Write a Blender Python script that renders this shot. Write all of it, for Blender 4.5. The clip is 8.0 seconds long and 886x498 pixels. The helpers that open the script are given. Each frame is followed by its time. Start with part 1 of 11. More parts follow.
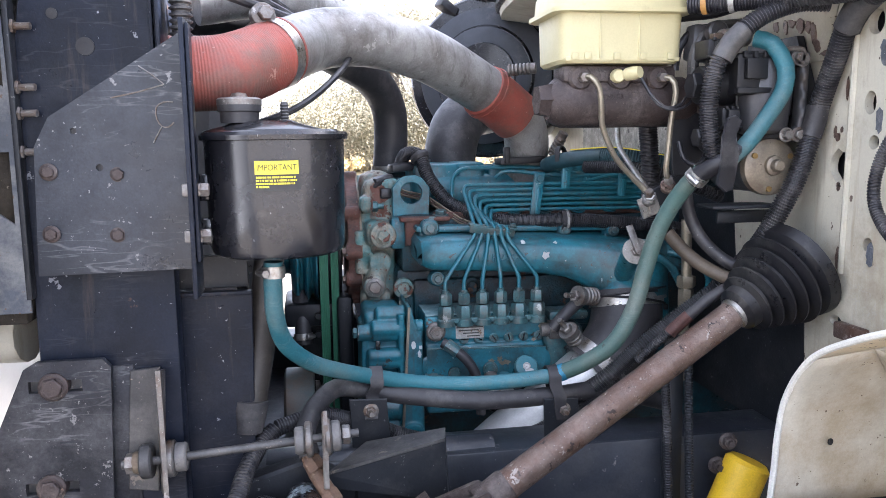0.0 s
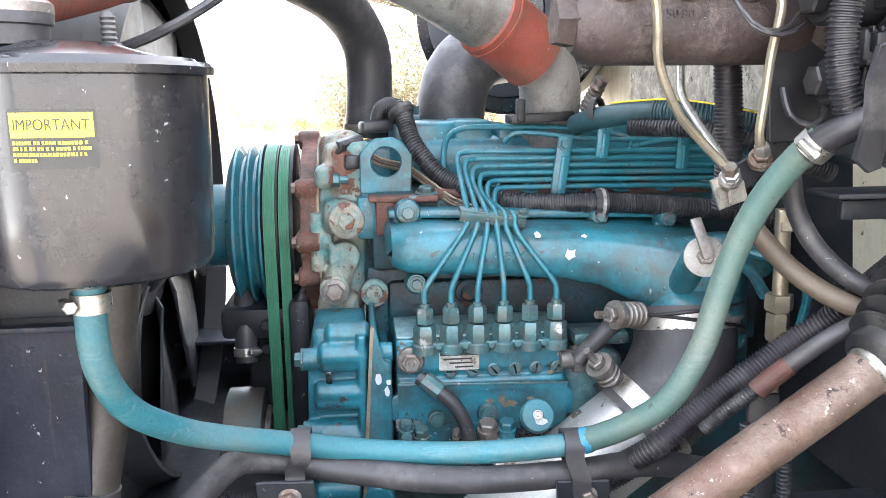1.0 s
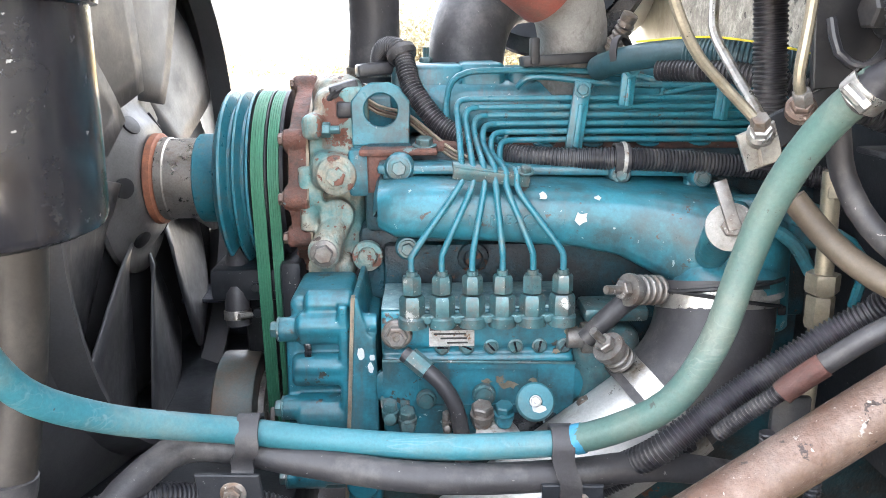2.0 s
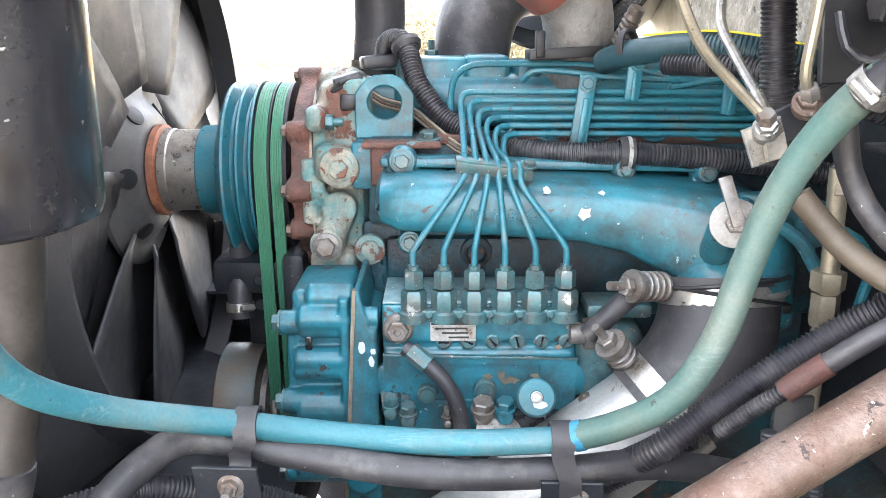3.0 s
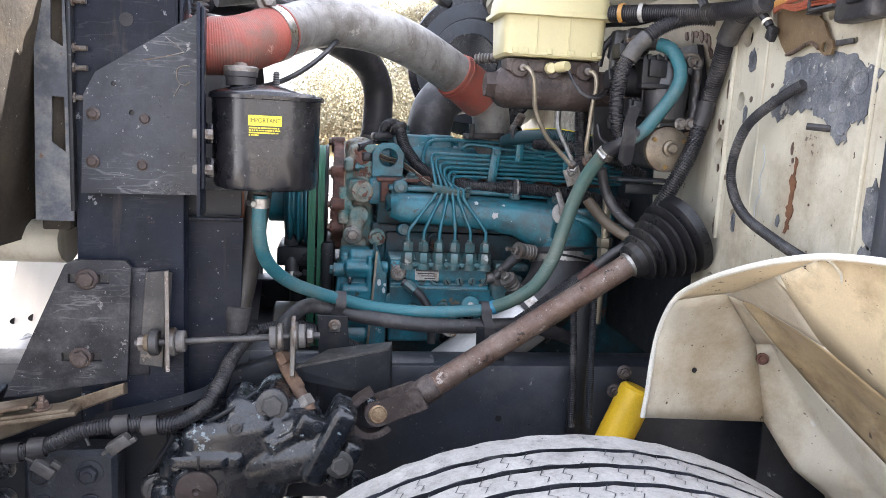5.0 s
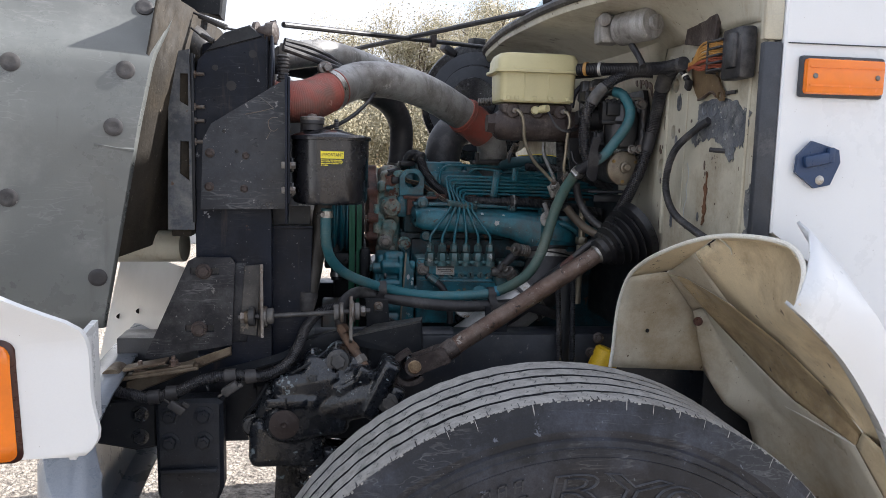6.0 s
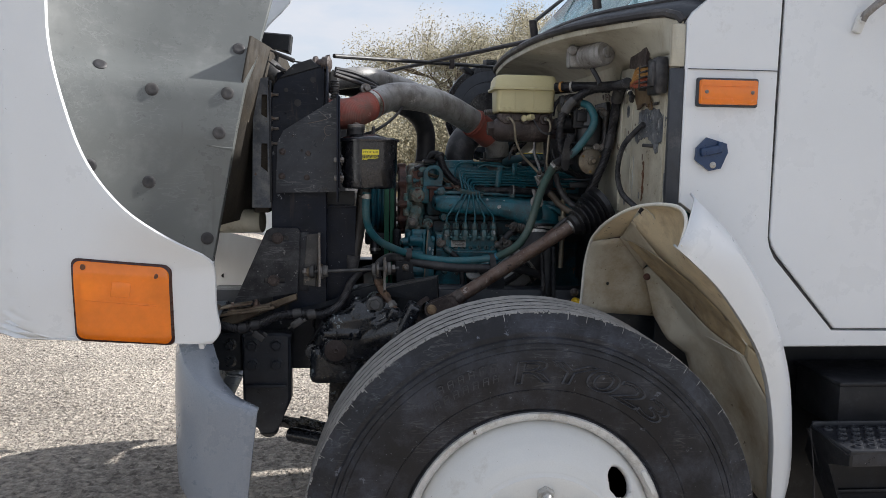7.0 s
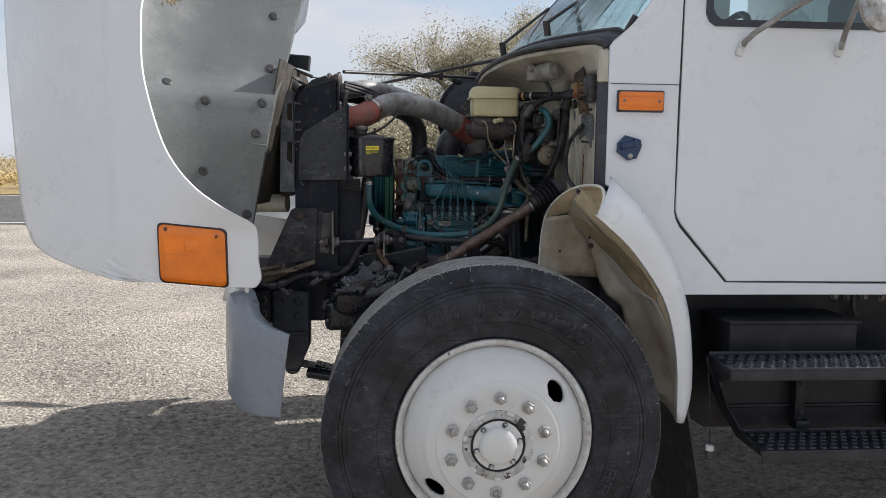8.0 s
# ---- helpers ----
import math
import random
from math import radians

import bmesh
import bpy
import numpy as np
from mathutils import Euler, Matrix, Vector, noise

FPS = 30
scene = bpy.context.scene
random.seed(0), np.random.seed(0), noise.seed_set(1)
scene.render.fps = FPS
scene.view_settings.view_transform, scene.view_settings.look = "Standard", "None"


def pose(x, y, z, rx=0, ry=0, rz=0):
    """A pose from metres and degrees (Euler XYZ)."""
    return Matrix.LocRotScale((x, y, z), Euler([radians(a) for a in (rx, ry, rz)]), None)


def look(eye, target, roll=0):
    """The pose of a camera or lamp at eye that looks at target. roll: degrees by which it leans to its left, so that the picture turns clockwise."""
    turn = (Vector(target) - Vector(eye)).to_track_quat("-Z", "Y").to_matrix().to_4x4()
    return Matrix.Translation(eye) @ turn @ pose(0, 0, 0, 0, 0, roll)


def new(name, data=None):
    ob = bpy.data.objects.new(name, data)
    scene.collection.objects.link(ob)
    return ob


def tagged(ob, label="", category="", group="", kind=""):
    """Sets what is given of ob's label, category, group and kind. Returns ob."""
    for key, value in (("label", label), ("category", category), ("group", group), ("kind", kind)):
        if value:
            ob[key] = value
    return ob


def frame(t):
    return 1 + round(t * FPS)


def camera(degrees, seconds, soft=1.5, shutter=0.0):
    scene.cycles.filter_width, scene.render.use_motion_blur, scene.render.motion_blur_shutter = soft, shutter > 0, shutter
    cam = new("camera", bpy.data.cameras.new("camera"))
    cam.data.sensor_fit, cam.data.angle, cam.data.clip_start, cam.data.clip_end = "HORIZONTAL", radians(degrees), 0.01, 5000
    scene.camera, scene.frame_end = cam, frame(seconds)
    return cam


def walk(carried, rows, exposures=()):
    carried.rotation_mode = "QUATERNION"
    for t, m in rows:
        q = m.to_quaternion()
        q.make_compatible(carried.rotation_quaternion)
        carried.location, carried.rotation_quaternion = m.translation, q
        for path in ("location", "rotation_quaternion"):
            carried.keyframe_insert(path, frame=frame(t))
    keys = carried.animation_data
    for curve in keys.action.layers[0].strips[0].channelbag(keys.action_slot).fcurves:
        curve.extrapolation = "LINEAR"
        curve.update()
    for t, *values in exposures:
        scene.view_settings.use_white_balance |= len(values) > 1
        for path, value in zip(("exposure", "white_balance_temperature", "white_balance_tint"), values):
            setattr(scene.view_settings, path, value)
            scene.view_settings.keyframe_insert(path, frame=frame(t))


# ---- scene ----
cam = camera(59.1, 8.0, soft=0.5)
PATH = [
    (0, (-0.348, -0.272, 1.402), (-0.019, 1.681, 1.125), -0.8),
    (0.5, (-0.315, -0.083, 1.385), (-0.037, 1.872, 1.065), -0.4),
    (1, (-0.206, 0.106, 1.388), (0.006, 2.058, 1.01), -0.5),
    (1.5, (-0.129, 0.197, 1.383), (-0.057, 2.139, 0.913), -1.2),
    (3, (-0.108, 0.215, 1.378), (-0.094, 2.146, 0.859), -0.2),
    (3.5, (-0.163, 0.082, 1.385), (-0.131, 2.028, 0.925), 1.2),
    (4, (-0.244, -0.11, 1.386), (-0.013, 1.843, 1.021), 2.6),
    (4.5, (-0.281, -0.304, 1.404), (0.057, 1.639, 1.075), 2.9),
    (5, (-0.288, -0.553, 1.38), (-0.001, 1.401, 1.069), 2.8),
    (5.2, (-0.299, -0.639, 1.395), (-0.011, 1.316, 1.09), 2.5),
    (6.3, (-0.391, -1.156, 1.382), (-0.113, 0.811, 1.147), 1.1),
    (6.5, (-0.386, -1.276, 1.368), (-0.1, 0.689, 1.134), 1.1),
    (6.6, (-0.37, -1.346, 1.352), (-0.113, 0.625, 1.13), 1.1),
    (7, (-0.37, -1.587, 1.353), (-0.196, 0.392, 1.13), 0.9),
    (7.5, (-0.395, -1.893, 1.342), (-0.242, 0.087, 1.111), 0.9),
    (8, (-0.347, -2.204, 1.324), (-0.192, -0.222, 1.106), 0.7),
]
EXPOSURES = [
    (0.0, 2.75, 5850, 17), (0.5, 3.15, 6000, 15), (1.0, 3.88, 6380, 12), (1.5, 4.0, 6500, 11), (3.0, 4.12, 6500, 12),
    (3.5, 3.97, 6450, 12), (4.0, 3.33, 6200, 13), (4.5, 2.95, 6150, 15), (5.0, 2.68, 6200, 15), (5.2, 2.5, 6200, 15),
    (6.3, 0.82, 6180, 12), (7.0, 0.54, 6180, 11), (8.0, 0.40, 6200, 11),
]
walk(cam, [(t, look(eye, target, roll)) for t, eye, target, roll in PATH], EXPOSURES)

# ---- sky and sun: the sun stands behind the truck, over its far side ----
SUN_FROM = Vector((0.80, 0.13, 0.60)).normalized()
world = bpy.data.worlds.new("sky")
scene.world = world
world.use_nodes = True
wt = world.node_tree
wt.nodes.clear()


def wnode(kind, **values):
    n = wt.nodes.new(kind)
    for k, v in values.items():
        n.inputs[k].default_value = v
    return n


w_sky = wt.nodes.new("ShaderNodeTexSky")
w_sky.sky_type, w_sky.sun_disc = "NISHITA", False
w_sky.sun_elevation = math.asin(SUN_FROM.z)
w_sky.sun_rotation = math.atan2(SUN_FROM.x, SUN_FROM.y)
w_sky.dust_density, w_sky.air_density = 2.0, 1.0
w_coord = wt.nodes.new("ShaderNodeTexCoord")
w_map = wt.nodes.new("ShaderNodeMapping")
w_map.inputs["Scale"].default_value = (1.0, 1.0, 3.2)
w_noise = wnode("ShaderNodeTexNoise", Scale=3.0, Detail=7.0, Roughness=0.58)
w_ramp = wt.nodes.new("ShaderNodeValToRGB")
w_ramp.color_ramp.elements[0].position, w_ramp.color_ramp.elements[1].position = 0.24, 0.60
w_mix = wt.nodes.new("ShaderNodeMix")
w_mix.data_type = "RGBA"
w_mix.inputs["B"].default_value = (4.4, 4.5, 4.7, 1)
w_bg = wnode("ShaderNodeBackground", Strength=0.12)
w_out = wt.nodes.new("ShaderNodeOutputWorld")
wt.links.new(w_coord.outputs["Generated"], w_map.inputs["Vector"])
wt.links.new(w_map.outputs["Vector"], w_noise.inputs["Vector"])
wt.links.new(w_noise.outputs["Fac"], w_ramp.inputs["Fac"])
wt.links.new(w_ramp.outputs["Color"], w_mix.inputs["Factor"])
wt.links.new(w_sky.outputs["Color"], w_mix.inputs["A"])
wt.links.new(w_mix.outputs["Result"], w_bg.inputs["Color"])
wt.links.new(w_bg.outputs["Background"], w_out.inputs["Surface"])

sun = new("sun", bpy.data.lights.new("sun", "SUN"))
sun.data.energy, sun.data.angle, sun.data.color = 5.0, radians(0.8), (1.0, 0.95, 0.87)
sun.matrix_world = look(SUN_FROM * 50, (0, 0, 0))


# ---- materials ----
def surf(name, col, rough=0.5, metal=0.0, var=0.12, scale=18.0, fine=0.02, fine_scale=220.0, dirt=None, dirt_amount=0.35,
         dirt_scale=9.0, chips=None, chip_amount=0.3, chip_scale=26.0, coat=0.0, spread=0.0, speck=0.16, scratch=0.0, streak=None, streak_amount=0.3, chips2=None, chip2_amount=0.3, chip2_scale=40.0):
    """A painted, metal or rubber surface: cloudy tone, grime, runs, scratches and chipped spots, fine relief."""
    m = bpy.data.materials.new(name)
    m.use_nodes = True
    nt = m.node_tree
    bsdf = nt.nodes["Principled BSDF"]
    link = nt.links.new

    def node(kind, **values):
        n = nt.nodes.new(kind)
        for k, v in values.items():
            n.inputs[k].default_value = v
        return n

    def mixed(fac, a, b):
        n = nt.nodes.new("ShaderNodeMix")
        n.data_type = "RGBA"
        link(fac, n.inputs["Factor"])
        for key, value in (("A", a), ("B", b)):
            if isinstance(value, tuple):
                n.inputs[key].default_value = (*value, 1)
            else:
                link(value, n.inputs[key])
        return n.outputs["Result"]

    def ranged(value, lo, hi, to0=0.0, to1=1.0):
        r = nt.nodes.new("ShaderNodeMapRange")
        r.inputs["From Min"].default_value, r.inputs["From Max"].default_value = lo, hi
        r.inputs["To Min"].default_value, r.inputs["To Max"].default_value = to0, to1
        link(value, r.inputs["Value"])
        return r.outputs["Result"]

    def noise(noise_scale, detail=6.0, rough_=0.6, stretch=None, turn=(0, 0, 0)):
        n = node("ShaderNodeTexNoise", Scale=noise_scale, Detail=detail, Roughness=rough_)
        if stretch:
            mp = nt.nodes.new("ShaderNodeMapping")
            mp.inputs["Scale"].default_value = stretch
            mp.inputs["Rotation"].default_value = turn
            link(coord.outputs["Object"], mp.inputs["Vector"])
            link(mp.outputs["Vector"], n.inputs["Vector"])
        else:
            link(coord.outputs["Object"], n.inputs["Vector"])
        return n.outputs["Fac"]

    def mask(noise_scale, lo, hi, detail=6.0, rough_=0.6, **kw):
        return ranged(noise(noise_scale, detail, rough_, **kw), lo, hi)

    coord = nt.nodes.new("ShaderNodeTexCoord")
    dark = tuple(max(0.0, c * (1 - var)) for c in col)
    light = tuple(min(1.0, c * (1 + var)) for c in col)
    tone = mixed(mask(scale, 0.3, 0.7), dark, light)
    if spread:
        info = nt.nodes.new("ShaderNodeObjectInfo")
        tone = mixed(info.outputs["Random"], tone, tuple(c * (1 - spread) for c in col))
    grain = noise(fine_scale * 1.6, 5.0, 0.75)
    if dirt:
        d = mask(dirt_scale, 0.70 - dirt_amount * 0.5, 0.82 - dirt_amount * 0.35, 10.0, 0.72)
        tone = mixed(d, tone, dirt)
    if streak:
        k = mask(46.0, 0.66 - streak_amount * 0.3, 0.86 - streak_amount * 0.3, 5.0, 0.65, stretch=(1.0, 1.0, 0.10))
        tone = mixed(k, tone, streak)
    wear = None
    if chips:
        wear = mask(chip_scale, 0.735 - chip_amount * 0.3, 0.75 - chip_amount * 0.3, 7.0, 0.68)
        small = mask(chip_scale * 5.0, 0.735 - chip_amount * 0.18, 0.75 - chip_amount * 0.18, 4.0, 0.6)
        both = node("ShaderNodeMath")
        both.operation = "MAXIMUM"
        link(wear, both.inputs[0])
        link(small, both.inputs[1])
        wear = both.outputs[0]
        tone = mixed(wear, tone, chips)
    if chips2:
        tone = mixed(mask(chip2_scale, 0.735 - chip2_amount * 0.3, 0.76 - chip2_amount * 0.3, 8.0, 0.70), tone, chips2)
    if scratch:
        for turn, size in (((0.2, 0.75, 0.3), 34.0), ((0.4, -0.5, 0.1), 27.0)):
            n = noise(size, 3.0, 0.6, stretch=(0.14, 1.0, 1.0), turn=turn)
            off = node("ShaderNodeMath")
            off.operation = "SUBTRACT"
            off.inputs[1].default_value = 0.5
            link(n, off.inputs[0])
            ab = node("ShaderNodeMath")
            ab.operation = "ABSOLUTE"
            link(off.outputs[0], ab.inputs[0])
            line = ranged(ab.outputs[0], 0.004, 0.012, scratch, 0.0)
            gate = mask(9.0, 0.48, 0.60)
            mul = node("ShaderNodeMath")
            mul.operation = "MULTIPLY"
            link(line, mul.inputs[0])
            link(gate, mul.inputs[1])
            tone = mixed(mul.outputs[0], tone, tuple(0.35 * c + 0.22 for c in col))
    if speck:
        sp = node("ShaderNodeHueSaturation")
        link(ranged(grain, 0.3, 0.7, 1.0 - speck, 1.0 + speck), sp.inputs["Value"])
        link(tone, sp.inputs["Color"])
        tone = sp.outputs["Color"]
    link(tone, bsdf.inputs["Base Color"])
    link(ranged(noise(scale * 2.1, 8.0, 0.7), 0.3, 0.7, max(0.05, rough - 0.13), min(1.0, rough + 0.16)), bsdf.inputs["Roughness"])
    bsdf.inputs["Metallic"].default_value = metal
    bsdf.inputs["Coat Weight"].default_value = coat
    bsdf.inputs["Coat Roughness"].default_value = 0.12
    if fine:
        height = noise(fine_scale, 5.0, 0.65)
        if wear:
            low = node("ShaderNodeMath")
            low.operation = "MULTIPLY_ADD"
            low.inputs[1].default_value = -0.35
            link(wear, low.inputs[0])
            link(height, low.inputs[2])
            height = low.outputs[0]
        b = node("ShaderNodeBump", Strength=min(1.0, fine * 12), Distance=0.0007 if fine <= 0.05 else 0.0018)
        link(height, b.inputs["Height"])
        link(b.outputs["Normal"], bsdf.inputs["Normal"])
    return m


WHITE = surf("white_paint", (0.74, 0.76, 0.78), 0.32, var=0.025, scale=3, fine=0.004, dirt=(0.60, 0.60, 0.59), dirt_amount=0.10, dirt_scale=5, coat=0.35, speck=0.015, chips=(0.20, 0.18, 0.16), chip_amount=0.02, chip_scale=30)
CREAM = surf("cream_paint", (0.485, 0.46, 0.372), 0.42, var=0.12, scale=8, dirt=(0.31, 0.27, 0.20), dirt_amount=0.42, dirt_scale=7, chips=(0.07, 0.045, 0.03), chip_amount=0.24, chip_scale=14, streak=(0.35, 0.30, 0.22), streak_amount=0.38, speck=0.07, scratch=0.3)
LINER = surf("fender_liner_cream", (0.58, 0.54, 0.44), 0.38, var=0.12, scale=5, dirt=(0.36, 0.275, 0.165), dirt_amount=0.48, dirt_scale=3.6, chips=(0.10, 0.06, 0.035), chip_amount=0.24, chip_scale=30, scratch=0.3, speck=0.08, chips2=(0.68, 0.66, 0.60), chip2_amount=0.26, chip2_scale=12)
LINER_TAN = surf("browned_liner_cream", (0.66, 0.555, 0.375), 0.42, var=0.2, scale=5, dirt=(0.36, 0.26, 0.14), dirt_amount=0.46, dirt_scale=4.5, chips=(0.09, 0.055, 0.03), chip_amount=0.30, chip_scale=34, scratch=0.3, speck=0.1)
LINER_WORN = surf("worn_liner_cream", (0.52, 0.47, 0.37), 0.42, var=0.18, scale=6, dirt=(0.27, 0.205, 0.125), dirt_amount=0.48, dirt_scale=6, chips=(0.08, 0.05, 0.03), chip_amount=0.28, chip_scale=26, scratch=0.5, speck=0.1)
LINER_EDGE = surf("pale_liner_edge", (0.72, 0.70, 0.63), 0.4, var=0.1, scale=20, fine=0.01, dirt=(0.45, 0.37, 0.24), dirt_amount=0.3, dirt_scale=10)
BLUE = surf("engine_blue_paint", (0.017, 0.148, 0.196), 0.38, var=0.32, scale=11, fine=0.04, fine_scale=130, dirt=(0.024, 0.060, 0.070), dirt_amount=0.52, dirt_scale=15, chips=(0.30, 0.37, 0.38), chip_amount=0.24, chip_scale=22, streak=(0.065, 0.080, 0.08), streak_amount=0.28, chips2=(0.045, 0.034, 0.028), chip2_amount=0.38, chip2_scale=44, coat=0.12)
BLUE_ROUGH = surf("engine_blue_cast", (0.009, 0.083, 0.109), 0.38, var=0.4, scale=20, fine=0.10, fine_scale=160, dirt=(0.018, 0.024, 0.028), dirt_amount=0.66, dirt_scale=12, chips=(0.13, 0.06, 0.035), chip_amount=0.36, chip_scale=20, chips2=(0.16, 0.22, 0.22), chip2_amount=0.22, chip2_scale=40)
BLUE_LINE = surf("blue_steel_line", (0.017, 0.133, 0.176), 0.34, var=0.25, scale=40, fine=0.01, dirt=(0.075, 0.105, 0.105), dirt_amount=0.40, dirt_scale=40, chips=(0.05, 0.04, 0.035), chip_amount=0.26, chip_scale=60)
FITTING = surf("teal_fitting", (0.052, 0.128, 0.140), 0.36, 0.3, var=0.35, scale=60, dirt=(0.10, 0.10, 0.092), dirt_amount=0.5, dirt_scale=50, chips=(0.30, 0.32, 0.31), chip_amount=0.32, chip_scale=50)
GREEN_CAST = surf("green_grey_casting", (0.105, 0.235, 0.235), 0.5, var=0.35, scale=22, fine=0.10, fine_scale=150, dirt=(0.36, 0.31, 0.24), dirt_amount=0.58, dirt_scale=13, chips=(0.15, 0.062, 0.042), chip_amount=0.50, chip_scale=15, streak=(0.17, 0.085, 0.05), streak_amount=0.5, chips2=(0.055, 0.04, 0.034), chip2_amount=0.40, chip2_scale=26)
RED_GASKET = surf("rusted_red_plate", (0.150, 0.060, 0.042), 0.62, var=0.4, scale=30, fine=0.09, dirt=(0.055, 0.040, 0.035), dirt_amount=0.55, dirt_scale=20, chips=(0.14, 0.21, 0.21), chip_amount=0.34, chip_scale=24, chips2=(0.26, 0.14, 0.08), chip2_amount=0.3)
BLACK = surf("black_chassis_paint", (0.016, 0.018, 0.022), 0.42, var=0.35, scale=9, fine=0.04, dirt=(0.036, 0.036, 0.038), dirt_amount=0.38, dirt_scale=12, chips=(0.15, 0.145, 0.14), chip_amount=0.24, chip_scale=36)
NAVY = surf("dark_navy_paint", (0.008, 0.011, 0.020), 0.38, var=0.45, scale=11, fine=0.03, dirt=(0.019, 0.022, 0.032), dirt_amount=0.44, dirt_scale=8, chips=(0.20, 0.21, 0.23), chip_amount=0.22, chip_scale=34, streak=(0.055, 0.045, 0.038), streak_amount=0.25, chips2=(0.075, 0.045, 0.03), chip2_amount=0.24, chip2_scale=16, scratch=0.06)
DUSTY = surf("dusty_dark_plate", (0.016, 0.017, 0.022), 0.46, var=0.4, scale=13, fine=0.04, dirt=(0.056, 0.056, 0.060), dirt_amount=0.52, dirt_scale=16, chips=(0.17, 0.165, 0.16), chip_amount=0.30, chip_scale=44, scratch=0.30, speck=0.3)
GUSSET = surf("scratched_navy_plate", (0.012, 0.0155, 0.024), 0.36, var=0.45, scale=10, fine=0.03, dirt=(0.031, 0.035, 0.045), dirt_amount=0.50, dirt_scale=10, chips=(0.20, 0.20, 0.20), chip_amount=0.27, chip_scale=40, chips2=(0.11, 0.095, 0.07), chip2_amount=0.22, chip2_scale=9, scratch=0.28, speck=0.3)
GREASE = surf("greasy_black_iron", (0.009, 0.011, 0.015), 0.24, var=0.5, scale=22, fine=0.06, fine_scale=70, dirt=(0.026, 0.028, 0.033), dirt_amount=0.48, dirt_scale=12, chips=(0.20, 0.24, 0.26), chip_amount=0.42, chip_scale=13, coat=0.35)
HANGER = surf("worn_blue_black_iron", (0.018, 0.022, 0.031), 0.36, var=0.45, scale=14, fine=0.06, dirt=(0.040, 0.045, 0.056), dirt_amount=0.48, dirt_scale=12, chips=(0.13, 0.14, 0.16), chip_amount=0.30, chip_scale=30)
CAN = surf("black_gloss_enamel", (0.014, 0.014, 0.017), 0.22, var=0.2, scale=8, fine=0.008, dirt=(0.06, 0.058, 0.055), dirt_amount=0.20, dirt_scale=20, chips=(0.24, 0.24, 0.235), chip_amount=0.20, chip_scale=30, coat=0.3, streak=(0.05, 0.048, 0.045), streak_amount=0.15)
BOOT = surf("soft_black_boot_rubber", (0.010, 0.010, 0.012), 0.34, var=0.25, scale=16, fine=0.03, dirt=(0.050, 0.048, 0.046), dirt_amount=0.35, dirt_scale=10)
STAINED = surf("mud_stained_liner", (0.41, 0.315, 0.185), 0.5, var=0.28, scale=6, fine=0.03, dirt=(0.20, 0.140, 0.078), dirt_amount=0.46, dirt_scale=7, chips=(0.05, 0.033, 0.022), chip_amount=0.36, chip_scale=22, scratch=0.4, chips2=(0.40, 0.34, 0.24), chip2_amount=0.2, chip2_scale=20)
DARK_PLASTIC = surf("dull_black_plastic", (0.009, 0.009, 0.011), 0.5, var=0.3, scale=30, fine=0.01, dirt=(0.034, 0.032, 0.031), dirt_amount=0.3, dirt_scale=20)
SHROUD = surf("grey_fan_shroud", (0.062, 0.062, 0.066), 0.5, var=0.2, scale=7, fine=0.02, dirt=(0.06, 0.055, 0.052), dirt_amount=0.4, dirt_scale=6)
RIM_EDGE = surf("scuffed_rim_edge", (0.60, 0.595, 0.58), 0.38, 0.1, var=0.12, scale=20, fine=0.02, dirt=(0.36, 0.33, 0.29), dirt_amount=0.40, dirt_scale=16, chips=(0.14, 0.11, 0.09), chip_amount=0.22, chip_scale=24)
HUB_WORN = surf("worn_white_hub", (0.56, 0.56, 0.545), 0.42, var=0.08, scale=20, fine=0.03, dirt=(0.25, 0.24, 0.22), dirt_amount=0.50, dirt_scale=14, chips=(0.03, 0.028, 0.025), chip_amount=0.52, chip_scale=22)
NUT_PAINT = surf("worn_nut_paint", (0.42, 0.41, 0.385), 0.4, 0.1, var=0.15, scale=40, fine=0.02, dirt=(0.24, 0.22, 0.19), dirt_amount=0.45, dirt_scale=30, chips=(0.10, 0.08, 0.06), chip_amount=0.30, chip_scale=40)
OIL_RING = surf("oily_dirt", (0.016, 0.015, 0.014), 0.4, var=0.4, scale=30, fine=0.05, chips=(0.22, 0.21, 0.20), chip_amount=0.20, chip_scale=34)
STAY_PLATE = surf("scuffed_grey_plate", (0.050, 0.049, 0.050), 0.45, 0.2, var=0.3, scale=20, fine=0.03, dirt=(0.105, 0.10, 0.095), dirt_amount=0.5, dirt_scale=16, chips=(0.20, 0.17, 0.14), chip_amount=0.3, chip_scale=40)
BUSHING = surf("dusty_grey_bushing", (0.105, 0.102, 0.10), 0.55, var=0.25, scale=30, fine=0.04, dirt=(0.18, 0.165, 0.15), dirt_amount=0.42, dirt_scale=24, chips=(0.04, 0.036, 0.034), chip_amount=0.28, chip_scale=40)
RAIL = surf("blue_black_rail_paint", (0.024, 0.028, 0.037), 0.40, var=0.35, scale=9, fine=0.04, dirt=(0.046, 0.048, 0.054), dirt_amount=0.42, dirt_scale=10, chips=(0.14, 0.135, 0.13), chip_amount=0.24, chip_scale=34, streak=(0.05, 0.042, 0.036), streak_amount=0.2)
STRAP = surf("rusty_tan_strap", (0.150, 0.118, 0.082), 0.55, 0.2, var=0.3, scale=20, fine=0.05, dirt=(0.075, 0.048, 0.030), dirt_amount=0.5, dirt_scale=16, chips=(0.26, 0.23, 0.18), chip_amount=0.3, chip_scale=40)
BEZEL = surf("dark_red_bezel", (0.045, 0.014, 0.010), 0.3, var=0.1, fine=0)
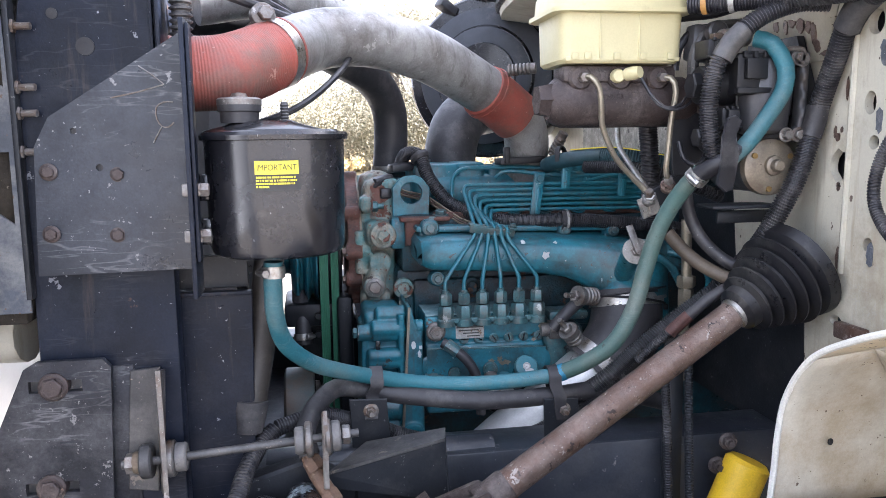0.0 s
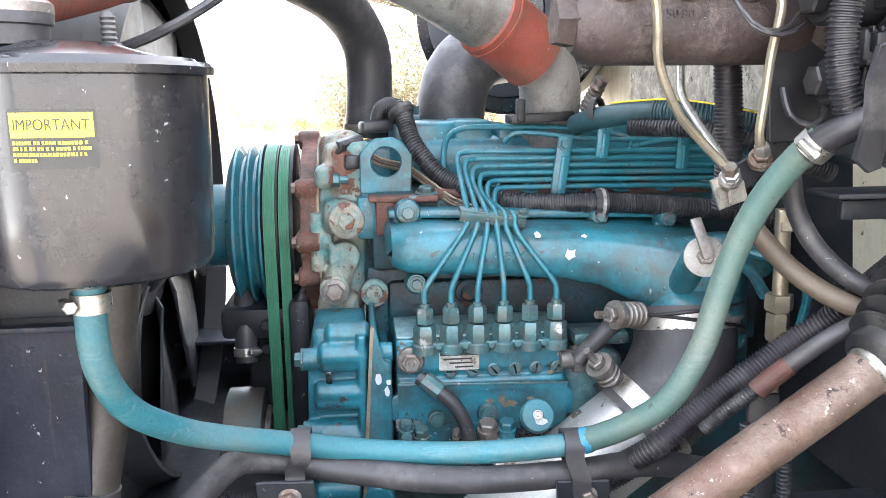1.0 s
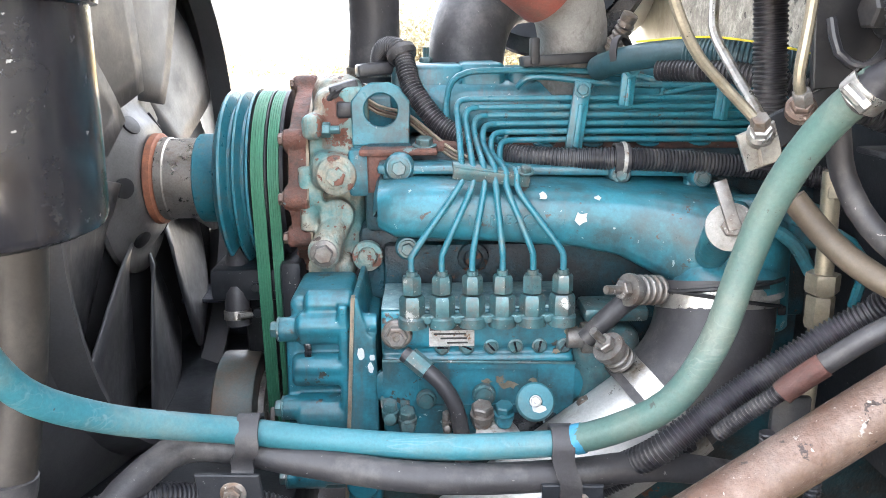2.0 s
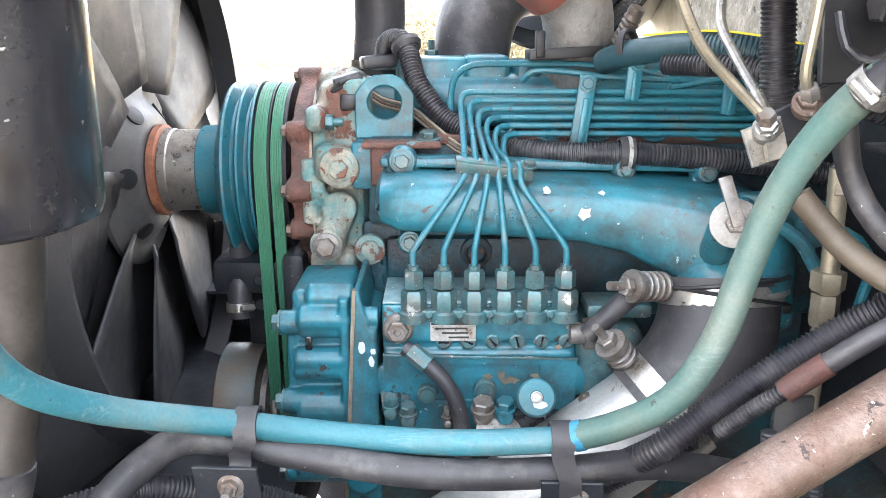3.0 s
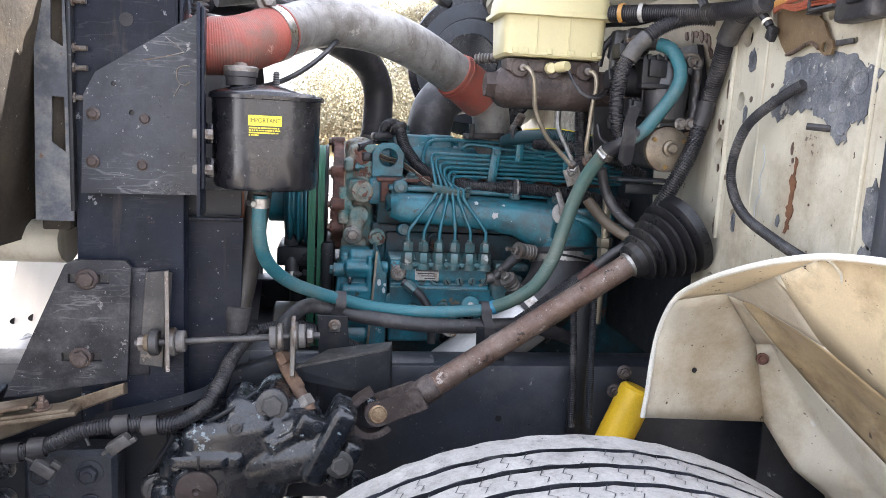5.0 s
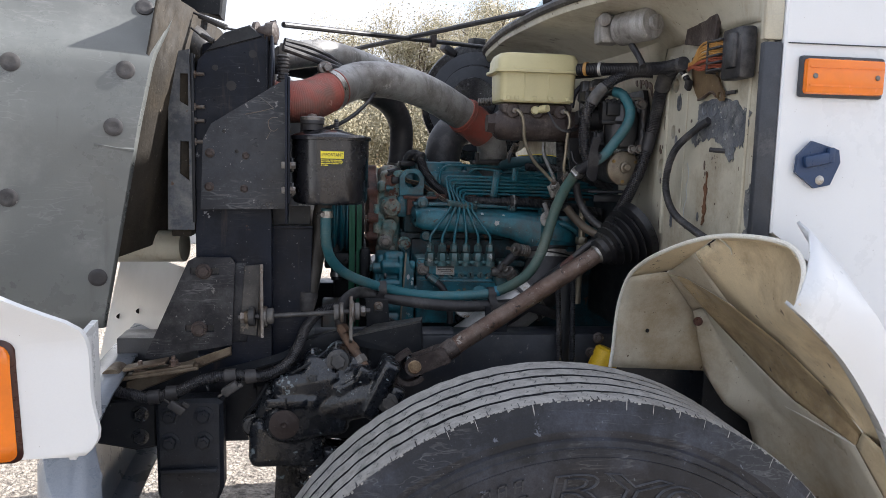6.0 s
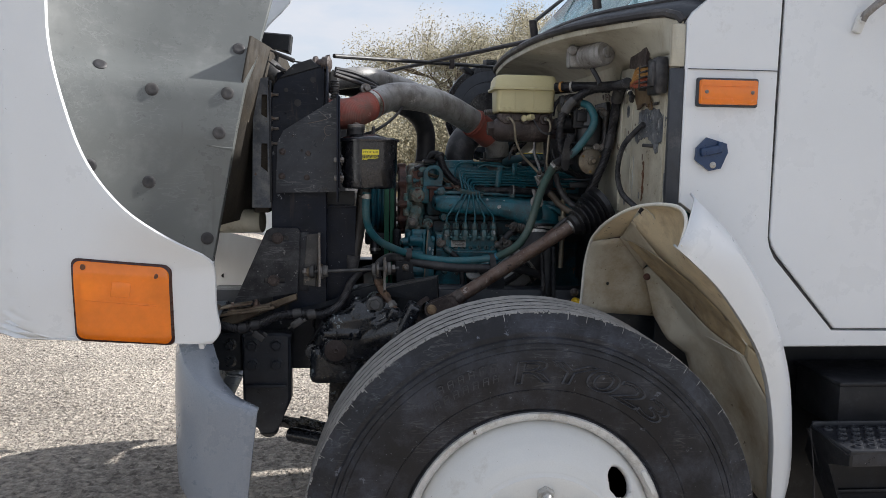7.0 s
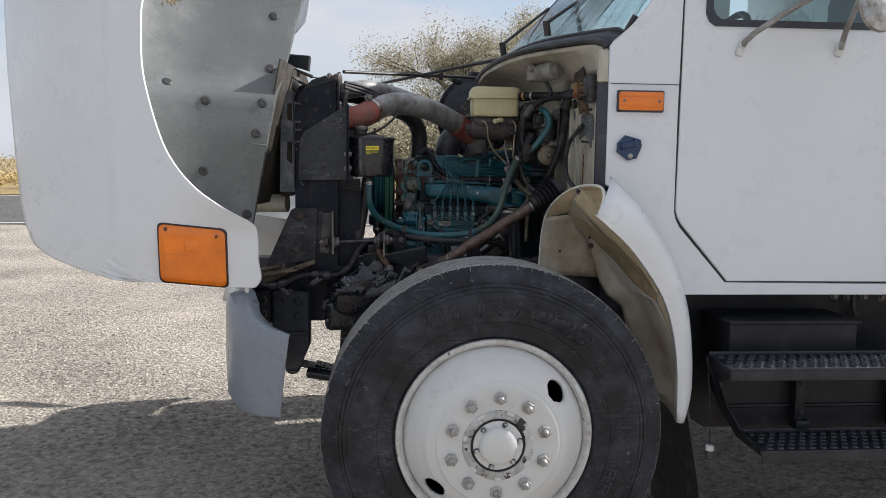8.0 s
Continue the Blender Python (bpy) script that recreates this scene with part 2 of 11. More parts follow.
RUBBER = surf("black_rubber", (0.028, 0.027, 0.030), 0.5, var=0.2, scale=25, fine=0.03, dirt=(0.085, 0.080, 0.077), dirt_amount=0.40, dirt_scale=12, chips=(0.22, 0.21, 0.20), chip_amount=0.15, chip_scale=40)
LOOM = surf("black_loom_plastic", (0.018, 0.018, 0.022), 0.38, var=0.2, scale=40, fine=0.01, dirt=(0.075, 0.072, 0.072), dirt_amount=0.42, dirt_scale=20)
BLUE_HOSE = surf("faded_blue_hose", (0.023, 0.128, 0.158), 0.50, var=0.16, scale=10, fine=0.02, dirt=(0.085, 0.140, 0.140), dirt_amount=0.50, dirt_scale=8, chips=(0.03, 0.045, 0.05), chip_amount=0.2, chip_scale=40, scratch=0.15)
GREEN_HOSE = surf("faded_green_hose", (0.050, 0.100, 0.088), 0.52, var=0.16, scale=10, fine=0.02, dirt=(0.095, 0.120, 0.100), dirt_amount=0.50, dirt_scale=8, chips=(0.035, 0.045, 0.04), chip_amount=0.2, chip_scale=40, scratch=0.15)
RED_HOSE = surf("red_silicone_hose", (0.31, 0.078, 0.057), 0.55, var=0.18, scale=20, fine=0.05, fine_scale=260, dirt=(0.19, 0.095, 0.075), dirt_amount=0.5, dirt_scale=12, chips=(0.42, 0.24, 0.20), chip_amount=0.2, chip_scale=30)
ALUMINIUM = surf("dull_aluminium", (0.37, 0.362, 0.35), 0.46, 0.35, var=0.24, scale=10, fine=0.02, dirt=(0.17, 0.155, 0.142), dirt_amount=0.52, dirt_scale=8, chips=(0.46, 0.44, 0.42), chip_amount=0.30, chip_scale=18, streak=(0.11, 0.10, 0.09), streak_amount=0.4)
ZINC = surf("zinc_steel", (0.40, 0.39, 0.37), 0.34, 0.85, var=0.2, scale=40, fine=0.02, dirt=(0.19, 0.155, 0.115), dirt_amount=0.45, dirt_scale=34)
OLD_STEEL = surf("dirty_steel", (0.19, 0.18, 0.17), 0.40, 0.5, var=0.35, scale=40, fine=0.05, dirt=(0.12, 0.08, 0.055), dirt_amount=0.5, dirt_scale=30, chips=(0.38, 0.36, 0.34), chip_amount=0.34, chip_scale=34)
RUSTY = surf("rusty_steel_tube", (0.160, 0.118, 0.098), 0.38, 0.40, var=0.35, scale=30, fine=0.06, dirt=(0.095, 0.052, 0.036), dirt_amount=0.50, dirt_scale=14, chips=(0.32, 0.285, 0.26), chip_amount=0.36, chip_scale=60, chips2=(0.034, 0.024, 0.021), chip2_amount=0.46, chip2_scale=46)
IRON_BROWN = surf("brown_cast_iron", (0.046, 0.033, 0.030), 0.5, 0.1, var=0.35, scale=25, fine=0.10, fine_scale=160, dirt=(0.12, 0.10, 0.09), dirt_amount=0.42, dirt_scale=16, chips=(0.19, 0.15, 0.12), chip_amount=0.25, chip_scale=30)
BELT = surf("green_belt", (0.030, 0.150, 0.085), 0.55, var=0.12, scale=40, fine=0.01)
TANK = surf("yellowed_plastic", (0.54, 0.49, 0.28), 0.42, var=0.07, scale=12, fine=0.006, dirt=(0.40, 0.34, 0.19), dirt_amount=0.3, dirt_scale=12, speck=0.05)
YELLOW = surf("yellow_plastic", (0.72, 0.46, 0.02), 0.45, var=0.06, scale=20, fine=0.01)
LABEL_YELLOW = surf("yellow_decal", (0.78, 0.66, 0.04), 0.4, var=0.05, scale=60, fine=0)
LABEL_BLACK = surf("black_decal", (0.020, 0.020, 0.020), 0.4, var=0.05, scale=60, fine=0)
AMBER = surf("amber_lens", (0.84, 0.205, 0.008), 0.14, var=0.12, scale=14, fine=0.01, fine_scale=60, coat=0.35, speck=0.03)
TYRE = surf("tyre_rubber", (0.0125, 0.0130, 0.0165), 0.42, var=0.35, scale=9, fine=0.04, dirt=(0.042, 0.046, 0.060), dirt_amount=0.46, dirt_scale=8, chips=(0.10, 0.108, 0.13), chip_amount=0.26, chip_scale=34, scratch=0.16, speck=0.3)
TREAD = surf("dusty_tread", (0.30, 0.293, 0.280), 0.9, var=0.16, scale=24, fine=0.08, fine_scale=130, dirt=(0.19, 0.185, 0.176), dirt_amount=0.42, dirt_scale=34, chips=(0.06, 0.06, 0.062), chip_amount=0.24, chip_scale=60)
RIM = surf("white_rim_paint", (0.66, 0.66, 0.64), 0.46, var=0.035, scale=7, fine=0.006, speck=0.04, chips=(0.22, 0.18, 0.14), chip_amount=0.05, chip_scale=40, dirt=(0.55, 0.53, 0.49), dirt_amount=0.22, dirt_scale=14)
LINING = surf("grey_splash_panel", (0.135, 0.143, 0.140), 0.30, var=0.10, scale=4, fine=0.008, dirt=(0.20, 0.205, 0.20), dirt_amount=0.34, dirt_scale=4, scratch=0.3, speck=0.05, streak=(0.10, 0.105, 0.10), streak_amount=0.2)
# dirty brown with shade put into the colour, as the sun reaches it
SHADED_BROWN = surf("shaded_brown_underside", (0.020, 0.015, 0.009), 0.8, var=0.35, scale=9, fine=0.08, fine_scale=90, dirt=(0.034, 0.025, 0.014), dirt_amount=0.4, dirt_scale=9, chips=(0.15, 0.13, 0.10), chip_amount=0.24, chip_scale=48)
BUMPER = surf("grey_bumper_paint", (0.21, 0.235, 0.275), 0.30, var=0.05, scale=5, fine=0.005, coat=0.3)
DARK_TRIM = surf("dark_rubber_trim", (0.035, 0.04, 0.05), 0.5, var=0.2, scale=18, fine=0.02, dirt=(0.09, 0.09, 0.095), dirt_amount=0.3, dirt_scale=15)
TAN_PLATE = surf("tan_plated_steel", (0.24, 0.205, 0.155), 0.42, 0.4, var=0.2, scale=20, fine=0.02, dirt=(0.14, 0.105, 0.075), dirt_amount=0.46, dirt_scale=18, chips=(0.08, 0.05, 0.035), chip_amount=0.25, chip_scale=40)
COPPER_LINE = surf("bundy_brake_line", (0.27, 0.24, 0.185), 0.40, 0.65, var=0.15, scale=60, fine=0.01, dirt=(0.22, 0.17, 0.10), dirt_amount=0.3, dirt_scale=50)
STEP = surf("black_step_steel", (0.011, 0.012, 0.015), 0.42, var=0.3, scale=12, fine=0.03, dirt=(0.035, 0.036, 0.042), dirt_amount=0.3, dirt_scale=12, chips=(0.09, 0.09, 0.095), chip_amount=0.14)
STEP_TREAD = surf("worn_step_tread", (0.016, 0.0175, 0.023), 0.36, var=0.35, scale=20, fine=0.03, dirt=(0.036, 0.038, 0.046), dirt_amount=0.42, dirt_scale=14, chips=(0.10, 0.105, 0.11), chip_amount=0.24, chip_scale=40)
CABIN = surf("grey_cab_trim", (0.16, 0.17, 0.19), 0.7, var=0.1, scale=10)
WIRE_YELLOW = surf("orange_wire", (0.42, 0.22, 0.06), 0.45, var=0.15, scale=60, fine=0)
WIRE_RED = surf("brown_wire", (0.25, 0.06, 0.03), 0.45, var=0.1, scale=60, fine=0)
PRIMER = surf("worn_blue_grey_patch", (0.115, 0.125, 0.145), 0.4, 0.3, var=0.5, scale=34, fine=0.06, dirt=(0.25, 0.255, 0.26), dirt_amount=0.46, dirt_scale=22, chips=(0.44, 0.43, 0.40), chip_amount=0.38, chip_scale=30, chips2=(0.05, 0.045, 0.045), chip2_amount=0.3)
BLUE_CAP = surf("navy_plastic_cover", (0.020, 0.045, 0.11), 0.35, var=0.1, scale=30, fine=0.01)
BRASS = surf("brass_fitting", (0.36, 0.24, 0.10), 0.35, 0.8, var=0.2, scale=50, fine=0.01)
WHITE_CHIP = surf("white_flaked_paint", (0.42, 0.44, 0.44), 0.6, var=0.08, fine=0.02)
LETTER = surf("moulded_rubber_letters", (0.046, 0.048, 0.055), 0.38, var=0.3, scale=40, fine=0.01)
PALE_PLATE = surf("worn_type_plate", (0.40, 0.395, 0.38), 0.4, 0.3, var=0.2, scale=70, fine=0.02, dirt=(0.20, 0.18, 0.15), dirt_amount=0.4, dirt_scale=50, chips=(0.16, 0.09, 0.05), chip_amount=0.34, chip_scale=50)
GREY_MOTOR = surf("grey_motor_paint", (0.062, 0.062, 0.066), 0.4, 0.3, var=0.12, scale=25, fine=0.02, dirt=(0.10, 0.08, 0.06), dirt_amount=0.3, dirt_scale=20)
CLEANER_WHITE = surf("air_cleaner_white", (0.60, 0.58, 0.53), 0.4, var=0.06, scale=8)

NAVY.node_tree.nodes["Principled BSDF"].inputs["Specular IOR Level"].default_value = 0.20
for matt in (TYRE, STEP, LETTER, BLACK, DUSTY):
    matt.node_tree.nodes["Principled BSDF"].inputs["Specular IOR Level"].default_value = 0.34


def glass_material():
    m = bpy.data.materials.new("clear_glass")
    m.use_nodes = True
    nt = m.node_tree
    nt.nodes.clear()
    out = nt.nodes.new("ShaderNodeOutputMaterial")
    mix = nt.nodes.new("ShaderNodeMixShader")
    clear = nt.nodes.new("ShaderNodeBsdfTransparent")
    clear.inputs["Color"].default_value = (0.84, 0.92, 0.92, 1)
    gloss = nt.nodes.new("ShaderNodeBsdfGlossy")
    gloss.inputs["Roughness"].default_value = 0.02
    facing = nt.nodes.new("ShaderNodeLayerWeight")
    facing.inputs["Blend"].default_value = 0.5
    power = nt.nodes.new("ShaderNodeMath")
    power.operation = "POWER"
    power.inputs[1].default_value = 4.0
    nt.links.new(facing.outputs["Facing"], power.inputs[0])
    amount = nt.nodes.new("ShaderNodeMapRange")
    amount.inputs["To Min"].default_value, amount.inputs["To Max"].default_value = 0.04, 0.75
    nt.links.new(power.outputs[0], amount.inputs["Value"])
    nt.links.new(amount.outputs["Result"], mix.inputs["Fac"])
    nt.links.new(clear.outputs["BSDF"], mix.inputs[1])
    nt.links.new(gloss.outputs["BSDF"], mix.inputs[2])
    nt.links.new(mix.outputs["Shader"], out.inputs["Surface"])
    return m


GLASS = glass_material()


def gravel_material(name, light, dark, pebble):
    """Pale crushed gravel: pebbles of many tones over packed dust."""
    m = bpy.data.materials.new(name)
    m.use_nodes = True
    nt = m.node_tree
    b = nt.nodes["Principled BSDF"]
    co = nt.nodes.new("ShaderNodeTexCoord")
    vor = nt.nodes.new("ShaderNodeTexVoronoi")
    vor.inputs["Scale"].default_value = pebble
    vor.inputs["Randomness"].default_value = 1.0
    big = nt.nodes.new("ShaderNodeTexNoise")
    big.inputs["Scale"].default_value, big.inputs["Detail"].default_value = 0.8, 9.0
    mid = nt.nodes.new("ShaderNodeTexNoise")
    mid.inputs["Scale"].default_value, mid.inputs["Detail"].default_value, mid.inputs["Roughness"].default_value = pebble * 0.45, 9.0, 0.75
    for n in (big, mid):
        nt.links.new(co.outputs["Object"], n.inputs["Vector"])
    warp = nt.nodes.new("ShaderNodeMix")
    warp.data_type = "VECTOR"
    warp.inputs["Factor"].default_value = 0.035
    nt.links.new(co.outputs["Object"], warp.inputs["A"])
    nt.links.new(mid.outputs["Color"], warp.inputs["B"])
    nt.links.new(warp.outputs["Result"], vor.inputs["Vector"])
    sep = nt.nodes.new("ShaderNodeSeparateColor")
    nt.links.new(vor.outputs["Color"], sep.inputs["Color"])
    mx = nt.nodes.new("ShaderNodeMix")
    mx.data_type = "RGBA"
    mx.inputs["A"].default_value, mx.inputs["B"].default_value = (*dark, 1), (*light, 1)

    def weighted(source, weight, start):
        n = nt.nodes.new("ShaderNodeMath")
        n.operation = "MULTIPLY_ADD"
        n.inputs[1].default_value = weight
        nt.links.new(source, n.inputs[0])
        if isinstance(start, float):
            n.inputs[2].default_value = start
        else:
            nt.links.new(start, n.inputs[2])
        return n.outputs[0]

    share = weighted(sep.outputs["Red"], 0.40, -1.50)
    share = weighted(mid.outputs["Fac"], 2.4, share)
    share = weighted(big.outputs["Fac"], 1.15, share)
    nt.links.new(share, mx.inputs["Factor"])
    nt.links.new(mx.outputs["Result"], b.inputs["Base Color"])
    b.inputs["Roughness"].default_value = 0.9
    hh = nt.nodes.new("ShaderNodeMath")
    hh.operation = "MULTIPLY_ADD"
    hh.inputs[1].default_value = -0.8
    nt.links.new(vor.outputs["Distance"], hh.inputs[0])
    nt.links.new(mid.outputs["Fac"], hh.inputs[2])
    bump = nt.nodes.new("ShaderNodeBump")
    bump.inputs["Strength"].default_value, bump.inputs["Distance"].default_value = 1.0, 0.034
    nt.links.new(hh.outputs[0], bump.inputs["Height"])
    nt.links.new(bump.outputs["Normal"], b.inputs["Normal"])
    return m


GRAVEL = gravel_material("pale_gravel", (0.76, 0.675, 0.570), (0.16, 0.138, 0.116), 52.0)
ASPHALT = gravel_material("grey_asphalt", (0.17, 0.165, 0.155), (0.09, 0.088, 0.085), 40.0)
DRYFIELD = gravel_material("dry_field", (0.40, 0.30, 0.14), (0.24, 0.18, 0.08), 3.0)
STRAW = surf("dry_straw", (0.46, 0.34, 0.15), 0.8, var=0.3, scale=0.8, fine=0)
BUSH = surf("autumn_brush_leaves", (0.38, 0.30, 0.19), 0.8, var=0.35, scale=1.1, fine=0)
LEAF = surf("thin_yellow_leaves", (0.31, 0.275, 0.175), 0.7, var=0.35, scale=1.3, fine=0)
BARK = surf("grey_bark", (0.13, 0.10, 0.075), 0.85, var=0.25, scale=5, fine=0.05, fine_scale=30)
PAINT_LINE = surf("worn_road_paint", (0.55, 0.54, 0.50), 0.7, var=0.15, scale=3)


# ---- building helpers ----
def thing(name, at, label, category, group="", kind=""):
    ob = new(name)
    ob.empty_display_size = 0.05
    ob.location = at
    return tagged(ob, label, category, group, kind)


def part(name, bm, material, parent=None, label="", smooth=35):
    me = bpy.data.meshes.new(name)
    bmesh.ops.recalc_face_normals(bm, faces=bm.faces)
    bm.to_mesh(me)
    bm.free()
    me.materials.append(material)
    me.polygons.foreach_set("use_smooth", [smooth > 0] * len(me.polygons))
    if smooth:
        me.set_sharp_from_angle(angle=radians(smooth))
    ob = new(name, me)
    if parent is not None:
        ob.parent = parent
        if parent.type == "EMPTY":
            ob.matrix_parent_inverse = Matrix.Translation(-parent.location)
    return tagged(ob, label)


def mesh():
    return bmesh.new()


def axes(direction):
    d = Vector(direction).normalized()
    u = d.orthogonal().normalized()
    if abs(d.z) < 0.95:
        u = d.cross(Vector((0, 0, 1))).normalized()
    return d, u, d.cross(u).normalized()


def rings(bm, loops, closed=True, caps=True):
    """Skin a list of equal rings of points."""
    made = [[bm.verts.new(p) for p in loop] for loop in loops]
    n = len(made[0])
    for a, b in zip(made, made[1:]):
        for i in range(n if closed else n - 1):
            j = (i + 1) % n
            bm.faces.new((a[i], a[j], b[j], b[i]))
    if caps and closed:
        for loop in (made[0], made[-1]):
            try:
                bm.faces.new(loop)
            except ValueError:
                pass
    return made


def lathe(bm, origin, direction, profile, n=28, caps=True, turn=0.0):
    """profile: (distance along the axis, radius)."""
    d, u, v = axes(direction)
    o = Vector(origin)
    rings(bm, [[o + d * a + (u * math.cos(2 * math.pi * i / n + turn) + v * math.sin(2 * math.pi * i / n + turn)) * max(r, 1e-4)
                for i in range(n)] for a, r in profile], caps=caps)


def rod(bm, a, b, r, r2=None, n=14, edge=0.0):
    a, b = Vector(a), Vector(b)
    length = (b - a).length
    r2 = r if r2 is None else r2
    prof = [(0, r), (length, r2)]
    if edge:
        prof = [(0, r - edge), (edge, r), (length - edge, r2), (length, r2 - edge)]
    lathe(bm, a, b - a, prof, n)


def hexa(bm, at, direction, r, h, turn=0.0):
    lathe(bm, at, direction, [(0, r * 0.97), (h * 0.12, r), (h * 0.85, r), (h, r * 0.86)], 6, turn=turn)


def bolt(bm, at, direction, r=0.008, h=0.006, washer=True, stud=0.0):
    d = Vector(direction).normalized()
    at = Vector(at)
    if washer:
        lathe(bm, at - d * 0.001, d, [(0, r * 1.45), (0.002, r * 1.45), (0.0025, r * 1.35)], 14)
    hexa(bm, at + d * 0.001, d, r, h, 0.3)
    if stud:
        rod(bm, at + d * h, at + d * (h + stud), r * 0.5, n=8)


def block(bm, centre, size, bevel=0.004, turn=None, seg=2):
    m = Matrix.Translation(centre) @ (turn.to_4x4() if turn else Matrix.Identity(4)) @ Matrix.Diagonal((*size, 1))
    made = bmesh.ops.create_cube(bm, size=1.0, matrix=m)
    if bevel:
        edges = list({e for v in made["verts"] for e in v.link_edges})
        bmesh.ops.bevel(bm, geom=edges, offset=min(bevel, min(size) * 0.45), segments=seg, affect="EDGES", profile=0.5)


def turned(rx=0, ry=0, rz=0):
    return Euler([radians(a) for a in (rx, ry, rz)]).to_matrix()


def slab(bm, outline, thick, place=None, bevel=0.0015):
    """A flat plate: outline of (u, v) in the plane of place, thick along its third axis. The default plane is x, z with the depth along y."""
    place = place or (lambda u, v, w: Vector((u, w, v)))
    f = [bm.verts.new(place(u, v, 0)) for u, v in outline]
    b = [bm.verts.new(place(u, v, thick)) for u, v in outline]
    bm.faces.new(f)
    bm.faces.new(list(reversed(b)))
    n = len(outline)
    for i in range(n):
        j = (i + 1) % n
        bm.faces.new((f[i], b[i], b[j], f[j]))
    if bevel:
        vs = set(f + b)
        edges = [e for v in f for e in v.link_edges if e.verts[0] in vs and e.verts[1] in vs and (e.verts[0] in f and e.verts[1] in f)]
        bmesh.ops.bevel(bm, geom=list(set(edges)), offset=bevel, segments=1, affect="EDGES")


def smoothed(points, step=0.012):
    """A Catmull-Rom line through the points, sampled about every step."""
    p = [Vector(q) for q in points]
    if len(p) == 2:
        n = max(2, int((p[1] - p[0]).length / step))
        return [p[0].lerp(p[1], i / n) for i in range(n + 1)]
    p = [p[0] * 2 - p[1], *p, p[-1] * 2 - p[-2]]
    out = []
    for i in range(1, len(p) - 2):
        a, b, c, d = p[i - 1:i + 3]
        n = max(2, int((c - b).length / step))
        for k in range(n):
            t = k / n
            out.append(0.5 * ((2 * b) + (c - a) * t + (2 * a - 5 * b + 4 * c - d) * t * t + (3 * b - a - 3 * c + d) * t ** 3))
    out.append(p[-2])
    return out


def tube(bm, points, r, n=12, step=0.012, ribs=0.0, depth=0.0, radii=None, raw=False):
    """A hose or pipe along the points; ribs: the pitch of its corrugation and depth its height. radii: (share of the length, radius)."""
    line = [Vector(q) for q in points] if raw else smoothed(points, step if not ribs else ribs / 4)
    if ribs:
        # even steps of a quarter pitch
        even, need = [line[0]], ribs / 4
        for a, b in zip(line, line[1:]):
            seg = (b - a).length
            while need <= seg:
                even.append(a.lerp(b, need / seg))
                need += ribs / 4
            need -= seg
        line = even
    along = [0.0]
    for a, b in zip(line, line[1:]):
        along.append(along[-1] + (b - a).length)
    tang = [(line[min(i + 1, len(line) - 1)] - line[max(i - 1, 0)]).normalized() for i in range(len(line))]
    u = tang[0].orthogonal().normalized()
    loops = []
    for i, (p, t) in enumerate(zip(line, tang)):
        u = (u - t * u.dot(t)).normalized()
        v = t.cross(u)
        rr = r
        if radii:
            s = along[i] / along[-1]
            for (s0, r0), (s1, r1) in zip(radii, radii[1:]):
                if s0 <= s <= s1:
                    rr = r0 + (r1 - r0) * (s - s0) / max(1e-6, s1 - s0)
        if ribs:
            rr += (0, depth, depth, 0)[i % 4]
        loops.append([p + (u * math.cos(2 * math.pi * k / n) + v * math.sin(2 * math.pi * k / n)) * rr for k in range(n)])
    rings(bm, loops)


def ribbon(bm, line, width, thick, across):
    """A flat strap along a line, wide along across."""
    a = Vector(across).normalized() * width / 2
    loops = []
    for i, p in enumerate(line):
        t = (line[min(i + 1, len(line) - 1)] - line[max(i - 1, 0)]).normalized()
        nrm = t.cross(a).normalized() * thick / 2
        loops.append([p + a + nrm, p - a + nrm, p - a - nrm, p + a - nrm])
    rings(bm, loops)


def band(bm, centre, direction, r, width, thick=0.0015, n=24):
    """A hose clamp round a hose."""
    lathe(bm, Vector(centre) - Vector(direction).normalized() * width / 2, direction,
          [(0, r), (0, r + thick), (width * 0.5, r + thick * 1.1), (width, r + thick), (width, r)], n, caps=False)


def clamp_on(parent, centre, direction, r, width, screw, material=None):
    """A worm-drive clamp with its screw housing as a sub-part."""
    bm = mesh()
    band(bm, centre, direction, r, width)
    ob = part("hose_clamp", bm, material or ZINC, parent, "zinc worm-drive hose clamp")
    d = Vector(direction).normalized()
    s = Vector(screw).normalized()
    s = (s - d * s.dot(d)).normalized()
    side = d.cross(s)
    bm = mesh()
    c = Vector(centre) + s * (r + 0.004)
    rod(bm, c - side * 0.008, c + side * 0.006, 0.0042, n=10)
    hexa(bm, c + side * 0.006, side, 0.005, 0.005)
    part("clamp_screw", bm, material or ZINC, ob)
    return ob


def letters(text, size, depth=0.0006, outline=0.0):
    """The built-in font as a mesh of its own: a list of points and faces in the text's plane."""
    cu = bpy.data.curves.new("letters", "FONT")
    cu.body, cu.size, cu.extrude, cu.align_x, cu.align_y = text, size, depth, "CENTER", "CENTER"
    if outline:
        cu.space_character = 0.86
        cu.fill_mode, cu.extrude, cu.bevel_depth, cu.bevel_resolution, cu.resolution_u = "NONE", 0.0, outline, 0, 4
    ob = new("letters", cu)
    me = bpy.data.meshes.new_from_object(ob.evaluated_get(bpy.context.evaluated_depsgraph_get()))
    verts, faces = [v.co.copy() for v in me.vertices], [tuple(f.vertices) for f in me.polygons]
    bpy.data.objects.remove(ob)
    bpy.data.curves.remove(cu)
    bpy.data.meshes.remove(me)
    return verts, faces


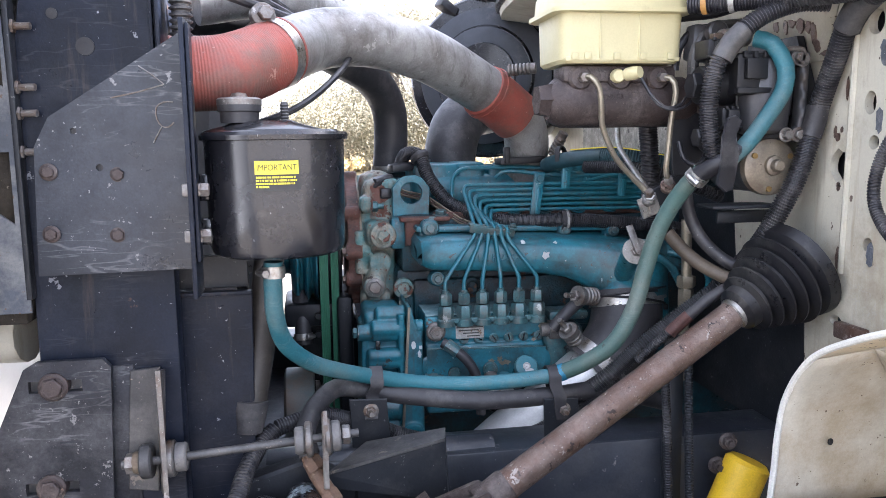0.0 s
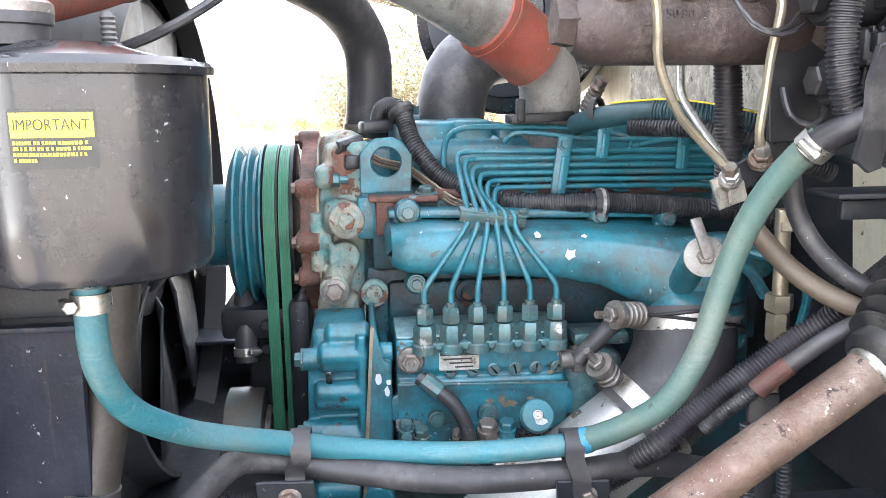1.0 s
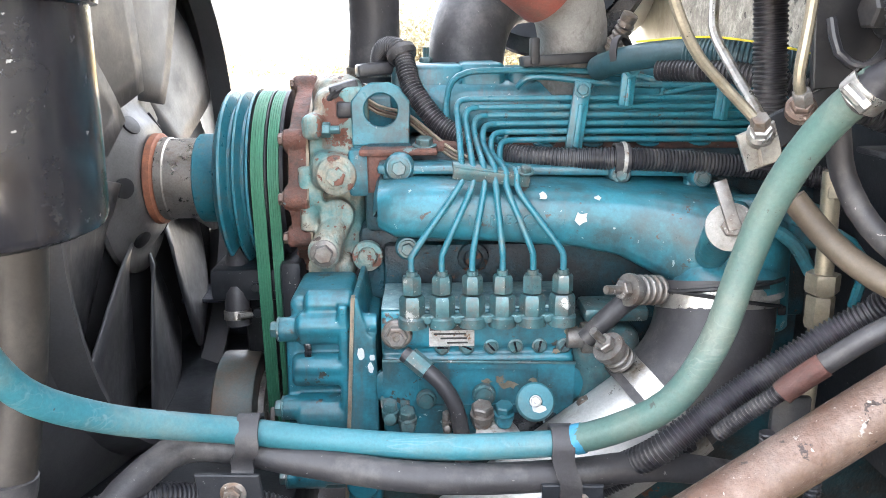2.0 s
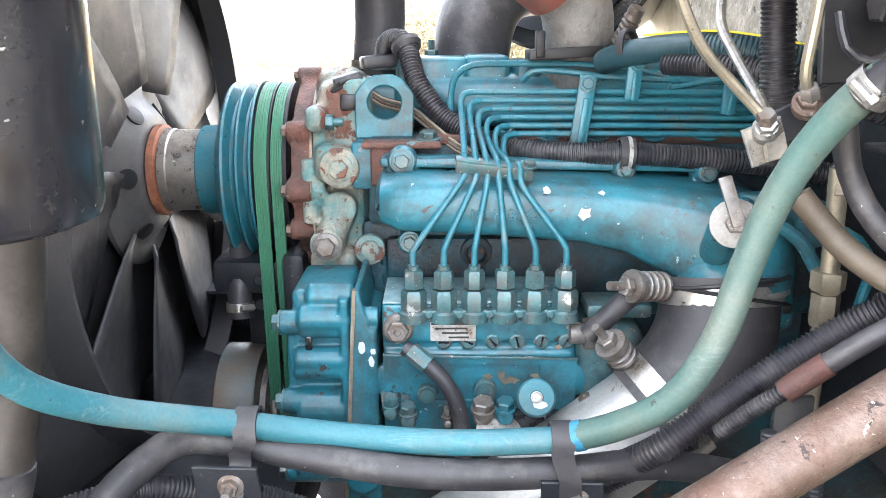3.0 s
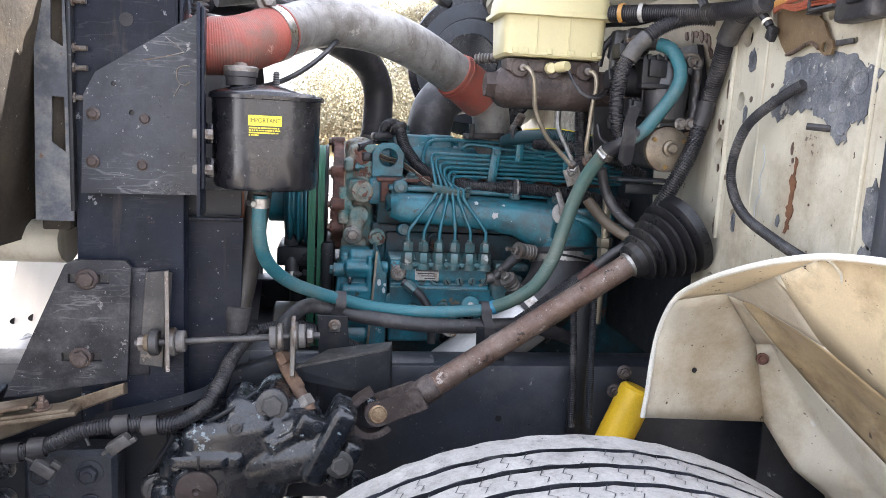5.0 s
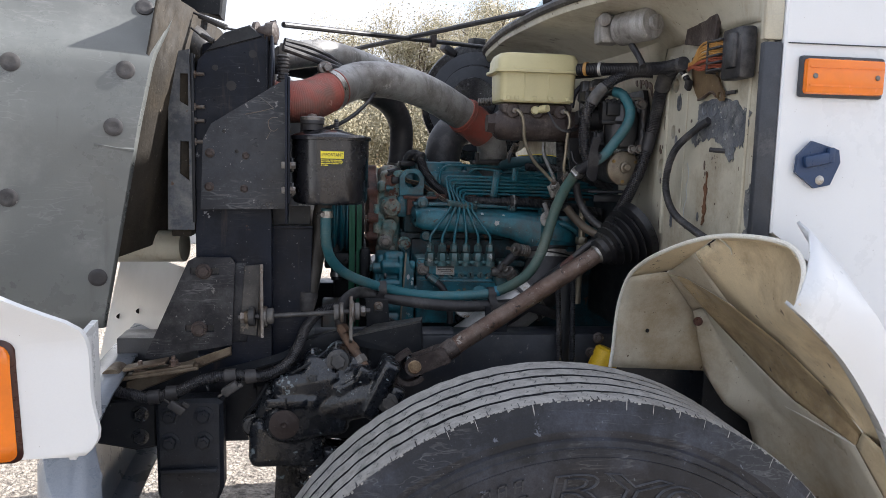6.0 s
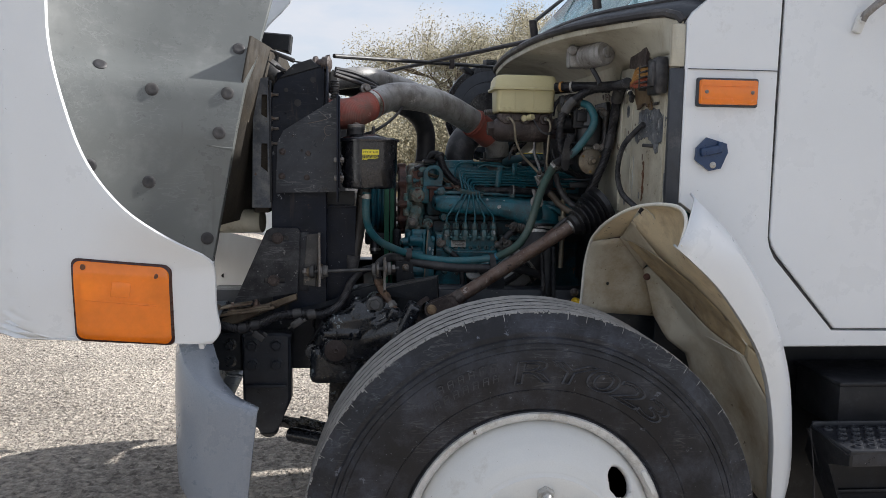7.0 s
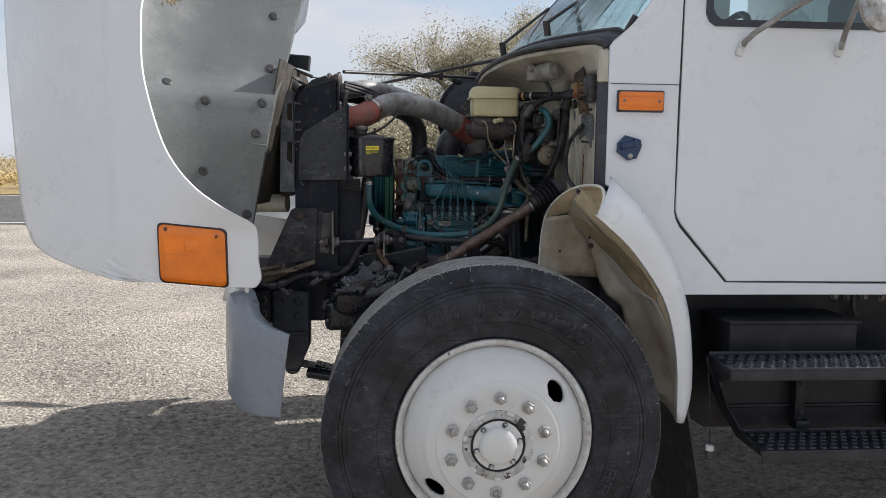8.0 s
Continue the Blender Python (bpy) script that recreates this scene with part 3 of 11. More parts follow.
def lettered(bm, text, size, place, depth=0.0006, outline=0.0):
    verts, faces = letters(text, size, depth, outline)
    vs = [bm.verts.new(place(v.x, v.y, v.z)) for v in verts]
    for f in faces:
        try:
            bm.faces.new([vs[i] for i in f])
        except ValueError:
            pass


def holed(bm, outer, holes, thick, place):
    """A plate with holes through it: outlines in (u, v), depth along the plane's third axis."""
    loops = []
    for outline in (outer, *holes):
        vs = [bm.verts.new(place(u, v, 0)) for u, v in outline]
        loops.append([bm.edges.new((vs[i], vs[(i + 1) % len(vs)])) for i in range(len(vs))])
    faces = bmesh.ops.triangle_fill(bm, use_beauty=True, use_dissolve=False, edges=[e for l in loops for e in l])["geom"]
    faces = [f for f in faces if isinstance(f, bmesh.types.BMFace)]
    moved = bmesh.ops.extrude_face_region(bm, geom=faces)["geom"]
    shift = place(0, 0, thick) - place(0, 0, 0)
    for v in moved:
        if isinstance(v, bmesh.types.BMVert):
            v.co += shift


def cast_part(name, bm, material, parent, label="", voxel=0.003, soften=5, factor=0.5):
    """Overlapping closed solids run together into one casting with rounded inner corners."""
    ob = part(name, bm, material, parent, label, 180)
    mod = ob.modifiers.new("fuse", "REMESH")
    mod.mode, mod.voxel_size, mod.use_smooth_shade = "VOXEL", voxel, True
    mod = ob.modifiers.new("soften", "SMOOTH")
    mod.factor, mod.iterations = factor, soften
    return ob


def circle(u, v, r, n=14, squash=1.0):
    return [(u + r * math.cos(2 * math.pi * i / n), v + r * squash * math.sin(2 * math.pi * i / n)) for i in range(n)]


def sheet(bm, grid):
    """A surface through rows of points."""
    vs = [[bm.verts.new(p) for p in row] for row in grid]
    for a, b in zip(vs, vs[1:]):
        for i in range(len(a) - 1):
            bm.faces.new((a[i], a[i + 1], b[i + 1], b[i]))


def thick_sheet(name, grid, material, thick, parent, label="", smooth=40):
    bm = mesh()
    sheet(bm, grid)
    ob = part(name, bm, material, parent, label, smooth)
    mod = ob.modifiers.new("thickness", "SOLIDIFY")
    mod.thickness, mod.offset = thick, 0.0
    return ob


# ---- the setting ----
def build_ground():
    rng = random.Random(12)
    xs = [-900, -60, -12, -6] + [-4.2 + 0.026 * k for k in range(220)] + [3, 6, 12, 60, 900]
    ys = [-900, -60, -8, -3] + [-0.3 + 0.026 * k for k in range(200)] + [6, 8, 12, 30, 80, 900]
    verts = []
    for j, y in enumerate(ys):
        for i, x in enumerate(xs):
            near = -4.2 < x < 1.5 and -0.3 < y < 4.9
            verts.append((x + rng.uniform(-0.007, 0.007) * near, y + rng.uniform(-0.007, 0.007) * near, near * (rng.gauss(0, 0.0018) + 0.005 * max(0, rng.random() - 0.85))))
    w = len(xs)
    faces = [(j * w + i, j * w + i + 1, j * w + w + i + 1, j * w + w + i) for j in range(len(ys) - 1) for i in range(w - 1)]
    me = bpy.data.meshes.new("ground")
    me.from_pydata(verts, [], faces)
    me.materials.append(GRAVEL)
    tagged(new("ground", me), "pale crushed gravel yard, partly in the truck's shade", "ground", kind="structure")
    bm = mesh()
    sheet(bm, [[(x, y, 0.006) for x in (-400, -40, 0, 40, 400)] for y in (14.0, 20.0, 26.5)])
    tagged(part("road", bm, ASPHALT, smooth=0), "grey worn asphalt road across the yard", "road", kind="structure")
    bm = mesh()
    for y in (14.3, 26.1):
        sheet(bm, [[(x, y + d, 0.011) for x in (-400, 400)] for d in (0.0, 0.14)])
    tagged(part("road_edge_line", bm, PAINT_LINE, smooth=0), "worn pale paint lines along the road", "road marking", kind="structure")
    bm = mesh()
    rows = []
    for y in (27.2, 29, 33, 40, 60, 120, 400, 900):
        rows.append([(x, y, 0.02 + 0.35 * min(1, (y - 27.2) / 6)) for x in (-700, -80, -40, -20, -8, 0, 8, 20, 40, 80, 700)])
    sheet(bm, rows)
    tagged(part("dry_field", bm, DRYFIELD), "dry yellow field beyond the road", "field", kind="structure")
    rng = random.Random(5)
    verts, faces = [], []
    for _ in range(9000):
        x, y = rng.uniform(-4.2, 1.6), rng.uniform(-0.3, 5.0)
        r = 0.004 + 0.013 * rng.random() ** 2.2
        base = len(verts)
        a0 = rng.uniform(0, 3)
        for k in range(5):
            a = a0 + k * 1.2566
            verts.append((x + r * math.cos(a) * rng.uniform(0.7, 1.2), y + r * math.sin(a), 0.0))
        verts.append((x + rng.uniform(-0.3, 0.3) * r, y, r * rng.uniform(0.45, 0.9)))
        faces += [(base + k, base + (k + 1) % 5, base + 5) for k in range(5)]
    me = bpy.data.meshes.new("loose_stones")
    me.from_pydata(verts, [], faces)
    me.materials.append(GRAVEL)
    tagged(new("loose_stones", me), "loose pale stones strewn over the gravel", "stones", kind="stuff")


build_ground()


def twig_cloud(rng, spots, count, size, verts, faces):
    """Small bent leaves thrown about the given (centre, radius) spots."""
    for _ in range(count):
        c, r = rng.choice(spots)
        d = Vector((rng.gauss(0, 1), rng.gauss(0, 1), rng.gauss(0, 1))).normalized() * r * rng.random() ** 0.5
        p = c + d
        u = Vector((rng.gauss(0, 1), rng.gauss(0, 1), rng.gauss(0, 1))).normalized()
        v = u.orthogonal().normalized()
        s = size * rng.uniform(0.5, 1.3)
        b = len(verts)
        verts += [p - u * s, p + v * s * 0.7, p + u * s, p - v * s * 0.75]
        faces += [(b, b + 1, b + 2), (b, b + 2, b + 3)]


def tree(name, at, height, spread, label, leaf, seed, leaves=5200, size=0.10, category="tree"):
    rng = random.Random(seed)
    root = thing(name, at, label, category, "trees beyond the road")
    bm = mesh()
    tips = []
    top = Vector(at)

    def limb(a, d, length, r, depth):
        line = [a]
        for _ in range(4):
            d = (d + Vector((rng.gauss(0, 0.16), rng.gauss(0, 0.16), rng.gauss(0.03, 0.10)))).normalized()
            line.append(line[-1] + d * length / 4)
        tube(bm, line, r, n=6 if depth < 2 else 4, step=length / 4, radii=[(0, r), (1, r * 0.45)])
        if depth == 3:
            tips.append((line[-1], length * 0.8))
            tips.append((line[2], length * 0.6))
            return
        if depth == 2:
            tips.append((line[-1], length * 0.5))
        for k in range(4 if depth else 5):
            s = rng.choice(line[2:])
            dd = (d + Vector((rng.gauss(0, 0.8), rng.gauss(0, 0.8), rng.gauss(0.15, 0.35)))).normalized()
            limb(s, dd, length * rng.uniform(0.5, 0.72), r * 0.5, depth + 1)

    for k in range(3):
        limb(top, Vector((rng.gauss(0, 0.35) * spread / height, rng.gauss(0, 0.35) * spread / height, 1)).normalized(), height * 0.42, height * 0.022, 0)
    part("trunk", bm, BARK, root, "grey forking trunk and bare limbs")
    verts, faces = [], []
    twig_cloud(rng, tips, leaves, size, verts, faces)
    me = bpy.data.meshes.new("crown")
    me.from_pydata(verts, [], faces)
    me.materials.append(leaf)
    ob = new("crown", me)
    ob.parent, ob.matrix_parent_inverse = root, Matrix.Translation(-Vector(at))
    tagged(ob, "sparse autumn leaves with many gaps")


tree("tree", (5.6, 33, 0.3), 11.6, 7.0, "round autumn tree with thin pale yellow leaves", LEAF, 3, 90000, 0.046)
tree("tree", (2.6, 35, 0.3), 4.4, 5.0, "low spreading tree with thin yellow-brown autumn leaves", LEAF, 8, 26000, 0.036)
tree("tree", (8.4, 36, 0.3), 6.4, 5.0, "autumn tree behind the dry brush", LEAF, 13, 26000, 0.036)


def brush():
    """A belt of dry bushes along the road's far side."""
    rng = random.Random(21)
    for name, material, label, x0, x1, y0, y1, n, hgt, count in (
            ("brush_hedge", BUSH, "belt of rust-brown dry brush beyond the road", -34, 22, 30, 38, 85, 1.7, 26000),
            ("pale_brush", LEAF, "pale yellow dry brush behind the truck", -1.2, 12, 30, 36, 60, 4.0, 110000),
            ("dry_grass", STRAW, "tall straw-coloured dry grass at the road's edge", -34, 22, 27.6, 31, 150, 0.55, 20000)):
        spots = []
        for _ in range(n):
            r = hgt * rng.uniform(0.35, 0.6)
            spots.append((Vector((rng.uniform(x0, x1), rng.uniform(y0, y1), 0.3 + hgt * rng.uniform(0.25, 0.6))), r))
        verts, faces = [], []
        twig_cloud(rng, spots, count, 0.048, verts, faces)
        me = bpy.data.meshes.new(name)
        me.from_pydata(verts, [], faces)
        me.materials.append(material)
        tagged(new(name, me), label, "brush", kind="stuff")


brush()


# ---- the truck: cab ----
LEDGE = [(0.352, 0.25, 1.690), (0.325, 0.29, 1.716), (0.215, 0.48, 1.722), (0.145, 0.62, 1.721), (0.105, 0.78, 1.719), (0.090, 0.98, 1.720), (0.085, 1.17, 1.722)]
LEDGE = LEDGE + [(x, 2.34 - y, z) for x, y, z in reversed(LEDGE[:-1])]


def build_cab():
    cab = thing("truck_cab", (1.0, 1.17, 0.9), "white truck cab with cream firewall and closed door", "truck cab")
    # outer side: cowl side, pillar and sill in one skin, the door's edge left as a gap
    side = [(0.358, 1.262), (0.358, 1.692), (0.372, 1.712), (0.43, 1.76), (0.54, 1.90), (0.80, 2.36), (0.92, 2.45), (0.60, 2.05), (0.587, 1.95),
            (0.583, 1.50), (0.582, 1.18), (0.588, 1.155), (0.604, 1.13), (0.764, 0.946), (1.66, 0.944), (1.66, 0.908), (0.630, 0.908), (0.612, 0.95), (0.560, 1.065), (0.455, 1.20)]
    # the far side stands further out, to block a sunlit gap on the ground
    for y, s in ((0.236, 1), (2.165, -1)):
        bm = mesh()
        slab(bm, side, 0.03 * s, lambda u, v, w: Vector((u, y + w, v)), 0.003)
        ob = part("cowl_side", bm, WHITE, cab, "white painted cowl side panel")
        bm = mesh()
        block(bm, (0.475, y - 0.0012 * s, 1.579), (0.222, 0.004, 0.0016), 0)
        part("panel_seam", bm, DARK_TRIM, ob)
        outline = [(0.590, 1.182), (0.597, 1.160), (0.611, 1.138), (0.771, 0.954), (1.56, 0.951), (1.575, 0.965), (1.58, 2.30), (1.50, 2.44), (0.96, 2.44), (0.62, 2.03), (0.593, 1.94)]
        window = [(0.680, 1.782), (0.698, 1.770), (1.47, 1.770), (1.49, 1.79), (1.49, 2.30), (1.45, 2.36), (1.02, 2.36), (0.70, 1.97), (0.668, 1.88), (0.668, 1.805)]
        bm = mesh()
        holed(bm, outline, [window], 0.036 * s, lambda u, v, w: Vector((u, y - 0.002 * s + w, v)))
        door = part("door", bm, WHITE, cab, "white door, closed")
        mod = door.modifiers.new("edge", "BEVEL")
        mod.width, mod.segments, mod.limit_method = 0.004, 2, "ANGLE"
        bm = mesh()
        inner = [(1.1 + (u - 1.1) * 0.97, 2.05 + (v - 2.05) * 0.955) for u, v in window]
        holed(bm, [(1.1 + (u - 1.1) * 1.02, 2.05 + (v - 2.05) * 1.03) for u, v in window], [inner], 0.03 * s, lambda u, v, w: Vector((u, y - 0.007 * s + w, v)))
        part("window", bm, DARK_TRIM, door, "black rubber window seal")
        bm = mesh()
        slab(bm, inner, 0.004 * s, lambda u, v, w: Vector((u, y + 0.012 * s + w, v)), 0)
        pane = part("pane", bm, GLASS, door)
        pane.visible_shadow = False
        bm = mesh()
        tube(bm, [Vector((u, y + 0.009 * s, v)) for u, v in ((0.600, 1.96), (0.5870, 1.90), (0.5865, 1.50), (0.5865, 1.185), (0.5925, 1.158), (0.6075, 1.134), (0.7675, 0.9505))], 0.0058, n=6, raw=True)
        part("door_gap_seal", bm, RUBBER, door, "black rubber in the door gap")
    # dark gaskets and the tan edge where the hood closes
    bm = mesh()
    block(bm, (0.341, 0.247, 1.413), (0.034, 0.016, 0.335), 0.004)
    part("hood_seal", bm, DARK_TRIM, cab, "dark scuffed rubber strip on the cowl edge")
    bm = mesh()
    block(bm, (0.341, 0.250, 1.634), (0.034, 0.016, 0.100), 0.004)
    part("cowl_edge", bm, CREAM, cab, "tan worn painted cowl edge")
    # firewall, its upper plenum and the rubber lip along it
    holes = [circle(0.6034, 1.537, 0.014, 14, 1.1), circle(0.606, 1.4400, 0.0105, 14, 1.4), circle(0.596, 1.3915, 0.0090, 14), [(0.657 + 0.0195 * math.cos(k * 0.45) * (1 + 0.10 * math.sin(k * 2.9)), 1.361 + 0.021 * math.sin(k * 0.45) * (1 + 0.12 * math.cos(k * 2.3))) for k in range(14)], circle(0.596, 1.264, 0.0085, 14, 1.1),
             circle(0.372, 1.506, 0.004, 10), circle(0.346, 1.507, 0.004, 10), circle(0.40, 1.545, 0.008, 12), circle(0.648, 1.155, 0.012, 12, 0.6)]
    bm = mesh()
    holed(bm, [(0.62, 0.95), (0.615, 1.12), (0.545, 1.125), (0.48, 1.16), (0.41, 1.188), (0.33, 1.215), (0.252, 1.235), (0.252, 1.69), (0.30, 1.715), (0.50, 1.70), (2.04, 1.70), (2.088, 1.69), (2.088, 1.34), (0.92, 1.34), (0.90, 1.20), (0.715, 1.16), (0.70, 0.95)], holes, 0.012,
          lambda u, v, w: Vector((0.338 + w, u, v)))
    fire = part("firewall", bm, CREAM, cab, "cream painted firewall with chipped paint and holes")
    # plain black sheet closes the firewall behind the engine
    bm = mesh()
    slab(bm, [(0.70, 0.95), (0.718, 1.165), (0.90, 1.205), (0.92, 1.345), (2.088, 1.345), (2.088, 0.95)], 0.03, lambda u, v, w: Vector((0.345 + w, u, v)), 0)
    part("insulation", bm, BLACK, fire, "black sheet behind the engine")
    # black sheet added so that no light comes through the firewall holes
    bm = mesh()
    slab(bm, [(0.27, 1.24), (0.27, 1.66), (0.72, 1.66), (0.72, 1.24)], 0.006, lambda u, v, w: Vector((0.358 + w, u, v)), 0)
    part("inner_lining", bm, DARK_PLASTIC, fire, "dark backing added to block light behind the holes")
    # mottled sheet, greyer and darker than the cream firewall it covers
    bm = mesh()
    slab(bm, [(0.86, 1.345), (0.86, 1.50), (1.60, 1.50), (1.60, 1.345)], -0.010, lambda u, v, w: Vector((0.334 + w, u, v)), 0.003)
    part("heat_mat", bm, surf("mottled_grey_sheet", (0.20, 0.19, 0.165), 0.7, var=0.35, scale=40, fine=0.10, fine_scale=120, dirt=(0.42, 0.40, 0.35), dirt_amount=0.45, dirt_scale=60, chips=(0.06, 0.055, 0.05), chip_amount=0.4, chip_scale=45), fire, "mottled grey sheet on the firewall")
    bm = mesh()
    rng = random.Random(21)

    def ragged(outline, jitter, steps=6):
        pts = []
        for (u0, v0), (u1, v1) in zip(outline, outline[1:] + outline[:1]):
            for k in range(steps):
                f = k / steps
                pts.append((u0 + (u1 - u0) * f + rng.uniform(-jitter, jitter), v0 + (v1 - v0) * f + rng.uniform(-jitter, jitter)))
        return pts

    slab(bm, ragged([(0.491, 1.490), (0.430, 1.502), (0.359, 1.494), (0.324, 1.478), (0.290, 1.467), (0.300, 1.432), (0.313, 1.409), (0.333, 1.407), (0.340, 1.384), (0.361, 1.383), (0.385, 1.409), (0.414, 1.423), (0.466, 1.421), (0.498, 1.410), (0.531, 1.436), (0.487, 1.460)], 0.0045), -0.0015, lambda u, v, w: Vector((0.3375 + w, u, v)), 0)
    bare = part("bare_patch", bm, PRIMER, fire, "scraped blue-grey patch of bare metal")
    for y, z, r in ((0.325, 1.455, 0.015), (0.385, 1.470, 0.014), (0.424, 1.478, 0.013), (0.462, 1.480, 0.012), (0.372, 1.427, 0.008), (0.350, 1.400, 0.009)):
        bm = mesh()
        lathe(bm, (0.3372, y, z), (-1, 0, 0), [(0, r), (0.002, r), (0.0025, r - 0.0015), (0.001, r - 0.003), (0.001, 0.0)], 22)
        part("pressed_disc", bm, PRIMER, bare)
    for y, z, w, h in ((0.582, 1.4995, 0.022, 0.036), (0.588, 1.4178, 0.012, 0.030), (0.590, 1.2515, 0.012, 0.032), (0.548, 1.418, 0.010, 0.014), (0.575, 1.442, 0.007, 0.009), (0.468, 1.270, 0.010, 0.018), (0.448, 1.356, 0.004, 0.008), (0.452, 1.372, 0.006, 0.018), (0.275, 1.30, 0.036, 0.085), (0.278, 1.25, 0.030, 0.03), (0.30, 1.38, 0.004, 0.006), (0.40, 1.30, 0.003, 0.004), (0.52, 1.46, 0.006, 0.007), (0.662, 1.398, 0.008, 0.012), (0.668, 1.405, 0.006, 0.016), (0.655, 1.408, 0.005, 0.008), (0.656, 1.334, 0.007, 0.012), (0.63, 1.32, 0.004, 0.008), (0.648, 1.46, 0.005, 0.030), (0.650, 1.24, 0.008, 0.030)):
        bm = mesh()
        slab(bm, ragged([(y + w * 0.5 * math.cos(k * 0.785), z + h * 0.5 * math.sin(k * 0.785)) for k in range(8)], w * 0.10, 2), -0.0012, lambda u, v, w_: Vector((0.3376 + w_, u, v)), 0)
        part("paint_chip", bm, PRIMER if w > 0.009 else RUSTY, fire, "chipped spot in the cream paint")
    bm = mesh()
    slab(bm, ragged([(0.452, 1.254), (0.446, 1.275), (0.450, 1.292), (0.444, 1.312), (0.451, 1.330), (0.440, 1.342), (0.442, 1.362), (0.436, 1.358), (0.437, 1.335), (0.432, 1.325), (0.438, 1.305), (0.433, 1.290), (0.440, 1.270), (0.437, 1.262)], 0.0022, 4), -0.0012, lambda u, v, w_: Vector((0.3375 + w_, u, v)), 0)
    part("rust_streak", bm, surf("orange_rust", (0.13, 0.058, 0.028), 0.8, var=0.3, scale=80, fine=0.05), fire, "flaked rust patches")
    bm = mesh()
    rod(bm, (0.338, 0.374, 1.400), (0.316, 0.392, 1.402), 0.0045, n=8)
    part("stud", bm, RUBBER, fire)
    bm = mesh()
    block(bm, (0.3345, 0.362, 1.506), (0.004, 0.034, 0.007), 0.001)
    part("slot_cover", bm, RUBBER, fire)
    for y, z0, z1, r in ((0.638, 1.22, 1.60, 0.0045), (0.300, 1.25, 1.60, 0.0035), (0.545, 1.24, 1.58, 0.0022)):
        bm = mesh()
        tube(bm, [(0.3375, y + 0.004, z0), (0.3370, y, (z0 + z1) / 2), (0.3375, y - 0.003, z1)], r, n=8, step=0.05)
        part("pressed_fold", bm, CREAM, fire, "pressed vertical fold")
    # thin brown line paints the shadow where the two panels step
    bm = mesh()
    tube(bm, [(0.3372, 0.6475, 1.22), (0.3368, 0.6430, 1.41), (0.3372, 0.6400, 1.60)], 0.0013, n=6, step=0.03)
    part("dark_joint", bm, IRON_BROWN, fire, "dark line drawn as the shadow beside the fold")
    bm = mesh()
    lathe(bm, (0.3375, 0.712, 1.433), (-1, 0, 0), [(0, 0.015), (0.002, 0.015), (0.003, 0.013), (0.003, 0.0)], 22)
    part("plug", bm, LINER_EDGE, fire, "pale round plug")
    for y, z, w, h in ((0.795, 1.556, 0.014, 0.016), (0.772, 1.553, 0.010, 0.022), (0.757, 1.556, 0.016, 0.012), (0.738, 1.551, 0.018, 0.020), (0.722, 1.547, 0.012, 0.016), (0.712, 1.536, 0.010, 0.030), (0.706, 1.520, 0.012, 0.018), (0.690, 1.508, 0.022, 0.006)):
        bm = mesh()
        slab(bm, ragged([(y + w * 0.5 * math.cos(k * 0.785), z + h * 0.5 * math.sin(k * 0.785)) for k in range(8)], w * 0.12, 2), -0.006, lambda u, v, w_: Vector((0.3305 - (v - 1.522) * 0.13 + w_ * 0.6 + 0.002, u, v)), 0)
        part("rust_spot", bm, RUSTY, fire, "flaked brown rust spot")
    bm = mesh()
    tube(bm, [(0.3372, 0.526, 1.375), (0.3372, 0.518, 1.35), (0.3372, 0.527, 1.325), (0.3372, 0.520, 1.305), (0.3372, 0.531, 1.285), (0.3372, 0.527, 1.25)], 0.0009, n=5, step=0.008)
    part("sealer_run", bm, WHITE_CHIP, fire, "thin run of pale sealer")
    top = smoothed(LEDGE, 0.04)
    grid = []
    for f in range(5):
        row = []
        for p in top:
            foot = 1.50 if 0.67 < p.y < 1.84 else 1.62
            back = Vector((0.336, p.y, foot))
            row.append((p, p + Vector((0.006, 0, -0.022)), Vector((p.x * 0.45 + 0.336 * 0.55, p.y, p.z - 0.040)), Vector((p.x * 0.08 + 0.336 * 0.92, p.y, p.z - 0.085)), back)[f])
        grid.append(row)
    thick_sheet("cowl_plenum", grid, CREAM, 0.004, cab, "cream cowl panel under the windshield")
    grid = [[p + Vector((0, 0, 0.004)) for p in top], [Vector((max(p.x + 0.07, 0.10), p.y, p.z + 0.035)) for p in top]]
    thick_sheet("cowl_top", grid, DARK_TRIM, 0.006, cab, "black cowl vent panel below the glass")
    bm = mesh()
    tube(bm, top, 0.011, n=8, raw=True)
    part("cowl_seal", bm, RUBBER, cab, "black rubber seal along the cowl edge")
    # glass, roof, rear wall and floor
    low = [(max(p.x + 0.07, 0.10), p.y, p.z + 0.036) for p in top]
    high = [(0.86 - 0.10 * math.sin(math.pi * (p.y - 0.25) / 1.84), 0.34 + (p.y - 0.25) * 0.90, 2.42) for p in top]
    for side_y, k in ((0, 0), (-1, -1)):
        low[k] = (0.44, low[k][1], 1.79)
    ws = thick_sheet("windshield", [[Vector(a).lerp(Vector(b), f) for a, b in zip(low, high)] for f in (0, 0.33, 0.66, 1)], GLASS, 0.005, cab, "clear curved windshield")
    ws.visible_shadow = False
    bm = mesh()
    tube(bm, [Vector(p) for p in low], 0.010, n=8, raw=True)
    part("windshield_seal", bm, RUBBER, ws, "black rubber glass seal")
    for a, b in (((0.22, 0.52, 1.765), (0.42, 0.72, 1.96)), ((0.12, 0.86, 1.74), (0.35, 1.15, 1.98))):
        bm = mesh()
        a, b = Vector(a), Vector(b)
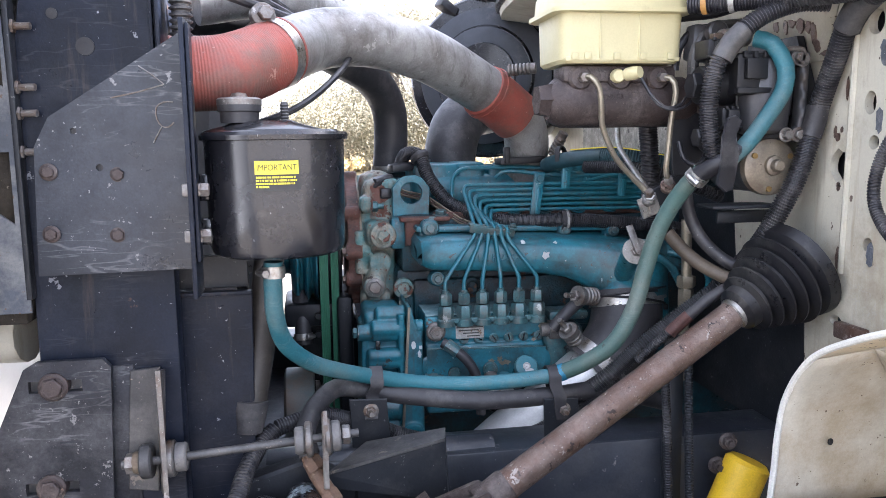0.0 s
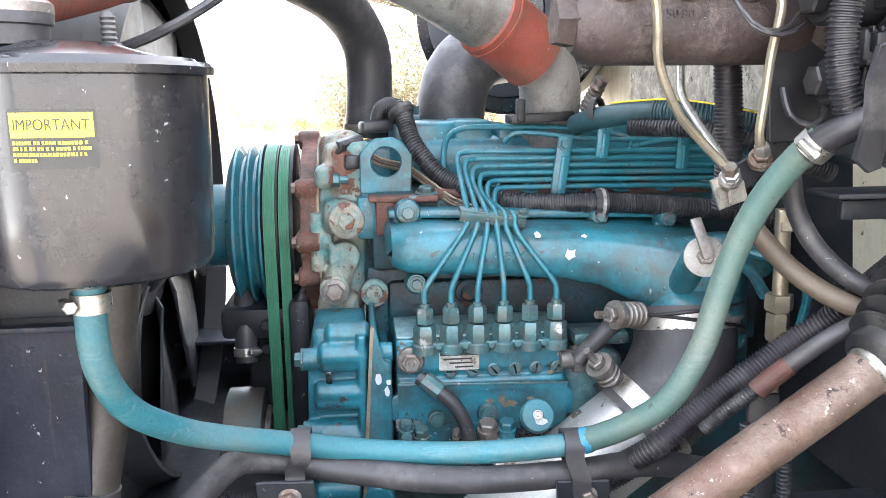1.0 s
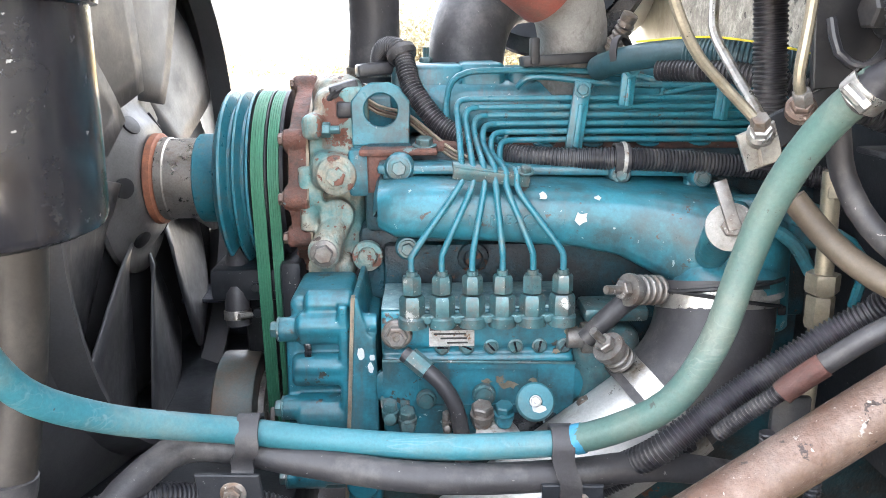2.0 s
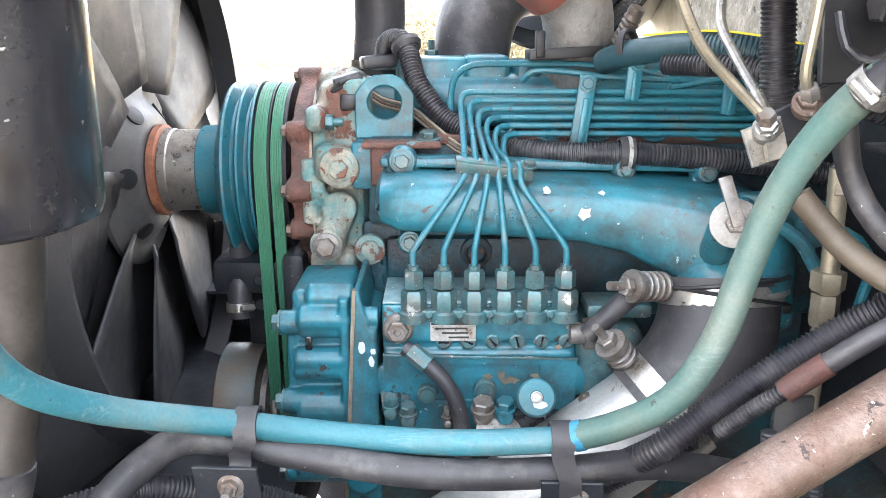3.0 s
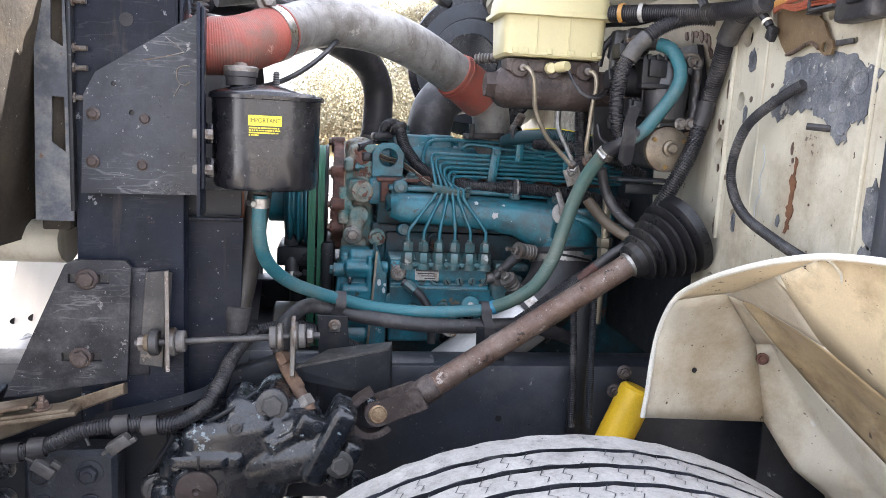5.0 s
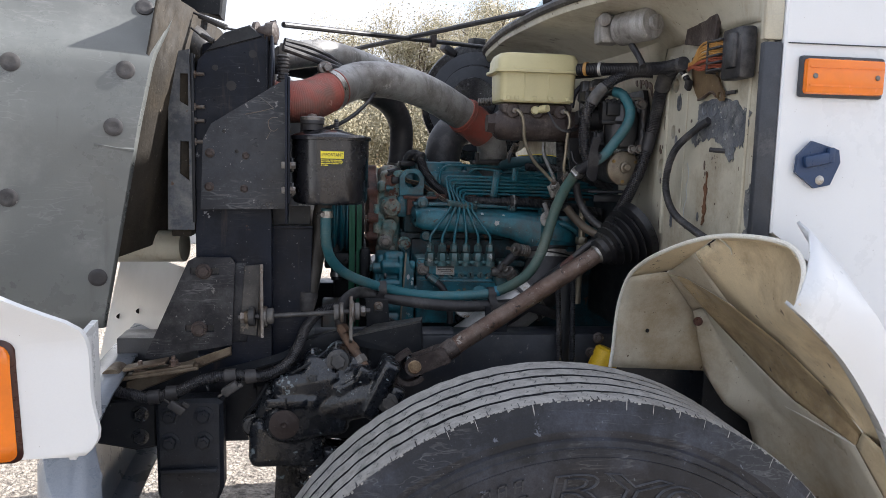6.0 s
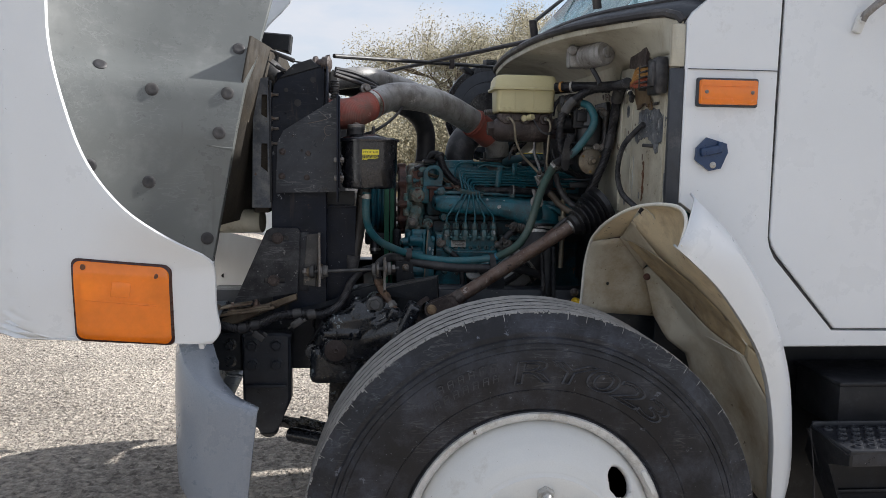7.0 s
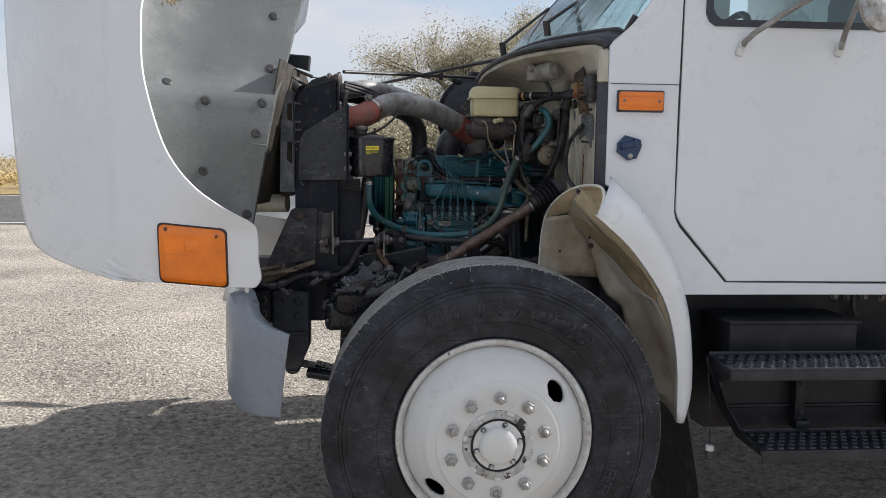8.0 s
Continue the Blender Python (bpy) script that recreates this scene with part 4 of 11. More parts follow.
        rod(bm, a, a + Vector((-0.01, -0.01, 0.05)), 0.012)
        rod(bm, a + Vector((-0.01, -0.01, 0.04)), b, 0.006)
        rod(bm, b - Vector((0.10, -0.03, 0.12)), b + Vector((0.08, -0.02, 0.08)), 0.005, n=6)
        part("wiper", bm, RUBBER, ws, "black wiper arm and blade")
    bm = mesh()
    block(bm, (1.22, 1.17, 2.46), (0.95, 1.75, 0.06), 0.03)
    part("roof", bm, WHITE, cab, "white cab roof")
    bm = mesh()
    block(bm, (1.68, 1.17, 1.68), (0.05, 1.86, 1.56), 0.02)
    part("rear_wall", bm, WHITE, cab)
    bm = mesh()
    block(bm, (1.16, 1.17, 0.93), (0.96, 1.80, 0.03), 0)
    part("cab_floor", bm, BLACK, cab)
    bm = mesh()
    block(bm, (0.62, 1.17, 1.60), (0.34, 1.76, 0.22), 0.05)
    part("dashboard", bm, CABIN, cab, "grey dashboard behind the glass")
    bm = mesh()
    block(bm, (1.30, 0.72, 1.35), (0.48, 0.50, 0.16), 0.05)
    block(bm, (1.52, 0.72, 1.72), (0.14, 0.48, 0.62), 0.05)
    part("driver_seat", bm, CABIN, cab, "grey driver's seat")
    bm = mesh()
    loop = [Vector((0.90, 0.72, 1.70)) + Vector((0.08 * math.sin(a), 0.21 * math.cos(a), 0.19 * math.sin(a))) for a in [i * math.pi / 12 for i in range(25)]]
    tube(bm, loop, 0.013, n=8, raw=True)
    part("steering_wheel", bm, RUBBER, cab)
    # side marker, hood latch keeper and mirror arms
    lamp = thing("side_marker_lamp", (0.46, 0.226, 1.525), "small amber side marker lamp screwed to the cowl side", "marker lamp")
    bm = mesh()
    block(bm, (0.46, 0.232, 1.525), (0.152, 0.012, 0.068), 0.005)
    part("base", bm, DARK_TRIM, lamp, "black lamp base")
    bm = mesh()
    block(bm, (0.46, 0.224, 1.525), (0.142, 0.016, 0.058), 0.006)
    lens = part("lens", bm, AMBER, lamp, "amber ribbed lens")
    bm = mesh()
    for z in (1.510, 1.540):
        block(bm, (0.46, 0.2155, z), (0.132, 0.002, 0.003), 0)
    part("lens_rib", bm, AMBER, lens)
    for x in (0.404, 0.516):
        bm = mesh()
        lathe(bm, (x, 0.217, 1.525), (0, -1, 0), [(0, 0.0045), (0.002, 0.0045), (0.003, 0.003)], 10)
        part("screw", bm, OLD_STEEL, lamp)
    keeper = thing("hood_latch_keeper", (0.425, 0.23, 1.36), "dark blue plastic hood latch keeper screwed to the cowl", "latch")
    bm = mesh()
    slab(bm, [(0.390, 1.394), (0.414, 1.419), (0.464, 1.405), (0.468, 1.384), (0.452, 1.346), (0.424, 1.340), (0.388, 1.366)], -0.010, lambda u, v, w: Vector((u, 0.235 + w, v)), 0.003)
    body = part("plate", bm, BLUE_CAP, keeper)
    bm = mesh()
    block(bm, (0.424, 0.222, 1.388), (0.050, 0.012, 0.020), 0.004, turned(0, -12, 0))
    block(bm, (0.446, 0.220, 1.396), (0.012, 0.010, 0.026), 0.003)
    part("hook", bm, BLUE_CAP, body)
    bm = mesh()
    lathe(bm, (0.432, 0.226, 1.354), (0, -1, 0), [(0, 0.008), (0.002, 0.008), (0.004, 0.005)], 12)
    part("screw", bm, ZINC, keeper)
    mirror = thing("door_mirror", (0.95, 0.2, 1.70), "pale mirror arms with a round convex mirror on the door", "mirror")
    for pts, foot in (([(0.778, 0.222, 1.70), (0.80, 0.20, 1.735), (0.93, 0.10, 1.83), (1.06, 0.0, 1.90)], (0.776, 0.228, 1.695)),
                      ([(1.10, 0.222, 1.70), (1.09, 0.19, 1.74), (1.075, 0.09, 1.84), (1.07, 0.0, 1.92)], (1.10, 0.228, 1.70))):
        bm = mesh()
        tube(bm, pts, 0.009, n=10, step=0.03)
        arm = part("arm", bm, ALUMINIUM, mirror, "chalky grey tube arm")
        bm = mesh()
        block(bm, foot, (0.024, 0.014, 0.05), 0.006, turned(0, 20, 0))
        rod(bm, (foot[0], 0.222, foot[2] + 0.006), (foot[0], 0.216, foot[2] + 0.006), 0.008, n=10)
        part("foot", bm, RIM, arm)
    bm = mesh()
    lathe(bm, (1.072, 0.0, 1.786), (0.25, -1, 0.1), [(-0.02, 0.01), (-0.015, 0.055), (0.0, 0.074), (0.008, 0.070), (0.016, 0.035), (0.018, 0.0)], 28)
    part("convex_mirror", bm, ZINC, mirror, "round convex mirror")


build_cab()


# ---- rear half of the front fender, fixed to the cab ----
def build_fender():
    fender = thing("cab_fender", (0.45, 0.2, 0.5), "white rear fender section with a dirty cream underside above the tyre", "fender")
    lip = smoothed([(0.273, 0.019, 1.178), (0.335, 0.038, 1.130), (0.404, 0.060, 1.067), (0.502, 0.092, 0.941), (0.553, 0.120, 0.832), (0.585, 0.145, 0.700), (0.596, 0.160, 0.585), (0.600, 0.165, 0.505)], 0.03)
    out = smoothed([(0.312, 0.050, 1.248), (0.425, 0.060, 1.165), (0.520, 0.090, 1.035), (0.590, 0.120, 0.890), (0.626, 0.150, 0.750), (0.640, 0.165, 0.610), (0.622, 0.168, 0.505)], 0.03)
    n = 22

    def at(line, f):
        k = f * (len(line) - 1)
        i = min(int(k), len(line) - 2)
        return line[i].lerp(line[i + 1], k - i)

    top = smoothed([(0.345, 0.14, 1.290), (0.44, 0.20, 1.205), (0.545, 0.225, 1.07), (0.615, 0.232, 0.92), (0.645, 0.232, 0.76), (0.648, 0.225, 0.61), (0.628, 0.21, 0.505)], 0.03)
    grid = []
    for i in range(n + 1):
        f = i / n
        a, b, c = at(lip, f), at(out, f), at(top, f)
        row = [a + Vector((0, 0.022, 0.004)), a, a.lerp(b, 0.33) + Vector((0, -0.006, 0)), a.lerp(b, 0.7) + Vector((0, -0.006, 0)), b, b.lerp(c, 0.5) + Vector((0.006, -0.004, 0.01)), c]
        grid.append(row)
    thick_sheet("outer_skin", grid, WHITE, 0.005, fender, "white glossy outer skin with a chipped front corner")
    # underside: rolled rim, flat inner wall, folded pocket and the wall behind the wheel
    rim = [Vector(p) for p in ((0.222, 0.600, 0.928), (0.227, 0.601, 0.975), (0.229, 0.600, 1.02), (0.231, 0.588, 1.078), (0.232, 0.545, 1.137), (0.234, 0.48, 1.175), (0.240, 0.41, 1.205), (0.254, 0.33, 1.234), (0.272, 0.26, 1.253),
                               (0.290, 0.17, 1.262), (0.303, 0.09, 1.258), (0.300, 0.045, 1.230), (0.280, 0.022, 1.180))]
    apex, fold_top, fold_low = Vector((0.318, 0.548, 1.146)), Vector((0.408, 0.605, 1.052)), Vector((0.455, 0.630, 0.908))
    cleft = [Vector(p) for p in ((0.326, 0.475, 1.146), (0.372, 0.38, 1.112), (0.436, 0.305, 1.052), (0.492, 0.225, 0.980), (0.518, 0.175, 0.928))]
    under = [Vector(p) for p in ((0.328, 0.520, 1.140), (0.388, 0.520, 1.077), (0.470, 0.520, 0.998), (0.512, 0.380, 0.924), (0.5270, 0.200, 0.894))]

    def facets(name, rows, label, flat=0, k=6, coat=LINER):
        """A folded sheet between two or more edges, cut fine so that it can bow a little."""
        fine = []
        for a, b in zip(rows, rows[1:]):
            for i in range(k):
                fine.append([p.lerp(q, i / k) for p, q in zip(a, b)])
        fine.append(rows[-1])
        return thick_sheet(name, fine, coat, 0.003, fender, label, flat)

    def spaced(line, count):
        """count points at even steps along a line."""
        total = sum((b - a).length for a, b in zip(line, line[1:]))
        out_, need, done = [line[0]], total / (count - 1), 0.0
        for a, b in zip(line, line[1:]):
            seg = (b - a).length
            while need <= done + seg + 1e-9 and len(out_) < count:
                out_.append(a.lerp(b, (need - done) / seg))
                need += total / (count - 1)
            done += seg
        while len(out_) < count:
            out_.append(line[-1])
        return out_

    liner = facets("inner_wall", [spaced(rim[:5], 12), spaced([fold_low, fold_top, apex], 12)], "dirty cream inner wall with rust-brown stains", 40)
    facets("rim_band", [spaced(rim[4:9], 12), [apex.lerp(rim[8], 0.10 + 0.90 * i / 11) for i in range(12)]], "browned band behind the rolled rim", 40, coat=LINER_TAN)
    lips = [at(lip, f) + Vector((0.004, 0.004, 0.003)) for f in (0.0, 0.12, 0.25, 0.38, 0.50)]
    facets("outer_wall", [spaced([*rim[8:], *lips[1:]], 16), [p + Vector((0.030, 0.055, -0.012)) for p in spaced([*rim[8:], *lips[1:]], 16)], spaced([apex.lerp(rim[8], 0.55), cleft[0].lerp(rim[8], 0.45), *cleft[1:]], 16)], "browned cream inside of the outer fender skin", 50, coat=LINER_TAN)
    facets("pocket_end", [spaced([cleft[-1], at(lip, 0.50) + Vector((0.004, 0.004, 0.003))], 8), spaced([under[-1], at(lip, 0.68) + Vector((0.004, 0.006, 0))], 8)], "browned end of the fold", 40, coat=LINER_TAN)
    facets("pocket_face", [spaced([apex.lerp(rim[8], 0.10), apex.lerp(rim[8], 0.6)], 8), spaced([apex, cleft[0], cleft[1]], 8)], "pale folded pocket face", 40, coat=LINER_WORN)
    facets("pocket_underside", [spaced(cleft, 14), [a.lerp(b, 0.5) + Vector((0.006, 0.008, 0.006)) for a, b in zip(spaced(cleft, 14), spaced(under, 14))], spaced(under, 14)], "brown stained underside of the fold", 40, coat=STAINED)
    facets("fold_strip", [spaced([apex, fold_top], 8), spaced(under[:2], 8)], "narrow folded strip", 40, coat=LINER_WORN)
    left_edge = [fold_top, fold_low, Vector((0.468, 0.56, 0.857)), Vector((0.521, 0.54, 0.817)), Vector((0.544, 0.53, 0.733)), Vector((0.605, 0.52, 0.650)), Vector((0.620, 0.50, 0.505))]
    right_edge = [under[1], under[2], under[3], under[4], at(lip, 0.66) + Vector((0.004, 0.006, 0)), at(lip, 0.82) + Vector((0.004, 0.006, 0)), at(lip, 1.0) + Vector((0.004, 0.006, 0))]
    facets("back_wall", [spaced(left_edge, 22), [a.lerp(b, 0.5) + Vector((0.020, 0.02, 0)) for a, b in zip(spaced(left_edge, 22), spaced(right_edge, 22))], spaced(right_edge, 22)], "cream back wall of the wheel house", 50)
    pocket_rim = [rim[8], rim[8].lerp(cleft[1], 0.25) + Vector((0.014, -0.01, 0.012)), rim[8].lerp(cleft[1], 0.6) + Vector((0.014, -0.01, 0.012)), cleft[1] + Vector((0.002, -0.004, 0.012))]
    for line in ([apex, apex.lerp(rim[8], 0.5), rim[8]], cleft, [apex, fold_top, fold_low], pocket_rim, [under[2], under[2].lerp(under[3], 0.5), under[3], under[4]], [fold_low, Vector((0.50, 0.575, 0.905)), under[4]]):
        bm = mesh()
        tube(bm, line, 0.0018, n=6, step=0.03)
        part("crease", bm, LINER_EDGE, liner, "pale worn crease")
    bm = mesh()
    lathe(bm, (0.300, 0.594, 1.010), (0.2, -1, 0.05), [(0, 0.0), (0.001, 0.0045), (0.0, 0.0045)], 12)
    part("hole", bm, DARK_PLASTIC, liner, "small dark hole")
    bm = mesh()
    tube(bm, rim, 0.0042, n=8, step=0.01)
    part("rolled_edge", bm, LINER_EDGE, liner, "pale rolled edge")
    bm = mesh()
    slab(bm, [(0.47, 0.50), (0.47, 0.93), (0.66, 0.93), (0.66, 0.50)], 0.005, lambda u, v_, w: Vector((u, 0.655 + w, v_)), 0)
    part("splash_wall", bm, BLACK, fender, "black splash wall behind the wheel house")
    for p in ((0.415, 0.592, 1.030),):
        bm = mesh()
        bolt(bm, p, (-0.3, -1, 0), 0.007, 0.005)
        part("bolt", bm, RED_GASKET, liner, "rusty bolt head")
    bm = mesh()
    block(bm, (0.325, 0.600, 1.150), (0.012, 0.055, 0.022), 0.003)
    part("bracket", bm, RUSTY, fender, "rusty bracket under the firewall")
    flap = thing("mud_flap", (0.66, 0.35, 0.08), "black rubber mud flap hanging behind the tyre", "mud flap")
    bm = mesh()
    slab(bm, [(0.14, 0.09), (0.12, 0.30), (0.19, 0.56), (0.58, 0.60), (0.60, 0.07)], 0.008, lambda u, v_, w: Vector((0.635 + (0.56 - v_) * 0.10 + w, u, v_)), 0)
    part("sheet", bm, RUBBER, flap)
    bob = thing("hanging_bob", (0.704, 0.15, 0.40), "small black and white bob hanging on a thin wire", "bob")
    bm = mesh()
    tube(bm, [(0.690, 0.17, 0.72), (0.698, 0.155, 0.60), (0.704, 0.15, 0.46), (0.704, 0.15, 0.43)], 0.0015, n=5)
    part("wire", bm, LOOM, bob)
    bm = mesh()
    lathe(bm, (0.704, 0.15, 0.39), (0, 0, 1), [(0, 0.010), (0.003, 0.013), (0.024, 0.013), (0.028, 0.011)], 14)
    part("weight", bm, RUBBER, bob)
    bm = mesh()
    lathe(bm, (0.704, 0.15, 0.418), (0, 0, 1), [(0, 0.0135), (0.014, 0.0135), (0.017, 0.010)], 14)
    part("cap", bm, RIM, bob)


build_fender()


# ---- steps under the door ----
def build_steps():
    steps = thing("side_step", (1.1, 0.15, 0.42), "black two-tread steel side step with raised grip pattern below the door", "step")
    for z, x0, x1, y0, y1 in ((0.712, 0.705, 1.70, 0.030, 0.195), (0.468, 0.800, 1.70, -0.01, 0.155)):
        bm = mesh()
        block(bm, ((x0 + x1) / 2, (y0 + y1) / 2, z), (x1 - x0, y1 - y0, 0.010), 0.003)
        block(bm, ((x0 + x1) / 2, y0 + 0.005, z - 0.016), (x1 - x0, 0.008, 0.036), 0.003)
        block(bm, ((x0 + x1) / 2, y1 - 0.004, z + 0.008), (x1 - x0, 0.008, 0.024), 0.003)
        tread = part("tread", bm, STEP_TREAD, steps, "worn black tread plate")
        bm = mesh()
        for row in range(5):
            for k in range(int((x1 - x0) / 0.034)):
                x, y = x0 + 0.03 + k * 0.034 + (row % 2) * 0.017, y0 + 0.022 + row * (y1 - y0 - 0.046) / 4
                if x < x1 - 0.02:
                    lathe(bm, (x, y, z + 0.004), (0, 0, 1), [(0, 0.0125), (0.0065, 0.0105), (0.0065, 0.0070), (0.0015, 0.0060)], 10, caps=False)
        part("grip_pattern", bm, STEP_TREAD, tread, "raised round grip holes")
        bm = mesh()
        for row in range(5):
            for k in range(int((x1 - x0) / 0.034)):
                x, y = x0 + 0.03 + k * 0.034 + (row % 2) * 0.017, y0 + 0.022 + row * (y1 - y0 - 0.046) / 4
                if x < x1 - 0.02:
                    lathe(bm, (x, y, z + 0.0056), (0, 0, 1), [(0, 0.0062), (0.0002, 0.0)], 8, caps=False)
        part("grip_hole", bm, DARK_PLASTIC, tread, "dark holes in the grip pattern")
    bm = mesh()
    block(bm, (0.985, 0.29, 0.770), (0.43, 0.20, 0.118), 0.006)
    block(bm, (0.985, 0.286, 0.826), (0.445, 0.215, 0.012), 0.004)
    part("battery_box", bm, STEP, steps, "black lidded box between frame and sill")
    for x in (1.000, 1.330):
        bm = mesh()
        block(bm, (x, 0.150, 0.672), (0.095, 0.05, 0.014), 0.003)
        block(bm, (x, 0.170, 0.585), (0.030, 0.030, 0.18), 0.003)
        block(bm, (x + 0.004, 0.160, 0.500), (0.046, 0.05, 0.030), 0.004)
        bolt(bm, (x, 0.153, 0.640), (0, -1, 0), 0.009, 0.007)
        bolt(bm, (x, 0.153, 0.540), (0, -1, 0), 0.009, 0.007)
        part("bracket", bm, STEP, steps, "black bolted step bracket")
    # folded end plate that joins both treads
    bm = mesh()
    slab(bm, [(0.030, 0.705), (0.195, 0.722), (0.240, 0.640), (0.225, 0.520), (0.155, 0.455), (-0.01, 0.455), (-0.01, 0.474), (0.100, 0.500), (0.145, 0.560), (0.130, 0.650), (0.030, 0.680)], 0.008,
         lambda u, v, w: Vector((0.702 + max(0.0, 0.68 - v) * 0.42 + w, u, v)), 0.002)
    part("end_plate", bm, STEP, steps, "cut-out end plate")
    bm = mesh()
    slab(bm, [(0.70, 0.71), (0.74, 0.60), (0.78, 0.50), (0.83, 0.46), (1.70, 0.46), (1.70, 0.71)], 0.008, lambda u, v, w: Vector((u, 0.20 + w, v)), 0.002)
    block(bm, (1.24, 0.196, 0.548), (0.92, 0.010, 0.012), 0.003)
    part("back_plate", bm, STEP, steps)
    bm = mesh()
    slab(bm, [(0.63, 0.50), (0.63, 0.93), (1.70, 0.93), (1.70, 0.40), (0.80, 0.40)], 0.006, lambda u, v, w: Vector((u, 0.42 + w, v)), 0.002)
    panel = part("inner_panel", bm, STEP, steps, "black panel between step and frame")
    for x, z in ((1.255, 0.872), (1.300, 0.870), (1.365, 0.872), (1.43, 0.868), (1.255, 0.79)):
        bm = mesh()
        bolt(bm, (x, 0.420, z), (0, -1, 0), 0.010, 0.009)
        part("bolt", bm, OLD_STEEL, panel, "dirty frame bolt")
    bm = mesh()
    tube(bm, [(1.28, 0.40, 0.925), (1.30, 0.385, 0.88), (1.305, 0.385, 0.83), (1.33, 0.40, 0.80)], 0.009, n=10)
    part("cable", bm, LOOM, panel, "black cable along the frame")


build_steps()


# unseen deck and tank, added to keep the sun from under the cab
def build_deck():
    deck = thing("sun_block_deck", (4.2, 1.17, 0.9), "unseen dark flat deck added behind the cab to block sun", "truck deck")
    bm = mesh()
    block(bm, (4.2, 1.17, 0.99), (4.9, 2.40, 0.16), 0.02)
    part("deck", bm, BLACK, deck)
    bm = mesh()
    block(bm, (2.6, 1.17, 0.62), (1.3, 1.9, 0.58), 0.08)
    part("tank", bm, BLACK, deck)


build_deck()


# ---- front wheel ----
def build_wheel():
    cx, cz = -0.006, 0.503
    wheel = thing("truck_wheel", (cx, 0.2, 0.0), "front truck wheel, dusty worn tyre on a white steel rim", "wheel")
    o, d = (cx, 0.0, cz), (0, 1, 0)
    bm = mesh()
    lathe(bm, o, d, [(0.075, 0.292), (0.066, 0.302), (0.060, 0.330), (0.053, 0.365), (0.050, 0.400), (0.053, 0.430), (0.060, 0.455), (0.0665, 0.458), (0.0675, 0.468), (0.074, 0.478),
                     (0.078, 0.490), (0.082, 0.4955)], 96, caps=False)
    lathe(bm, o, d, [(0.298, 0.4955), (0.315, 0.45), (0.320, 0.39), (0.305, 0.31), (0.295, 0.29)], 64, caps=False)
    tyre = part("tyre", bm, TYRE, wheel, "black sidewall with faint moulded lettering", 25)
    tyre.scale, tyre.location = (1.030, 1.0, 1.030), (-0.030 * cx, 0.0, -0.030 * cz)
    rng = random.Random(4)
    base = [(0.082, 0.4955)]
    y = 0.086
    for rib, gap in ((0.036, 0.009), (0.032, 0.010), (0.034, 0.010), (0.032, 0.009), (0.038, 0.0)):
        bm = mesh()
        lathe(bm, o, d, [(y + 0.0004, 0.5076), (y + 0.0022, 0.5086), (y + rib * 0.5, 0.5095), (y + rib - 0.0022, 0.5086), (y + rib - 0.0004, 0.5076)], 320, caps=False)
        for v in bm.verts:
            q = Vector((v.co.x - cx, 0, v.co.z - cz))
            k = rng.uniform(-0.0003, 0.0005)
            v.co.x += q.x / q.length * k
            v.co.z += q.z / q.length * k
            v.co.y += 0.0015 * math.sin(62 * math.atan2(q.x, q.z)) + rng.uniform(-0.0008, 0.0008)
        part("tread_rib", bm, TREAD, tyre, "grey dusty tread rib", 25)
        base += [(y + 0.0004, 0.5074), (y + rib - 0.0004, 0.5074)]
        y += rib
        if gap:
            base += [(y + 0.0006, 0.4930), (y + gap - 0.0006, 0.4930)]
            y += gap
    bm = mesh()
    lathe(bm, o, d, [*base, (0.298, 0.4955)], 160, caps=False)
    part("groove", bm, TYRE, tyre, "dark grooves between the ribs")
    bm = mesh()
    for y0, y1 in ((0.092, 0.122), (0.132, 0.163), (0.174, 0.206), (0.218, 0.248)):
        for k in range(110):
            a = 2 * math.pi * (k + rng.uniform(-0.15, 0.15)) / 110
            pts = []
            for j, f in enumerate((0.02, 0.35, 0.55, 0.98)):
                aj = a + (0.0, 0.010, -0.006, 0.006)[j]
                pts.append((y0 + (y1 - y0) * f, aj))
            if rng.random() < 0.85:
                for (ya, aa), (yb, ab) in zip(pts, pts[1:]):
                    w = 0.0022
                    vs = [bm.verts.new((cx + 0.5102 * math.sin(q), yy, cz + 0.5102 * math.cos(q))) for yy, q in ((ya, aa), (yb, ab), (yb, ab + w), (ya, aa + w))]
                    bm.faces.new(vs)
    tagged(part("sipe", bm, TYRE, tyre, "fine zigzag cuts", 0), kind="stuff")
    bm = mesh()
    for k in range(260):
        if rng.random() < 0.75:
            a = 2 * math.pi * (k + rng.uniform(-0.4, 0.4)) / 260
            r = Vector((math.sin(a), 0, math.cos(a)))
            t = Vector((r.z, 0, -r.x))
            h, w = rng.uniform(0.004, 0.016), rng.uniform(0.0008, 0.0020)
            p = Vector(o) + r * 0.5100
            near, deep = Vector((0, 0.0845, 0)) - r * 0.0022, Vector((0, 0.0845 + h, 0))
            vs = [bm.verts.new(q) for q in (p + near - t * w, p + near + t * w, p + deep + t * w * 0.4, p + deep - t * w * 0.4)]
            bm.faces.new(vs)
    tagged(part("shoulder_nick", bm, TYRE, tyre, smooth=0), kind="stuff")

    bm = mesh()

    def shoulder(r):
        for (y0, r0), (y1, r1) in zip(((0.0675, 0.468), (0.074, 0.478), (0.078, 0.490), (0.082, 0.4955)), ((0.074, 0.478), (0.078, 0.490), (0.082, 0.4955), (0.0868, 0.5078))):
            if r <= r1:
                return y0 + (y1 - y0) * (r - r0) / (r1 - r0)
        return 0.0868

    for k in range(520):
        a0 = 2 * math.pi * k / 520
